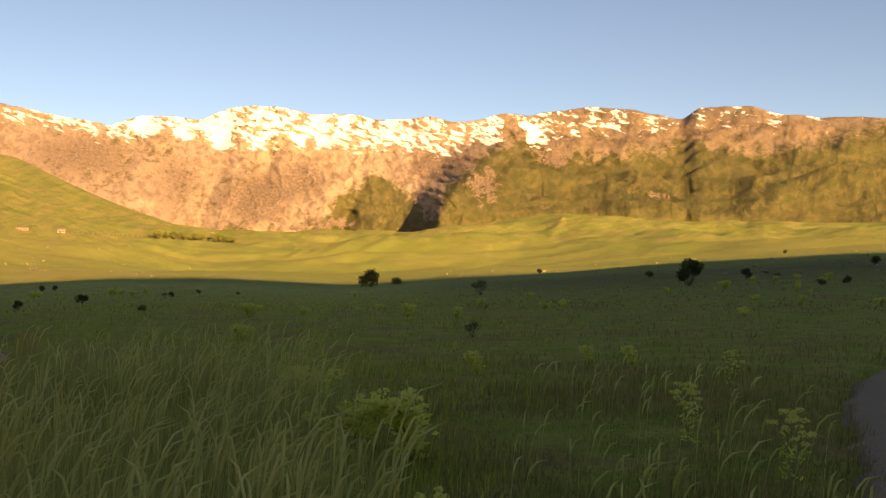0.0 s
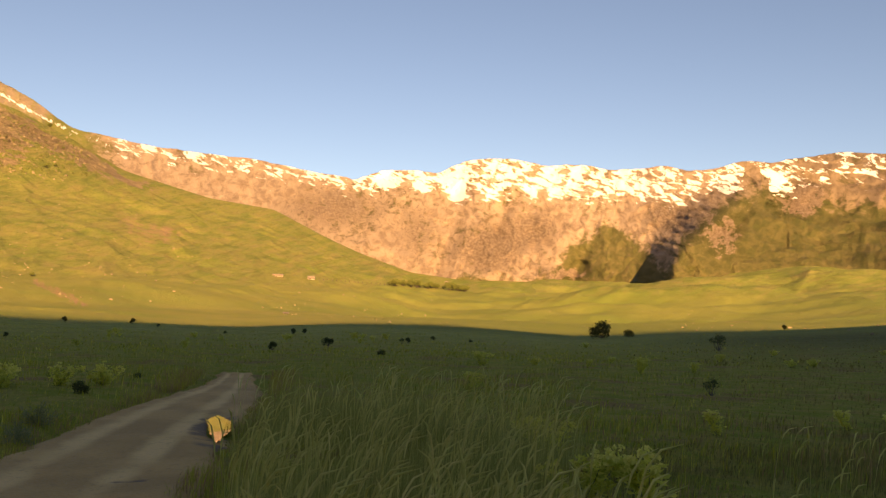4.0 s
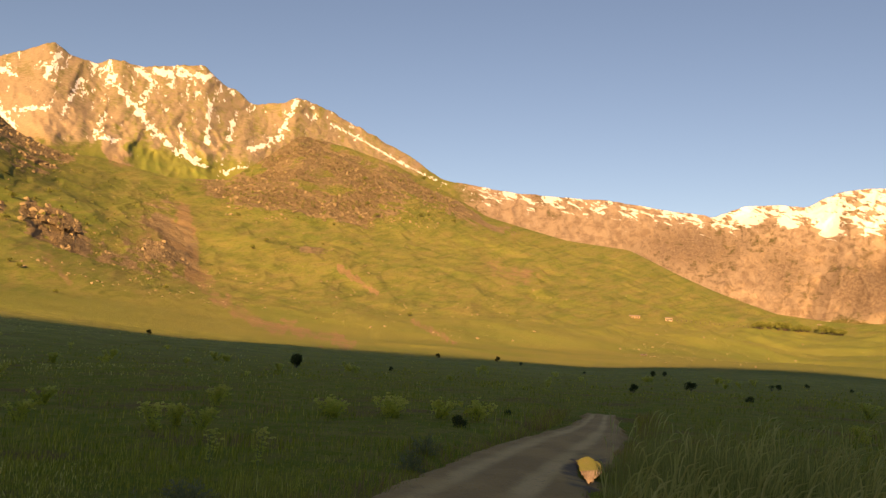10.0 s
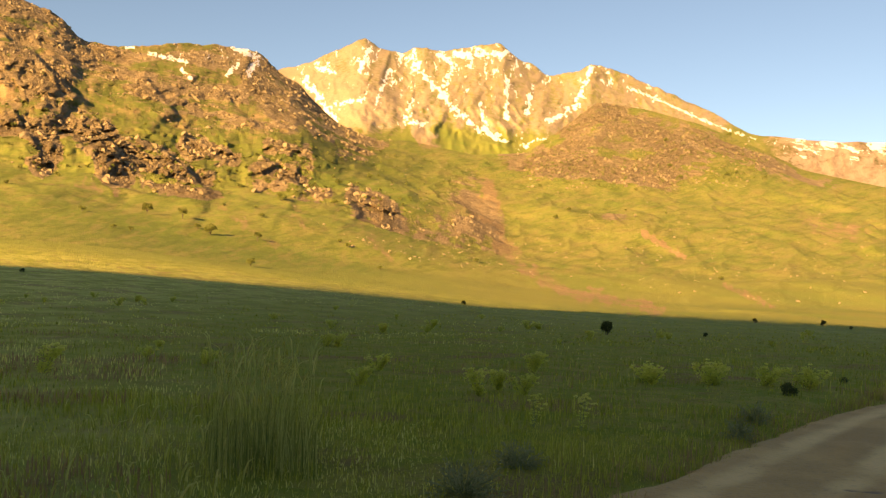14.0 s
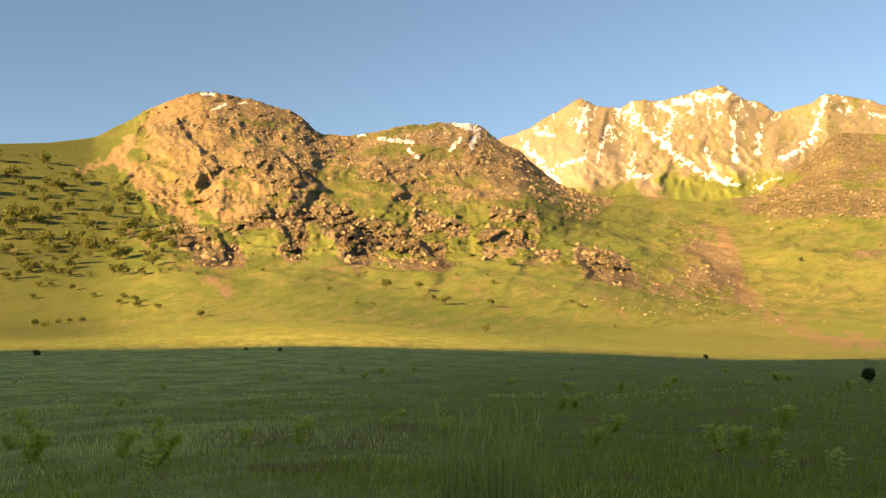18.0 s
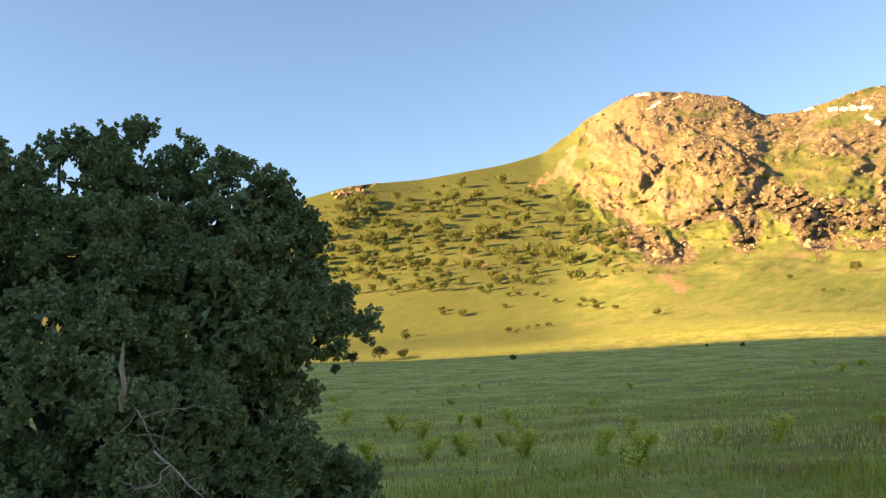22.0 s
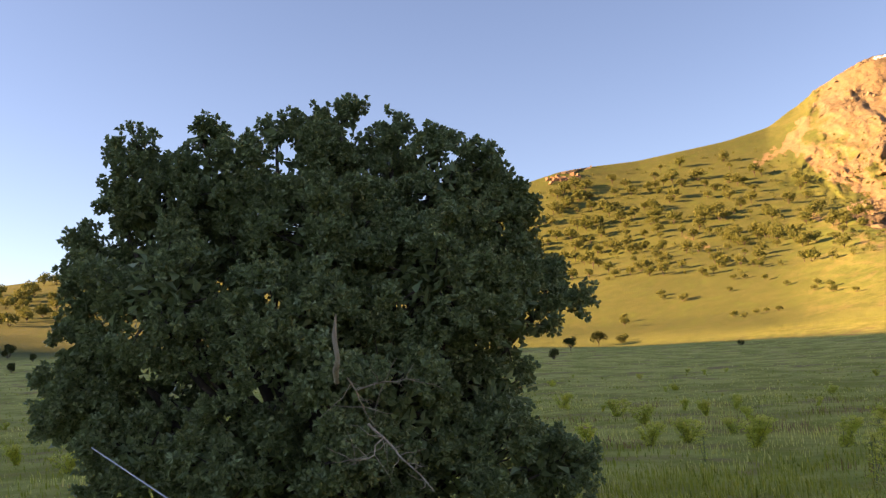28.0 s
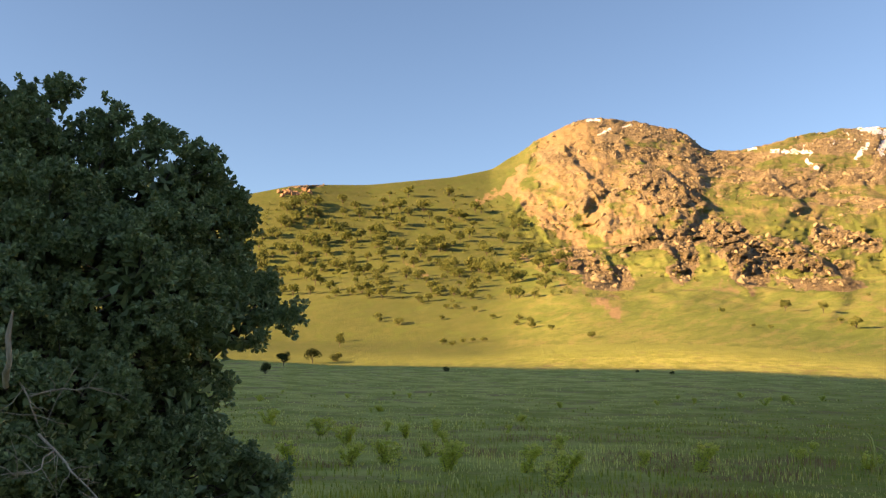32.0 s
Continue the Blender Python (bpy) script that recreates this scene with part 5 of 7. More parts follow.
def verge_grass(n, label, mat, line, half, r=rng):
    """Uneven tufts along both edges of a track."""
    k = r.integers(0, len(line) - 1, n)
    d = unit(np.gradient(line, axis=0))[k]
    off = (half + np.abs(r.normal(0, 0.28, n)) - 0.16) * r.choice((-1, 1), n)
    x, y = line[k, 0] + d[:, 1] * off + r.normal(0, 0.05, n), line[k, 1] - d[:, 0] * off + r.normal(0, 0.05, n)
    v, q, t = blades(x, y, 0.30, 0.009, 0.45, keep=lambda x, y, r: fbm(x / 0.5, y / 0.5, 3, 35) > -0.25, verge=0.45)
    tagged(new("grass", mesh_np("grass", v, q, t, mat)), label, "grass", kind="stuff")


verge_grass(4500, "ragged dark grass along the fork of the track", DARKGRASS, FORK_LINE[24:], 0.85)
verge_grass(9000, "ragged green grass tufts along the track's edges", GRASS, TRACK_LINE[24:], 1.2)
verge_grass(7000, "ragged straw-coloured grass along the track's edges", REDGRASS, TRACK_LINE[24:], 1.2)
grass_patch("tall blue-green grass beside the track", TALLGRASS, 44000, -6, 28, 2.9, 15, 0.76, 0.0062, 1.2, 0.24, keep=tall_zone)
grass_patch("reddish dry grass among the green", REDGRASS, 24000, -34, 148, 3.0, 26, 0.24, 0.011, 1.1, keep=reddish)
grass_patch("reddish dry grass over the western meadow", REDGRASS, 16000, 74, 122, 7, 42, 0.22, 0.022, 1.1, keep=reddish)
grass_patch("tall grass tussock standing alone in the meadow", TALLGRASS, 620, 66.5, 73, 8.6, 10.8, 0.88, 0.009, 1.0, 0.3)
grass_patch("tall grass on the verge below the oak", PALEGRASS, 6000, 92, 116, 5.0, 8.5, 0.42, 0.010, 1.0, 0.4)


def seed_heads(n, az_lo, az_hi, r_lo, r_hi, height, label, keep=None, r=rng):
    """Tall grass stems, each with a soft drooping ear."""
    az = np.radians(r.uniform(az_lo, az_hi, n))
    rad = r_lo + (r_hi - r_lo) * r.uniform(0, 1, n) ** 1.2
    x, y = -rad * np.sin(az), rad * np.cos(az)
    ok = off_road(x, y) > 0.15
    if keep is not None:
        ok &= keep(x, y, r)
    pieces = []
    for px, py in zip(x[ok], y[ok]):
        h = height * r.uniform(0.75, 1.25)
        a, lean = r.uniform(0, 2 * math.pi), h * r.uniform(0.05, 0.22)
        dx, dy = math.cos(a) * lean + 0.1, math.sin(a) * lean
        z = float(lie(px, py))
        pts = [(px, py, z), (px + dx * 0.25, py + dy * 0.25, z + h * 0.5), (px + dx * 0.5, py + dy * 0.5, z + h * 0.82),
               (px + dx * 0.62, py + dy * 0.62, z + h * 0.92), (px + dx * 0.9, py + dy * 0.9, z + h * 1.02), (px + dx * 1.35, py + dy * 1.35, z + h * 1.06)]
        pieces.append(tube_arrays(pts, [0.0010, 0.0010, 0.0014, 0.0075, 0.0066, 0.0008], 4))
    v, q = gather(pieces)
    tagged(new("grass_ears", mesh_np("grass_ears", v, q, mat=STRAW, smooth=True)), label, "grass", kind="stuff")


seed_heads(1700, -6, 29, 3.1, 12.5, 0.84, "pale drooping grass ears above the tall grass", tall_zone)
seed_heads(110, 66.5, 73, 8.6, 10.6, 1.0, "pale grass ears on a tall tussock")
seed_heads(420, 72, 122, 4.2, 9.5, 0.55, "pale grass ears on the verge below the oak")
seed_heads(160, -30, -4, 3.5, 11, 0.55, "sparse pale grass ears in low grass")

# ---- weeds with yellow-green umbels ----


def weed(height, seed, stalks, label, spread=0.3):
    """An umbel plant: stalks fanning out of one root, leafy above, each ending in yellow-green umbels."""
    r = np.random.default_rng(seed)
    ob = thing("weed", label, "weed", "umbel weeds in the meadow")
    stems, leaves, flowers = [], [], []
    many = stalks > 4
    for s in range(stalks):
        a = r.uniform(0, 6.28)
        out = height * spread * r.uniform(0.3, 1) ** 0.6 if s else 0.0
        h = height * r.uniform(0.72, 1.0) * (1 - 0.35 * (out / height) ** 2)
        top = np.array([math.cos(a) * out, math.sin(a) * out, h])
        line = wander((math.cos(a) * 0.015, math.sin(a) * 0.015, -0.03), top, 5, 0.010, r)
        stems.append(tube_arrays(line, np.linspace(0.009, 0.004, 5), 4))
        for k in range(11 if many else 10):
            f = r.uniform(0.12, 0.9) if not many else r.uniform(0.10, 1.0)
            c = line[0] * (1 - f) + top * f
            m = 3 if not many else 6
            d = unit(r.normal(size=3) * (1, 1, 0.2) + (0, 0, 0.35))
            pos = c + d * np.linspace(0.02, 0.085, m)[:, None] + r.normal(size=(m, 3)) * 0.012 * (2.5 if many else 1)
            leaves.append(leaf_arrays(pos, d + r.normal(size=(m, 3)) * 0.4, r.uniform(0.04, 0.075, m) * (1.5 if many else 1), 0.034 if many else 0.02, r))
        for k in range(4 if many else 8):
            end = top + r.normal(size=3) * np.array([0.055, 0.055, 0.045]) * (height / 0.6)
            if not many:
                stems.append(tube_arrays([top - (0, 0, 0.12), (top + end) / 2 - (0, 0, 0.03), end], [0.003, 0.0025, 0.002], 3))
            m = 13 if many else 30
            d = unit(r.normal(size=(m, 3)) * (1, 1, 0.6) + (0, 0, 0.5))
            pos = end + d * r.uniform(0.6, 1, (m, 1)) * np.array([0.042, 0.042, 0.026])
            flowers.append(leaf_arrays(pos, np.cross(d, r.normal(size=(m, 3))), r.uniform(0.016, 0.026, m) * (1.8 if many else 1), 0.028 if many else 0.017, r))
    for name, pieces, mat, lab in (("stem", stems, STEM, "pale green stem"), ("leaves", leaves, WEED_LEAF, "feathery green leaves"), ("bloom", flowers, WEED_FLOWER, "yellow-green flower umbels")):
        v, q = gather(pieces)
        tagged(part_np(name, mesh_np(name, v, q, mat=mat), ob, lab), kind="stuff")
    return ob


WEEDS = [weed(0.60, 1, 3, "upright yellow-green umbel weed on a few stalks", 0.24), weed(0.58, 2, 5, "branching yellow-green umbel weed", 0.5),
         weed(0.62, 3, 11, "bushy rounded yellow-green umbel weed", 0.7), weed(0.45, 4, 6, "low leafy yellow-green weed", 0.8)]


def put_weed(kind, x, y, scale):
    z = ground(x, y)
    c = copy_thing(WEEDS[kind], pose(x, y, z, 0, 0, random.uniform(0, 360)) @ Matrix.Scale(scale, 4))
    return c


random.seed(5)
SOLO = [(0, 2.33, 8.45, 0.95), (0, 2.74, 7.08, 0.95), (0, 4.18, 13.0, 1.15), (1, 3.49, 16.3, 1.0), (1, 2.81, 16.9, 0.9), (2, -0.9, 8.3, 0.95), (1, -0.25, 8.2, 1.25), (2, -1.5, 10.6, 1.0), (1, 0.57, 14.6, 1.0),
        (2, -0.75, 5.3, 0.95), (2, -0.25, 4.9, 0.8), (3, -1.1, 5.4, 1.0), (2, -21.4, -4.0, 1.3), (2, -20.1, -2.4, 1.5), (1, -17.6, 0.05, 1.7), (0, -17.4, -3.0, 1.2), (2, -28.2, -6.5, 1.4), (2, -20.6, -4.7, 1.2),
        (1, -19.2, -5.6, 1.6), (2, -17.4, -20.8, 1.3), (2, -17.9, -22.8, 1.4), (2, -15.5, -16.9, 1.1), (0, -18.5, 0.03, 1.6), (0, -13.7, -0.23, 1.4), (1, -21.0, 3.1, 1.7), (0, -9.8, 8.35, 1.1),
        (0, -10.3, 7.9, 1.0), (1, -13.6, 9.3, 1.3), (3, -14.0, 16.0, 1.5), (3, -13.3, 17.0, 1.5), (3, -14.9, 15.0, 1.4), (3, -12.6, 17.6, 1.6), (3, -14.6, 16.6, 1.6), (3, -15.6, 15.6, 1.4), (2, -32.9, -8.5, 1.5), (1, -20.0, -0.7, 1.6), (2, -40, -12.8, 1.6)]
for k, x, y, s in SOLO:
    put_weed(k, x, y, s * (0.72 if math.hypot(x, y) > 11 else 1.0))
for i in range(210):
    az, r = random.uniform(-30, 142), 13 + 62 * random.random() ** 0.8
    x, y = -r * math.sin(radians(az)), r * math.cos(radians(az))
    if float(off_road(np.array(x), np.array(y))) < 0.8 or fbm(np.array(x / 14), np.array(y / 14), 2, 88) < -0.15:
        continue
    put_weed(random.choice((1, 2, 2, 3, 3)), x, y, random.uniform(0.5, 1.05))
for w in WEEDS:
    for o in (*w.children_recursive, w):
        bpy.data.objects.remove(o)

# ---- shrubs and small trees ----


def round_tree(name, label, category, group, height, width, n_leaf, leaf, mat, seed, trunk=0.25, lobes=9, many_stems=False):
    """A tree or shrub with a forked stem and a crown of leaf clumps in uneven lobes."""
    r = np.random.default_rng(seed)
    ob = thing(name, label, category, group)
    limbs, cents = [], []
    low = height * trunk
    for k in range(lobes):
        a = 6.28 * k / lobes + r.uniform(-0.4, 0.4)
        up = r.uniform(0.15, 1.0)
        rr = width * 0.5 * math.sqrt(max(0.05, 1 - (up * 0.9) ** 2)) * r.uniform(0.45, 0.8)
        c = np.array([math.cos(a) * rr, math.sin(a) * rr, low + (height - low) * (0.12 + 0.66 * up)])
        cents.append((c, width * r.uniform(0.17, 0.26)))
        foot = np.array([0, 0, -0.05]) if not many_stems else np.array([math.cos(a), math.sin(a), 0]) * width * 0.06
        fork = np.array([0.02, 0, max(0.05, low * r.uniform(0.6, 1.0))]) if not many_stems else foot + (0, 0, 0.1)
        knots = 5 if leaf < 0.3 else 3
        limbs.append(tube_arrays(wander(fork, c, knots, width * 0.03, r), np.linspace(0.028, 0.008, knots) * height * 0.5, knots))
    trunk_v = tube_arrays(wander((0, 0, -0.15), (0.02, 0, low * 1.05 + 0.1), 4, 0.01 * height, r), np.linspace(0.055, 0.035, 4) * height * 0.5, 7)
    cents.append((np.array([0, 0, low + (height - low) * 0.5]), width * 0.28))
    per = n_leaf // len(cents)
    pos, out_dir = [], []
    for c, rad in cents:
        d = unit(r.normal(size=(per, 3)))
        shell = r.uniform(0.35, 1.0, (per, 1)) ** 0.6 * (1 + 0.22 * np.sin(d[:, :1] * 7 + seed) * np.sin(d[:, 1:2] * 6))
        pos.append(c + d * rad * shell * np.array([1, 1, 0.85])), out_dir.append(d)
    pos, out_dir = np.concatenate(pos), np.concatenate(out_dir)
    v, q = leaf_arrays(pos, out_dir + r.normal(size=pos.shape) * 0.9 + (0, 0, 0.2), leaf * r.uniform(0.6, 1.3, len(pos)), leaf * 0.62, r)
    part_np("trunk", mesh_np("trunk", *gather([trunk_v] + limbs), mat=BARK, smooth=True), ob)
    tagged(part_np("crown", mesh_np("crown", v, q, mat=mat), ob), kind="stuff")
    return ob


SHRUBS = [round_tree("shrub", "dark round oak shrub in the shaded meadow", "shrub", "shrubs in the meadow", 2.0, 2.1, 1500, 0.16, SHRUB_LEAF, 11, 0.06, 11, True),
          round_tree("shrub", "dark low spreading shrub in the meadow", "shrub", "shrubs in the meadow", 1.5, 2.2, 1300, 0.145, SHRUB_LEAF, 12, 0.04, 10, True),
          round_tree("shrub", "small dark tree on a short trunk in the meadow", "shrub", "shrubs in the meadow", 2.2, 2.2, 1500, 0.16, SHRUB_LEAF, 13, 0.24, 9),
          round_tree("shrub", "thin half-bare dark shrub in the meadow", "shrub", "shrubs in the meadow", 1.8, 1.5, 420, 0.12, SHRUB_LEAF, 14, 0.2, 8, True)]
HILLOAKS = [round_tree("hill_oak", "small olive-green oak on the sunlit hillside", "tree", "oaks on the hillside", 4.6, 4.4, 330, 0.62, HILL_LEAF, 21, 0.22, 9),
            round_tree("hill_oak", "small spreading oak on the sunlit hillside", "tree", "oaks on the hillside", 4.0, 4.8, 330, 0.62, HILL_LEAF, 22, 0.18, 10),
            round_tree("hill_oak", "slender small oak on the sunlit hillside", "tree", "oaks on the hillside", 5.0, 3.6, 300, 0.6, HILL_LEAF, 23, 0.25, 8),
            round_tree("hill_bush", "low olive bush on the sunlit hillside", "shrub", "bushes on the hillside", 2.6, 3.4, 240, 0.5, HILL_LEAF, 24, 0.06, 8, True)]
HEIGHTS = {"shrub": [2.0, 1.5, 2.2, 1.8], "hill_oak": [4.6, 4.0, 5.0, 2.6], "hill_bush": [4.6, 4.0, 5.0, 2.6]}


def stand(kinds, k, az, el, tall):
    """A copy of kind k at a bearing, its foot at that height angle and its own height `tall` degrees."""
    p = place(az, el)
    dist = math.hypot(p.x, p.y)
    size = dist * math.tan(radians(tall)) / HEIGHTS[kinds[k].name.split(".")[0]][k]
    copy_thing(kinds[k], pose(p.x, p.y, p.z - 0.03, 0, 0, random.uniform(0, 360)) @ Matrix.Scale(size, 4))


FIELD_SHRUBS = [(0, 25.6, -2.2, 0.62), (2, 22.1, -2.0, 0.8), (3, 17.4, -1.6, 0.45), (1, 18.7, -2.35, 0.4), (1, 4.7, -0.95, 1.15), (1, 3.0, -0.8, 0.5), (3, -2.4, -1.5, 1.25), (3, -1.9, -4.2, 1.3), (1, -13.1, -0.3, 0.4),
                (0, -15.5, -0.85, 1.8), (0, -18.9, -0.4, 0.7), (1, -23.1, -0.75, 0.4), (1, -24.5, -0.65, 0.45), (0, -6.2, -0.1, 0.35), (0, -21.1, 1.1, 0.28), (0, -26.0, 0.4, 0.6),
                (0, 46.9, -1.7, 0.95), (0, 55.8, -0.1, 0.36), (0, 37.8, -0.7, 0.35), (0, 34.0, -0.75, 0.4), (0, 32.5, -0.9, 0.25), (0, 40.9, -1.65, 0.35), (1, 36.8, -4.9, 0.85),
                (1, 96.6, 1.2, 0.35), (1, 82.5, 1.15, 0.25), (1, 84.6, 1.25, 0.2), (2, 106.9, 1.4, 1.0), (2, 105.1, 1.6, 1.1), (1, 103.7, 1.75, 0.5), (0, 139.6, 2.2, 0.5), (0, 140.9, 2.4, 0.9), (0, 140.7, 1.6, 0.6), (0, 108.0, 0.9, 0.75),
                (1, 28.5, -1.2, 0.18), (0, 24.3, -1.15, 0.4), (0, 23.6, -1.1, 0.35), (1, 15.4, -1.3, 0.25), (1, 13.0, -1.4, 0.2), (0, 17.0, -1.55, 0.4), (1, 33.6, -4.0, 0.4)]
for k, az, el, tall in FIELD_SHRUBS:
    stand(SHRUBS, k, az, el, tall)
SLOPE_OAKS = [(3, 79.4, 4.9, 0.4), (0, 75.7, 4.95, 0.8), (2, 73.6, 4.75, 0.85), (1, 71.9, 3.85, 0.75), (2, 69.0, 3.6, 0.7), (0, 69.4, 1.95, 0.65), (3, 61.2, 2.05, 0.3), (3, 55.0, 2.7, 0.35), (3, 63.3, 3.4, 0.35), (3, 63.8, 3.7, 0.3), (3, 49.1, 6.1, 0.3),
              (3, 39.7, 1.9, 0.3), (3, 67.6, 6.2, 0.6), (3, 64.2, 6.1, 0.45), (3, 87.4, 3.4, 0.45), (1, 91.9, 4.5, 0.45), (1, 91.2, 4.3, 0.5), (2, 89.8, 3.9, 0.4), (2, 103.4, 3.0, 0.7), (3, 101.0, 4.5, 0.5), (3, 99.6, 4.2, 0.5), (0, 96.9, 4.5, 0.35),
              (3, 64.0, 7.4, 0.4), (3, 68.8, 5.1, 0.35), (3, 98.2, 5.5, 0.35), (3, 95.5, 3.0, 0.4), (3, 94.2, 3.1, 0.4), (3, 72.7, 4.2, 0.4), (3, 77.6, 4.0, 0.3), (3, 76.6, 3.9, 0.3),
              (1, 101.6, 5.8, 0.7), (0, 99.6, 6.1, 0.7), (1, 98.4, 5.6, 0.55), (3, 96.6, 5.2, 0.4), (3, 96.0, 5.2, 0.4), (0, 94.8, 5.0, 0.5), (3, 93.6, 4.6, 0.4), (3, 92.1, 4.2, 0.4), (3, 91.1, 4.0, 0.5), (3, 89.9, 3.9, 0.4),
              (1, 87.3, 3.4, 0.45), (3, 100.9, 4.3, 0.4), (3, 99.7, 4.1, 0.55), (3, 96.9, 4.5, 0.35), (0, 103.4, 2.7, 0.75), (3, 96.8, 2.9, 0.5), (3, 96.2, 2.8, 0.45), (3, 94.9, 3.1, 0.35), (3, 103.5, 1.9, 0.5)]
for k, az, el, tall in SLOPE_OAKS:
    stand(HILLOAKS, k, az, el, tall)
placed = 0
while placed < 295:
    az, el = random.uniform(88, 118), random.uniform(4.2, 12.6)
    if az > 109:
        az += 24
    top = float(np.interp(az, [88, 90, 94, 97, 108, 120, 142], [8.2, 9.6, 12.0, 12.6, 11.6, 9.2, 6.5]))
    low = float(np.interp(az, [88, 95, 105, 142], [5.6, 5.3, 5.6, 3.2]))
    if not low < el < top:
        continue
    dense = 1.0 if el < low + 3.0 else 0.8
    if random.random() > dense * (0.25 if el < low + 0.25 else 1.0):
        continue
    stand(HILLOAKS, random.choice((0, 0, 1, 1, 2, 3)), az, el, random.uniform(0.5, 0.95))
    placed += 1
scrub_v, scrub_q, scrub_n = [], [], 0     # low scrub between the oaks, too small to tell apart
sr = np.random.default_rng(31)
for i in range(900):                      # dark bushes of the rocky spur and the crags
    az = sr.uniform(37, 52) if i < 620 else sr.uniform(58, 91)
    low = float(np.interp(az, [37, 42, 47, 52, 58, 65, 91], [8.0, 7.9, 7.4, 8.4, 5.0, 6.6, 7.0]))
    top = float(np.interp(az, [37, 41, 45, 48, 52, 58, 66, 70, 85, 91], [9.6, 11.3, 12.5, 12.8, 9.4, 9.5, 11, 14, 16, 13]))
    p = place(az, low + (top - low) * sr.uniform(0, 1))
    tall = sr.uniform(0.8, 2.2) * (1.35 if az < 55 else 0.8)
    d = unit(sr.normal(size=(26, 3)) + (0, 0, 0.25)) * sr.uniform(0.4, 1, (26, 1)) * np.array([0.62, 0.62, 0.5]) * tall
    v, q = leaf_arrays(d + np.array([p.x, p.y, p.z + 0.4 * tall]), d + sr.normal(size=d.shape) * 0.5, sr.uniform(0.5, 0.9, 26), 0.5, sr)
    scrub_v.append(v), scrub_q.append(q + scrub_n)
    scrub_n += len(v)
for i in range(420):
    az = sr.uniform(88.5, 112)
    low = float(np.interp(az, [88, 95, 105, 142], [6.2, 5.4, 5.6, 3.2]))
    top = float(np.interp(az, [88, 90, 94, 97, 108, 120], [9.2, 11.0, 12.8, 13.2, 12.3, 9.2]))
    p = place(az, low + (top - low) * sr.uniform(0, 1) ** 0.8)
    tall = sr.uniform(0.9, 2.6)
    d = unit(sr.normal(size=(70, 3)) + (0, 0, 0.25)) * sr.uniform(0.4, 1, (70, 1)) * np.array([0.62, 0.62, 0.5]) * tall
    v, q = leaf_arrays(d + np.array([p.x, p.y, p.z + 0.45 * tall]), d + sr.normal(size=d.shape) * 0.5, sr.uniform(0.3, 0.55, 70), 0.32, sr)
    scrub_v.append(v), scrub_q.append(q + scrub_n)
    scrub_n += len(v)
tagged(new("scrub", mesh_np("scrub", np.concatenate(scrub_v), np.concatenate(scrub_q), mat=HILL_LEAF)), "low olive scrub between the oaks of the hillside", "scrub", kind="stuff")
for i in range(50):                       # scrub in the crags and on the spur
    az, el = random.uniform(37, 90), random.uniform(5.5, 11.5)
    if 47 < az < 62 and el > 8.5:
        continue
    stand(HILLOAKS, 3, az, el, random.uniform(0.14, 0.34))
for i in range(34):                       # hedge of bushes beside the far farmsteads
    az = random.uniform(12.8, 18.3)
    stand(HILLOAKS, 3, az, 1.85 + 0.05 * (az - 13) + random.uniform(-0.04, 0.04), random.uniform(0.28, 0.6))
for w in SHRUBS + HILLOAKS:
    for o in (*w.children_recursive, w):
        bpy.data.objects.remove(o)

# ---- loose rocks on the slopes ----
ico = bmesh.new()
bmesh.ops.create_icosphere(ico, subdivisions=1, radius=1.0)
ICO_V = np.array([v.co for v in ico.verts])
ICO_F = np.array([[v.index for v in f.verts] for f in ico.faces])
ico.free()


def rocks(label, spots, size_lo, size_hi, seed):
    r = np.random.default_rng(seed)
    vs, fs, n = [], [], 0
    for p in spots:
        s = size_lo + (size_hi - size_lo) * r.uniform() ** 2.5
        v = ICO_V * (1 + 0.32 * r.normal(size=(len(ICO_V), 1)) * 0.8) * s * np.array([r.uniform(0.7, 1.3), r.uniform(0.7, 1.3), r.uniform(0.5, 0.95)])
        vs.append(v + np.array([p.x, p.y, p.z + 0.15 * s])), fs.append(ICO_F + n)
        n += len(v)
    tagged(new("rocks", mesh_np("rocks", np.concatenate(vs), tris=np.concatenate(fs), mat=BOULDER)), label, "rocks", kind="stuff")


spots = []
while len(spots) < 1300:
    az, el = random.uniform(14, 70), random.uniform(0.2, 9.5)
    want = 0.2 + 1.2 * math.exp(-((az - 57) / 4) ** 2) + 0.7 * math.exp(-((az - 44) / 8) ** 2 - ((el - 4.5) / 2.5) ** 2)
    want *= 0.4 + max(0, float(fbm(np.array(az / 2.2), np.array(el / 0.8), 3, 55)))
    if random.random() < want * 0.7 and np.interp(az, [30, 50, 60, 70], [0.2, 1.6, 2.8, 4.6]) < el < np.interp(az, [14, 22, 30, 40], [1.8, 4.5, 6.5, 9.5]):
        spots.append(place(az, el))
rocks("tan boulders strewn over the green hillside", spots, 0.12, 0.62, 3)
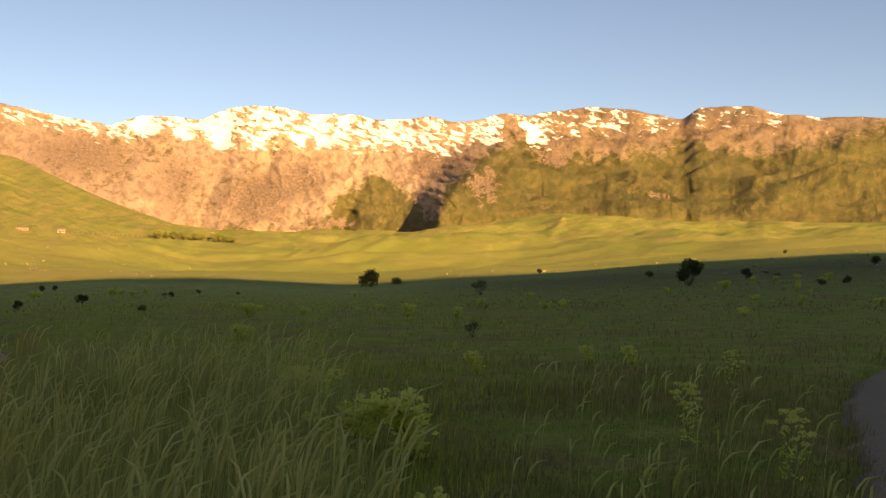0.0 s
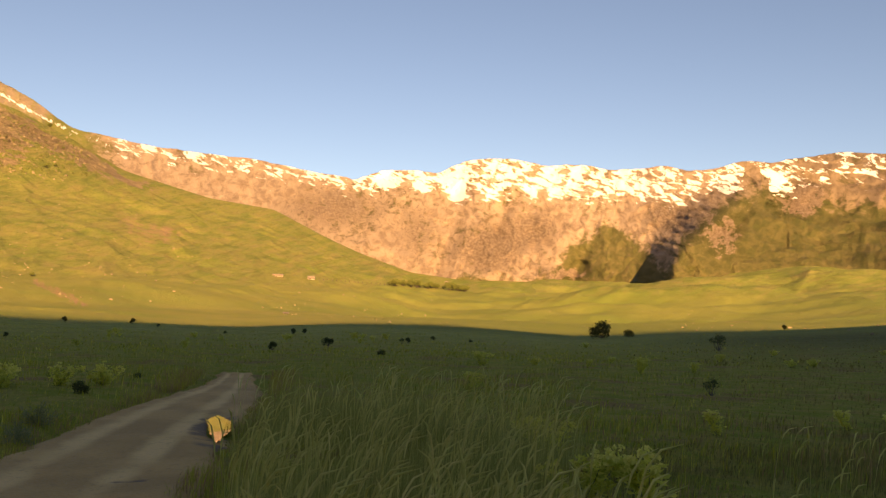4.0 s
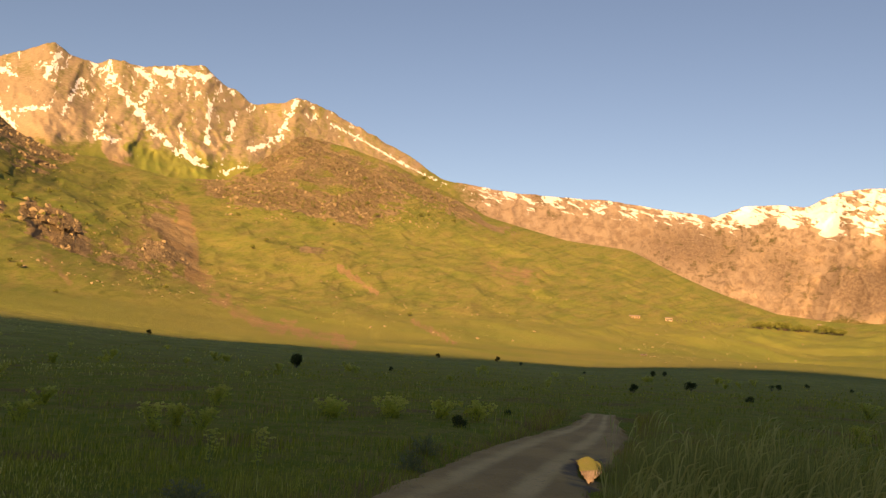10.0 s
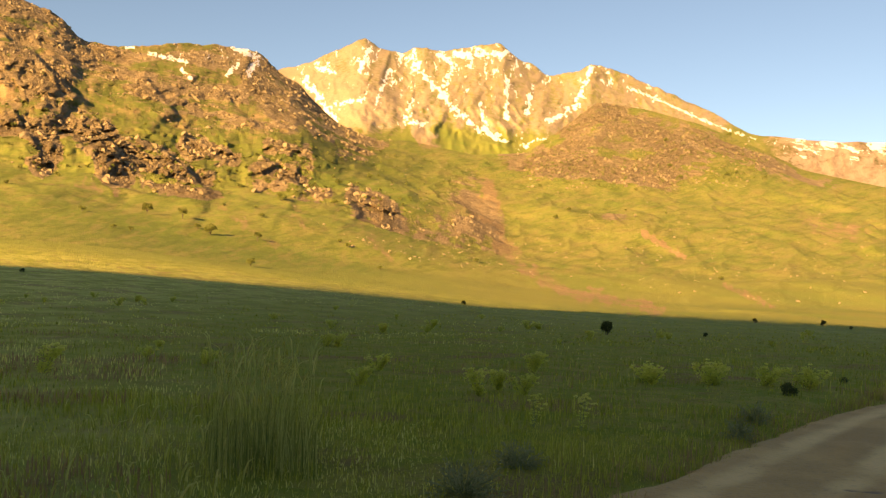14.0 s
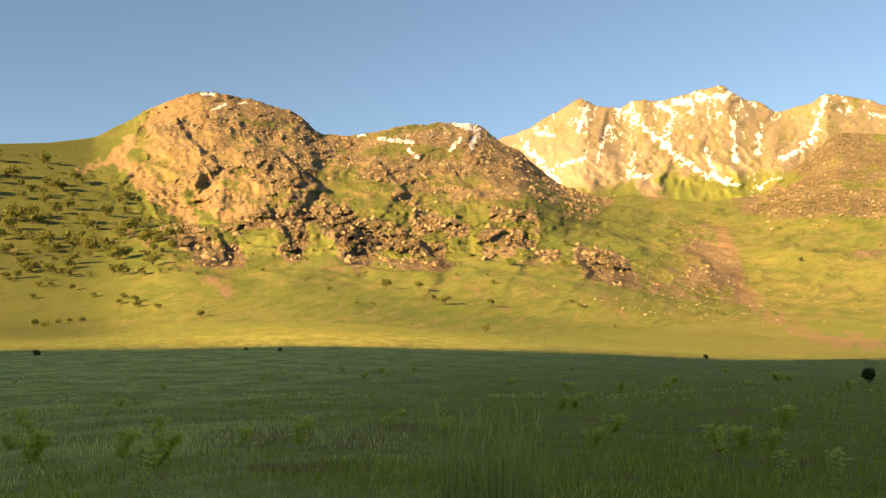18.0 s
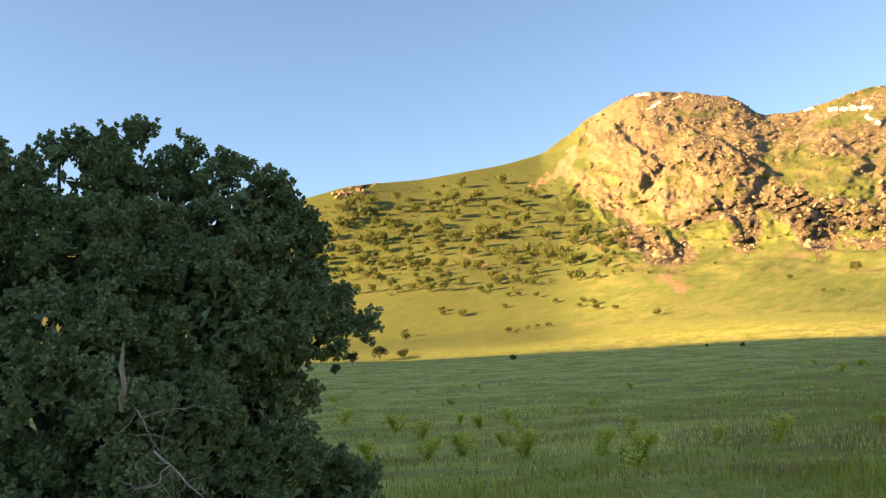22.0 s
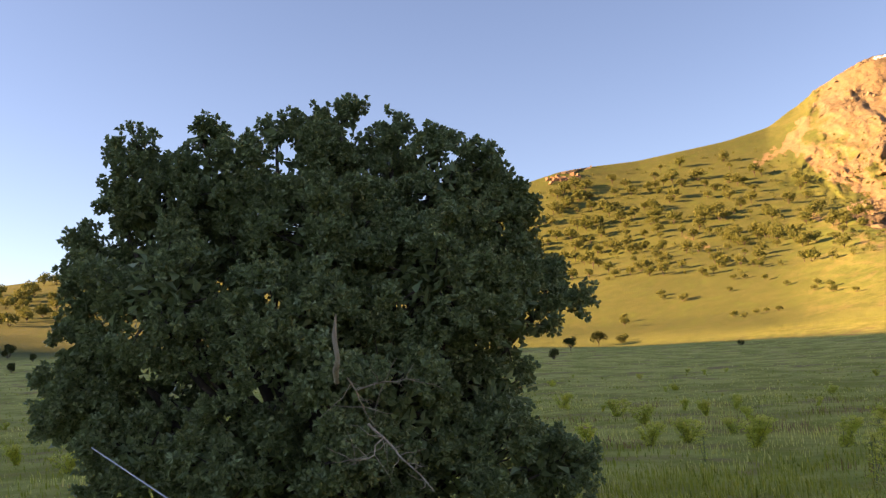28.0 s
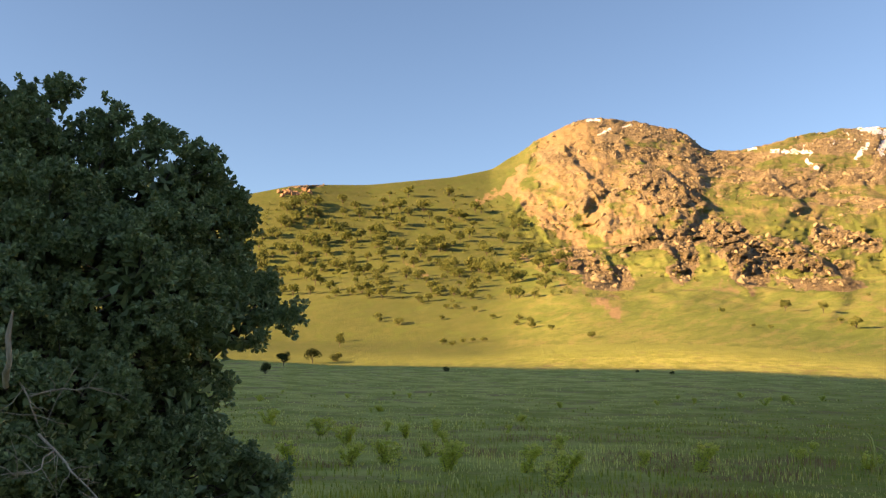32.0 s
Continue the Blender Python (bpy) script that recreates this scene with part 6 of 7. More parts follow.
def crag_blocks(count, seed):
    """Angular blocks, strewn where the slopes are rocky."""
    r = np.random.default_rng(seed)
    ok = (Q > 2.3) & (Q < 5.0) & (AZG > 36) & (AZG < 108)
    weight = np.where(ok, (np.clip(ROCK - 0.12, 0, 1) ** 1.4 + 0.06 * hilltop * (UP > 6.5)) * np.where(AZG < 60.5, 0.6, 1.0) * RAD * np.maximum(np.gradient(RAD, axis=0), 0), 0).ravel()
    pick = r.choice(weight.size, count, p=weight / weight.sum())
    i, j = np.unravel_index(pick, Z.shape)
    f, g = r.uniform(0, 1, count), r.uniform(0, 1, count)
    i2, j2 = np.minimum(i + 1, Z.shape[0] - 1), j + 1
    c = np.stack([(1 - f) * ((1 - g) * A[i, j] + g * A[i, j2]) + f * ((1 - g) * A[i2, j] + g * A[i2, j2]) for A in (X, Y, Z)], 1)
    size = (0.20 + 0.8 * r.uniform(0, 1, count) ** 3.5) * (1 + 0.5 * smooth01(ROCK[i, j], 0.6, 1.1) * r.uniform(0, 1, count))
    box = np.array([(x, y, z) for z in (-1, 1) for y in (-1, 1) for x in (-1, 1)], float)
    v = box[None] * (1 + 0.28 * r.normal(size=(count, 8, 3)).clip(-1.4, 1.4))
    v[:, 4:, :2] *= r.uniform(0.35, 0.95, (count, 1, 1))
    v *= size[:, None, None] * np.stack([r.uniform(0.6, 1.2, count), r.uniform(0.6, 1.2, count), r.uniform(0.5, 1.15, count)], 1)[:, None]
    axis = unit(r.normal(size=(count, 3)) * 0.35 + (0, 0, 1))
    a = unit(np.cross(axis, r.normal(size=(count, 3))))
    turn = np.stack([a, np.cross(axis, a), axis], 1)
    v = np.einsum("nki,nij->nkj", v, turn) + c[:, None] + np.array([0, 0, 0.15]) * size[:, None, None]
    faces = np.array([(0, 2, 3, 1), (4, 5, 7, 6), (0, 1, 5, 4), (2, 6, 7, 3), (0, 4, 6, 2), (1, 3, 7, 5)])
    q = (np.arange(count)[:, None, None] * 8 + faces).reshape(-1, 4)
    tagged(new("rocks", mesh_np("rocks", v.reshape(-1, 3), q, mat=BOULDER)), "angular tan blocks broken from the crags", "rocks", kind="stuff")


crag_blocks(5200, 17)


def rock_outcrop(az_lo, az_hi, count, seed):
    """A pile of reddish blocks standing on the skyline of the hill."""
    r = np.random.default_rng(seed)
    base = place((az_lo + az_hi) / 2, 12.6)
    ob = thing("rock_outcrop", "reddish outcrop of stacked blocks on the hill's crest", "rocks", at=tuple(base))
    for k in range(count):
        az = az_lo + (az_hi - az_lo) * (k + r.uniform(0, 1)) / count
        p = place(az, float(np.interp(az, [104, 106.8, 109], [12.75, 12.55, 12.1])) - r.uniform(0.0, 0.35))
        bm = bmesh.new()
        bmesh.ops.create_cube(bm, size=1.0)
        for vert in bm.verts:
            vert.co += Vector(r.normal(size=3) * 0.12)
        bmesh.ops.bevel(bm, geom=list(bm.edges), offset=0.10, segments=1, affect="EDGES")
        size = r.uniform(1.4, 3.0)
        m = pose(p.x - base.x, p.y - base.y, p.z - base.z + 0.25 * size, r.uniform(-25, 25), r.uniform(-25, 25), r.uniform(0, 360))
        bm.transform(m @ Matrix.Diagonal((size, size * r.uniform(0.6, 1.0), size * r.uniform(0.7, 1.2), 1)))
        part("boulder", bm, REDROCK, ob)


REDROCK = plain_material("reddish_rock", (0.20, 0.12, 0.07), (0.31, 0.19, 0.115), 0.8, 0.95, 0.6)
rock_outcrop(105.4, 107.6, 16, 5)
spots = []
while len(spots) < 500:
    p = place(random.uniform(60, 94), random.uniform(6.0, 16.5))
    d = math.hypot(p.x, p.y)
    j = int(np.argmin(np.abs(AZ - math.degrees(math.atan2(-p.x, p.y)))))
    if np.interp(d, RAD[:, j], ROCK[:, j]) > 0.25:
        spots.append(p)
rocks("broken tan rocks over the craggy hill", spots, 0.4, 2.2, 4)
spots = [place(random.uniform(-27, 26), random.uniform(-0.3, 1.6)) for i in range(600)]
rocks("small pale boulders in the sunlit valley", spots, 0.10, 0.34, 5)
spots = [place(random.uniform(38, 52), random.uniform(7.5, 13.0)) for i in range(650)]
rocks("tan boulders and outcrops on the spur", spots, 0.4, 1.7, 6)

# ---- the big oak beside the track ----
OAK_AZ, OAK_D = 121.6, 7.75
EYE_LATE = np.array([-0.33, -0.18, 1.67])
fwd = np.array([-math.sin(radians(OAK_AZ)), math.cos(radians(OAK_AZ)), 0.0])
rgt = np.array([math.cos(radians(OAK_AZ)), math.sin(radians(OAK_AZ)), 0.0])
oak_foot = EYE_LATE * (1, 1, 0) + fwd * OAK_D
oak_foot[2] = float(lie(oak_foot[0], oak_foot[1]))
oak = thing("oak_tree", "broad dark green oak with dense low foliage and dead lower twigs", "tree", at=tuple(oak_foot))
# lobes of the crown: across, along the view, height, radius
OAK_LOBES = [(-1.62, 0.1, 3.35, 0.72), (-0.95, -0.1, 3.55, 0.66), (-0.25, 0.0, 3.62, 0.62), (0.35, 0.2, 3.55, 0.62), (0.95, -0.1, 3.45, 0.66), (1.35, 0.1, 2.95, 0.68), (-1.95, 0.2, 2.70, 0.55), (-1.45, -0.6, 2.45, 0.80),
             (-2.05, 0.0, 1.75, 0.62), (-1.65, -0.5, 1.15, 0.75), (-2.35, 0.1, 1.45, 0.35), (0.0, -0.5, 2.75, 0.95), (0.75, -0.7, 2.55, 0.85), (1.35, -0.3, 2.3, 0.72), (1.55, 0.0, 2.42, 0.40), (1.90, 0.0, 2.40, 0.22), (1.25, -0.3, 1.55, 0.60),
             (1.7, -0.4, 0.95, 0.45), (-0.45, -1.0, 2.1, 0.80), (0.35, -1.0, 1.55, 0.80), (1.05, -0.7, 1.0, 0.75), (-0.75, -0.9, 1.1, 0.80), (0.2, -0.9, 0.75, 0.70), (-0.2, -0.5, 3.0, 0.7), (-2.2, 0.1, 2.2, 0.36), (1.5, 0.0, 3.35, 0.34), (-0.05, -1.55, 1.75, 0.42), (0.0, -1.5, 1.2, 0.42),
             (-1.1, 0.9, 3.0, 0.85), (0.0, 1.0, 3.1, 0.9), (1.0, 0.9, 2.8, 0.85), (-1.4, 0.9, 2.0, 0.9), (0.0, 1.3, 2.0, 1.0), (0.95, 0.9, 1.7, 0.8), (0.0, 1.0, 1.0, 0.9), (-1.2, 0.8, 1.0, 0.8), (-1.0, 0.2, 2.9, 0.62), (0.85, 0.3, 2.95, 0.55), (-1.75, 0.3, 1.35, 0.6)]
# sprays that reach out of the crown's outline
OAK_LOBES = [(u, d, h - (0.04 if h > 3.3 else 0.0), w) for u, d, h, w in OAK_LOBES]
OAK_LOBES += [(-1.80, 0, 3.88, 0.20), (-1.62, 0.1, 3.75, 0.22), (-1.22, 0, 3.98, 0.19), (-2.00, 0, 3.42, 0.18), (-1.90, 0, 3.22, 0.22), (-2.18, 0, 3.05, 0.16), (-2.12, 0, 2.78, 0.20), (-0.55, 0, 4.00, 0.20), (0.02, 0, 4.08, 0.24),
              (0.50, 0, 3.95, 0.20), (0.90, 0, 3.80, 0.22), (1.25, 0, 3.62, 0.24), (1.62, 0, 3.15, 0.22), (1.92, 0, 2.58, 0.18), (2.12, 0, 2.40, 0.14), (-2.25, 0, 2.12, 0.2), (-2.45, 0, 1.65, 0.22), (1.95, -0.2, 0.95, 0.22)]
r = np.random.default_rng(77)
limb_pieces, leaf_pos, leaf_dir, leaf_len, twig_pieces = [], [], [], [], []
forks = [np.array([0.25 * math.cos(a), 0.25 * math.sin(a), 0.75]) for a in (0.4, 1.9, 3.3, 4.8)]
for u, d, h, rad in OAK_LOBES:
    u, h = u * 0.96, h * 0.965 - 0.01
    c = rgt * u + fwd * d + np.array([0, 0, h])
    f = min(forks, key=lambda q: np.linalg.norm(q[:2] - c[:2]))
    limb_pieces.append(tube_arrays(wander(f, c, 7, 0.07, r), np.linspace(0.075, 0.018, 7) * (0.7 + 0.4 * rad), 6))
    front = d < 0.7
    rad = rad * 0.75
    n_bough = max(3, int((21 if front else 11) * (rad / 0.5) ** 2))
    bough_dir = unit(r.normal(size=(n_bough, 3)) + np.array([0, 0, 0.2]) - fwd * (0.35 if front else 0))
    boughs = c + bough_dir * (rad * r.uniform(0.55, 1.0, (n_bough, 1))) * np.array([1, 1, 0.92])
    for bc, bd in zip(boughs, bough_dir):
        twig_pieces.append(tube_arrays([c + (bc - c) * 0.35, c + (bc - c) * 0.7 + r.normal(size=3) * 0.02, bc + bd * 0.05], [0.010, 0.007, 0.003], 4))
        n_sp = 15
        out = unit(r.normal(size=(n_sp, 3)) + bd * 0.7 + np.array([0, 0, 0.45]))
        reach = r.uniform(0.07, 0.19, (n_sp, 1))
        for step_in in (0.0, 0.055):                     # whorls of leaves at and below the tip of each shoot
            tips = bc + out * np.maximum(reach - step_in, 0.02)
            m = 14
            spread = unit(r.normal(size=(n_sp, m, 3)) + out[:, None] * 0.75)
            ln = r.uniform(0.034, 0.060, (n_sp, m, 1))
            leaf_pos.append((tips[:, None] + spread * ln * 0.55).reshape(-1, 3))
            leaf_dir.append(spread.reshape(-1, 3)), leaf_len.append(ln.reshape(-1))
    n_in = int(430 * (rad / 0.6) ** 2)                   # large filler leaves added in the core to block light and darken the crown
    inner = unit(r.normal(size=(n_in, 3)))
    leaf_pos.append(c + inner * rad * r.uniform(0.05, 0.72, (n_in, 1))), leaf_dir.append(r.normal(size=(n_in, 3))), leaf_len.append(r.uniform(0.09, 0.14, n_in))
leaf_pos, leaf_dir, leaf_len = np.concatenate(leaf_pos), np.concatenate(leaf_dir), np.concatenate(leaf_len)
ok = leaf_pos[:, 2] > 0.12
leaf_pos, leaf_dir, leaf_len = leaf_pos[ok], leaf_dir[ok], leaf_len[ok]
v, q = leaf_arrays(leaf_pos, leaf_dir, leaf_len, leaf_len * r.uniform(0.5, 0.66, len(leaf_pos)), r, 0.14)
tagged(part_np("crown", mesh_np("crown", v, q, mat=OAK_LEAF), oak, "dense lobed dark green leaves"), kind="stuff")
stem_v = [tube_arrays(wander((0, 0, -0.3), (0.03, 0.02, 0.85), 6, 0.02, r), [0.24, 0.2, 0.17, 0.16, 0.16, 0.15], 10)]
part_np("trunk", mesh_np("trunk", *gather(stem_v), mat=BARK, smooth=True), oak, "short stout furrowed trunk")
for piece in limb_pieces:
    part_np("limb", mesh_np("limb", *piece, mat=BARK, smooth=True), oak)
tagged(part_np("fine_branchwork", mesh_np("fine_branchwork", *gather(twig_pieces), mat=BARK, smooth=True), oak), kind="stuff")


def sighted(az, el, d):
    """A point d metres from the late standing place, in the oak's own space."""
    a, e = radians(az), radians(el)
    return EYE_LATE + d * np.array([-math.sin(a), math.cos(a), math.tan(e)]) - oak_foot


snag = [sighted(122.2, 0.2, 5.85), sighted(122.25, 0.9, 5.72), sighted(122.1, 1.6, 5.62), sighted(122.3, 3.0, 5.58), sighted(122.15, 4.5, 5.56)]
part_np("dead_stub", mesh_np("dead_stub", *tube_arrays(snag, [0.018, 0.021, 0.015, 0.016, 0.004], 8), mat=DEADWOOD, smooth=True), oak, "broken pale dead stub")


def dead_branch(points, thick, seed, label):
    rr = np.random.default_rng(seed)
    p = [sighted(*t) for t in points]
    line = np.concatenate([wander(a, b, 4, 0.012, rr)[:-1] for a, b in zip(p[:-1], p[1:])] + [[p[-1]]])
    rad = np.linspace(thick, thick * 0.3, len(line))
    ob = part_np("dead_branch", mesh_np("dead_branch", *tube_arrays(line, rad, 6), mat=DEADWOOD, smooth=True), oak, label)
    for k in range(2, len(line) - 1):
        for s in range(2):
            end = line[k] + unit((line[min(k + 1, len(line) - 1)] - line[k - 1])) * 0.07 + rgt * rr.normal() * 0.09 + np.array([0, 0, rr.normal() * 0.10 + 0.02])
            tw = mesh_np("dead_twig", *tube_arrays(wander(line[k], end, 4, 0.012, rr), [0.0032, 0.0026, 0.002, 0.001], 4), mat=DEADWOOD, smooth=True)
            part_np("dead_twig", tw, ob)


dead_branch([(122.2, 1.0, 5.95), (121.0, -0.4, 5.85), (120.4, -1.9, 5.85)], 0.008, 1, "bare grey dead branch")
dead_branch([(120.9, -0.35, 5.85), (119.2, 0.1, 5.75), (117.0, 0.1, 5.7)], 0.006, 2, "bare grey dead branch")
dead_branch([(120.3, -2.5, 5.95), (119.2, -3.6, 5.8), (118.0, -5.0, 5.7), (116.4, -6.8, 5.6)], 0.010, 3, "bare grey dead branch")
dead_branch([(119.4, -3.4, 5.8), (120.4, -4.6, 5.7), (121.5, -4.9, 5.65)], 0.006, 4, "bare grey dead branch")

# ---- grey sage bush at the track's edge ----


def sage(x, y, size):
    rr = np.random.default_rng(int(100 * x) % 97 + 3)
    ob = thing("sage_bush", "silvery green sage bush at the edge of the track", "shrub", at=(x, y, float(lie(x, y))))
    tips = unit(rr.normal(size=(60, 3)) * (1, 1, 0.6) + (0, 0, 0.6)) * size * rr.uniform(0.6, 1.0, (60, 1))
    tagged(part_np("branchwork", mesh_np("branchwork", *gather([tube_arrays([(0, 0, -0.02), t * 0.5 + (0, 0, 0.02), t], [0.005, 0.004, 0.002], 4) for t in tips]), mat=STEM, smooth=True), ob), kind="stuff")
    pos = (tips[:, None] * rr.uniform(0.35, 1.05, (60, 16, 1)) + rr.normal(size=(60, 16, 3)) * 0.018).reshape(-1, 3)
    vv, qq = leaf_arrays(pos, np.repeat(tips, 16, 0) + rr.normal(size=pos.shape) * 0.12, rr.uniform(0.03, 0.055, len(pos)), 0.014, rr)
    tagged(part_np("leaves", mesh_np("leaves", vv, qq, mat=SAGE), ob), kind="stuff")


sage(-6.85, 4.35, 0.42)
sage(-7.7, 5.6, 0.33)
sage(-8.6, 10.2, 0.35)
sage(-9.4, 11.6, 0.4)

# ---- far farmsteads ----
CLAY = plain_material("clay_wall", (0.24, 0.17, 0.10), (0.31, 0.23, 0.15), 0.8, 0.95, 0.3)
LIME = plain_material("limewashed_wall", (0.28, 0.22, 0.16), (0.35, 0.28, 0.21), 0.8, 0.9, 0.2)
TIN = plain_material("weathered_tin_roof", (0.25, 0.20, 0.16), (0.32, 0.27, 0.23), 0.6, 0.6, 0.1, 0.3)
DARKWOOD = plain_material("dark_wood", (0.05, 0.04, 0.03), (0.09, 0.07, 0.05), 2.0, 0.7, 0.2)


def box(bm, x, y, z, sx, sy, sz, bevel=0.0):
    m = Matrix.Translation((x, y, z)) @ Matrix.Diagonal((sx, sy, sz, 1))
    got = bmesh.ops.create_cube(bm, size=1.0, matrix=m)
    if bevel:
        edges = list({e for v in got["verts"] for e in v.link_edges})
        bmesh.ops.bevel(bm, geom=edges, offset=bevel, segments=1, affect="EDGES")
    return bm


def farm_house(az, el, wide, high, wall_mat, label):
    p = place(az, el)
    ob = thing("farm_house", label, "house", "far farmsteads", (p.x, p.y, p.z - 0.3), az)
    deep = wide * 0.55
    part("wall", box(bmesh.new(), 0, 0, high / 2, wide, deep, high, 0.05), wall_mat, ob)
    roof = bmesh.new()
    ring_r = [(-1, -1, 0), (1, -1, 0), (1, 1, 0), (-1, 1, 0), (-0.98, 0, 1), (0.98, 0, 1)]
    vs = [roof.verts.new((x * (wide / 2 + 0.3), y * (deep / 2 + 0.3), high + 0.01 + z * high * 0.28)) for x, y, z in ring_r]
    for f in ((0, 1, 5, 4), (2, 3, 4, 5), (1, 2, 5), (3, 0, 4), (3, 2, 1, 0)):
        roof.faces.new([vs[i] for i in f])
    part("roof", roof, TIN, ob)
    part("door", box(bmesh.new(), -wide * 0.12, -deep / 2 - 0.03, high * 0.36, 1.0, 0.06, high * 0.7, 0.01), DARKWOOD, ob)
    for k in (-0.34, 0.14, 0.34):
        part("window", box(bmesh.new(), wide * k, -deep / 2 - 0.03, high * 0.55, 1.0, 0.06, 0.9, 0.01), DARKWOOD, ob)


farm_house(25.4, 2.45, 7.0, 1.7, CLAY, "low tan clay farm building on the far slope")
farm_house(23.3, 2.35, 4.6, 2.1, LIME, "small pale farm house on the far slope")
farm_house(14.6, 2.4, 5.0, 1.7, LIME, "small pale farm house at the foot of the mountains")
farm_house(24.8, 0.12, 1.8, 0.7, LIME, "tiny white hut in the valley meadow")
for az in np.arange(18.6, 23.1, 0.28):       # a row of fence posts by the farmsteads
    p = place(float(az), 2.12 + 0.05 * (float(az) - 18.6))
    post = thing("fence_post", "dark wooden fence post on the far slope", "fence", "fence posts by the farmsteads", (p.x, p.y, p.z))
    part("post", box(bmesh.new(), 0, 0, 0.6, 0.35, 0.35, 1.6, 0.03), DARKWOOD, post)

# ---- the parked car ----
paint = Nodes("silver_car_paint", 0.28)
paint.colour(paint.mix(paint.step(paint.noise(900.0, 2), 0.4, 0.6), (0.62, 0.64, 0.68), (0.70, 0.72, 0.75)))
paint.bsdf.inputs["Metallic"].default_value = 0.25
paint.bsdf.inputs["Coat Weight"].default_value = 1.0
paint.bsdf.inputs["Coat Roughness"].default_value = 0.03
RUBBER = plain_material("tyre_rubber", (0.02, 0.02, 0.02), (0.035, 0.033, 0.03), 20.0, 0.9, 0.2)
ALLOY = plain_material("wheel_alloy", (0.45, 0.45, 0.46), (0.55, 0.55, 0.56), 9.0, 0.35, 0.0, 0.9)
glass = Nodes("car_glass", 0.02)
glass.colour((0.03, 0.035, 0.035))
glass.bsdf.inputs["Coat Weight"].default_value = 1.0
LAMP = plain_material("headlight_lens", (0.55, 0.55, 0.55), (0.65, 0.65, 0.65), 6.0, 0.1, 0)
CHROME = plain_material("aerial_steel", (0.55, 0.55, 0.55), (0.65, 0.65, 0.65), 50.0, 0.3, 0, 0.6)
car = thing("car", "silver car parked on the track with a whip aerial", "car", at=(-1.32, -2.05, 0.0), rz=-4.0)
car.location.z = float(lie(-1.9, -2.2)) + 0.06


def loft(sections, mat, name, label=""):
    """A skin over cross sections (y, half widths and heights), closed at both ends; y runs towards the car's nose."""
    bm = bmesh.new()
    rings_b = []
    for y, prof in sections:
        pts = [(x, z) for x, z in prof] + [(-x, z) for x, z in reversed(prof) if x > 1e-6]
        rings_b.append([bm.verts.new((x, y, z)) for x, z in pts])
    n = len(rings_b[0])
    for a, b in zip(rings_b[:-1], rings_b[1:]):
        for k in range(n):
            bm.faces.new((a[k], a[(k + 1) % n], b[(k + 1) % n], b[k]))
    bm.faces.new(rings_b[0][::-1]), bm.faces.new(rings_b[-1])
    bmesh.ops.recalc_face_normals(bm, faces=bm.faces)
    for f in bm.faces:
        f.smooth = True
    return part(name, bm, mat, car, label)


def lower(w, top):
    return [(w * 0.85, 0.22), (w, 0.36), (w * 1.0, 0.58), (w * 0.97, top - 0.10), (w * 0.86, top - 0.02), (w * 0.4, top + 0.015), (0, top + 0.02)][::-1]


loft([(-1.72, lower(0.70, 0.80)), (-1.66, lower(0.76, 0.90)), (-1.2, lower(0.80, 0.93)), (0.0, lower(0.82, 0.92)), (1.35, lower(0.82, 0.93)), (2.1, lower(0.78, 0.84)), (2.36, lower(0.70, 0.72)), (2.42, lower(0.62, 0.60))], paint.mat, "body", "silver painted body")


def upper(w_low, w_top, z_top):
    return [(0, z_top), (w_top * 0.6, z_top - 0.008), (w_top * 0.92, z_top - 0.035), (w_top, z_top - 0.075), ((w_low + w_top) / 2, (z_top + 0.85) / 2), (w_low, 0.88)]


loft([(-1.62, upper(0.70, 0.60, 0.98)), (-1.1, upper(0.74, 0.57, 1.41)), (-0.8, upper(0.75, 0.57, 1.48)), (0.45, upper(0.75, 0.58, 1.47)), (0.72, upper(0.75, 0.57, 1.41)), (1.42, upper(0.74, 0.62, 0.93))], glass.mat, "windows", "dark tinted windows")
loft([(y, [(0, z + 0.022), (w * 0.6, z + 0.014), (w * 0.9, z - 0.012), (w * 1.01, z - 0.05), (w * 0.98, z - 0.075), (0, z - 0.03)]) for y, w, z in ((-1.12, 0.57, 1.415), (-0.95, 0.58, 1.455), (-0.5, 0.585, 1.495), (0.1, 0.59, 1.495), (0.5, 0.585, 1.47), (0.74, 0.57, 1.415))], paint.mat, "roof", "curved silver roof")
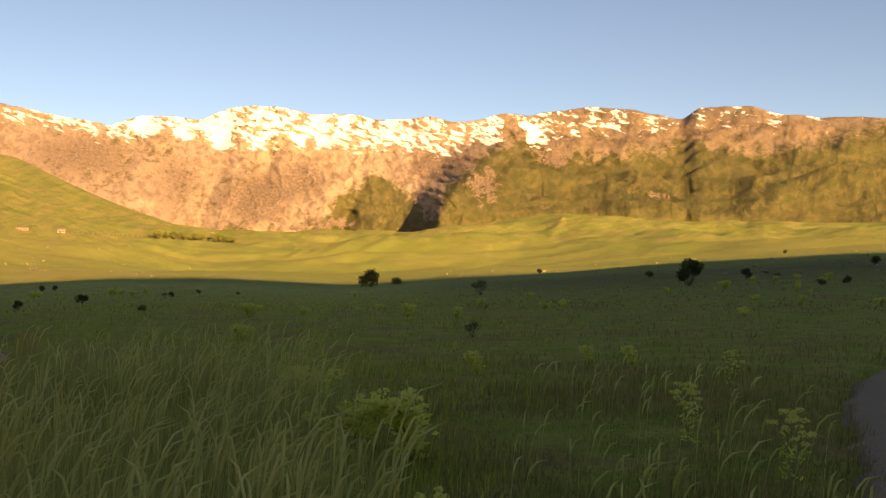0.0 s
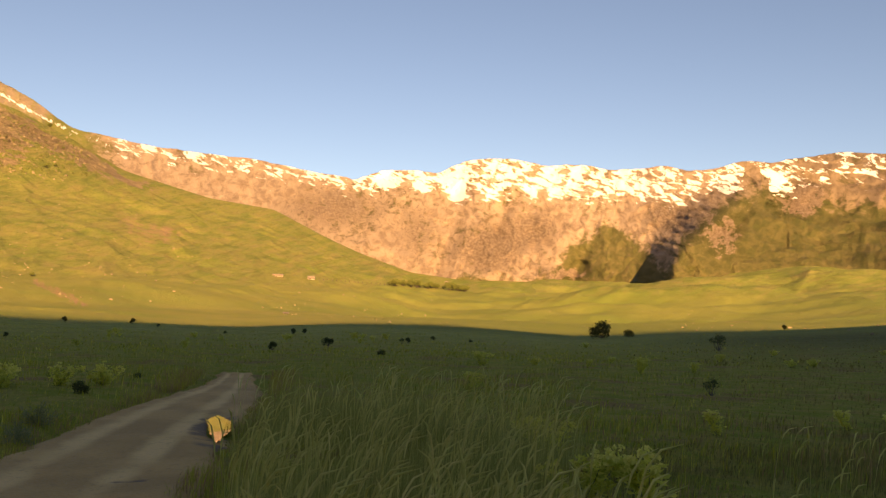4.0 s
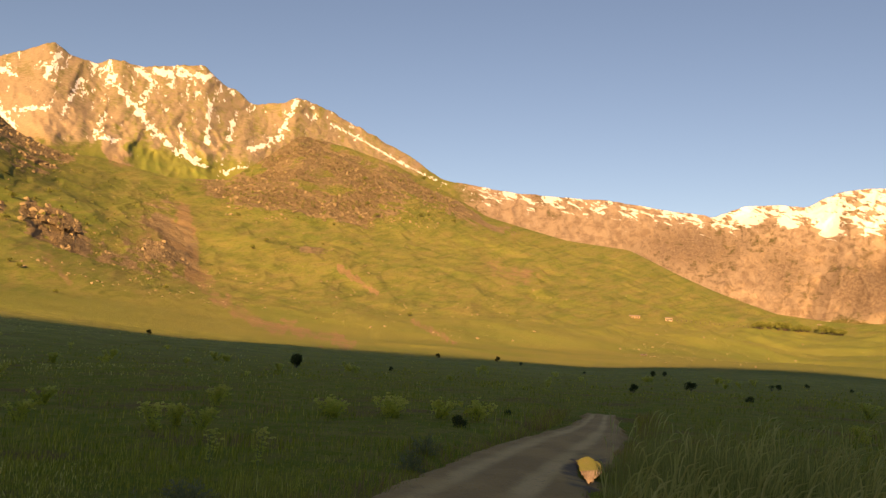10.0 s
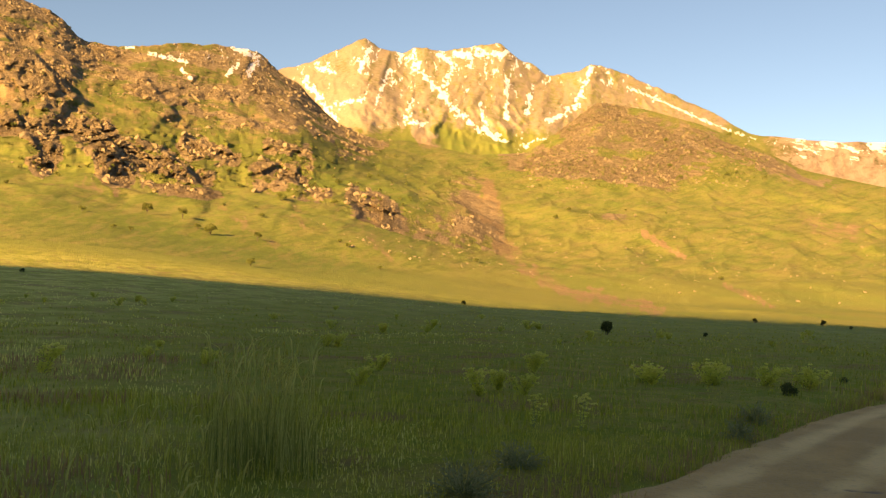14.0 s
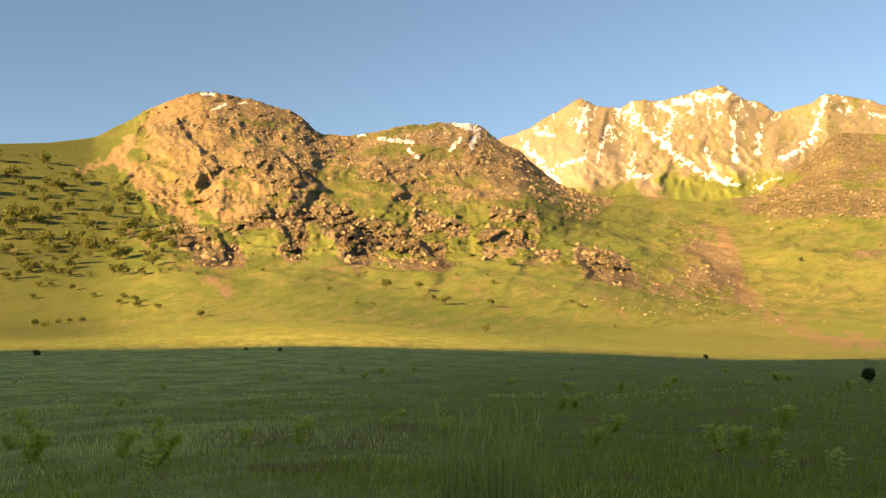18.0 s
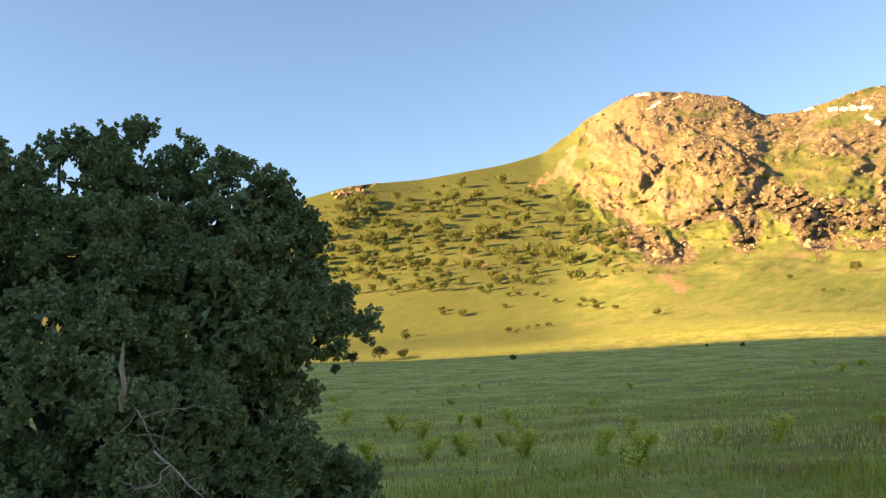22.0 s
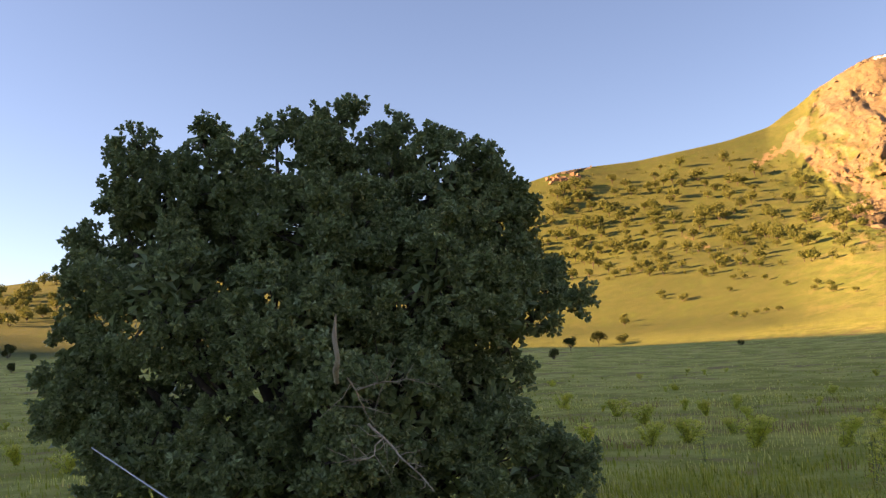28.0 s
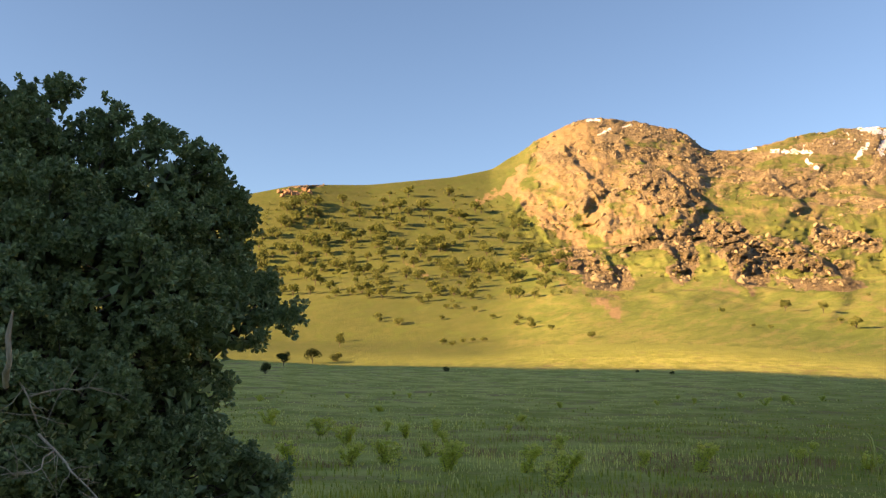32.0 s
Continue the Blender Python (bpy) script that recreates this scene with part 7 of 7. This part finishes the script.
for sx in (-1, 1):
    for y in (-1.05, 1.55):
        tyre = bmesh.new()
        rot = Matrix.Translation((sx * 0.74, y, 0.30)) @ Matrix.Rotation(math.pi / 2, 4, "Y")
        got = bmesh.ops.create_cone(tyre, cap_ends=True, segments=28, radius1=0.30, radius2=0.30, depth=0.19, matrix=rot)
        bmesh.ops.bevel(tyre, geom=[e for e in tyre.edges if len(e.link_faces) == 2 and any(len(f.verts) > 4 for f in e.link_faces)], offset=0.03, segments=2, affect="EDGES")
        wheel = part("wheel", tyre, RUBBER, car)
        rim = bmesh.new()
        bmesh.ops.create_cone(rim, cap_ends=True, segments=24, radius1=0.19, radius2=0.16, depth=0.03, matrix=Matrix.Translation((sx * 0.845, y, 0.30)) @ Matrix.Rotation(sx * math.pi / 2, 4, "Y"))
        part("rim", rim, ALLOY, wheel)
    part("headlight", box(bmesh.new(), sx * 0.52, 2.34, 0.63, 0.26, 0.10, 0.12, 0.03), LAMP, car)
    part("tail_light", box(bmesh.new(), sx * 0.6, -1.71, 0.72, 0.2, 0.05, 0.16, 0.02), plain_material("tail_light_red", (0.35, 0.02, 0.02), (0.4, 0.03, 0.03), 5.0, 0.2, 0), car)
    mirror = bmesh.new()
    bmesh.ops.create_uvsphere(mirror, u_segments=12, v_segments=8, radius=1.0, matrix=Matrix.Translation((sx * 0.92, 0.95, 0.98)) @ Matrix.Diagonal((0.10, 0.05, 0.07, 1)))
    part("side_mirror", mirror, paint.mat, car)
car_space = car.matrix_basis.inverted()
whip_low, whip_mid, whip_tip = (car_space @ Vector(p) for p in ((-1.69, -1.29, 1.395), (-1.655, -1.43, 1.487), (-1.62, -1.57, 1.577)))
aerial_foot = bmesh.new()
bmesh.ops.create_cone(aerial_foot, cap_ends=True, segments=12, radius1=0.02, radius2=0.008, depth=0.03, matrix=Matrix.Translation(whip_low))
aerial = part("aerial", aerial_foot, RUBBER, car, "thin steel whip aerial")
part_np("whip", mesh_np("whip", *tube_arrays([tuple(whip_low), tuple(whip_mid), tuple(whip_tip)], [0.0018, 0.0015, 0.0012], 6), mat=CHROME, smooth=True), aerial)
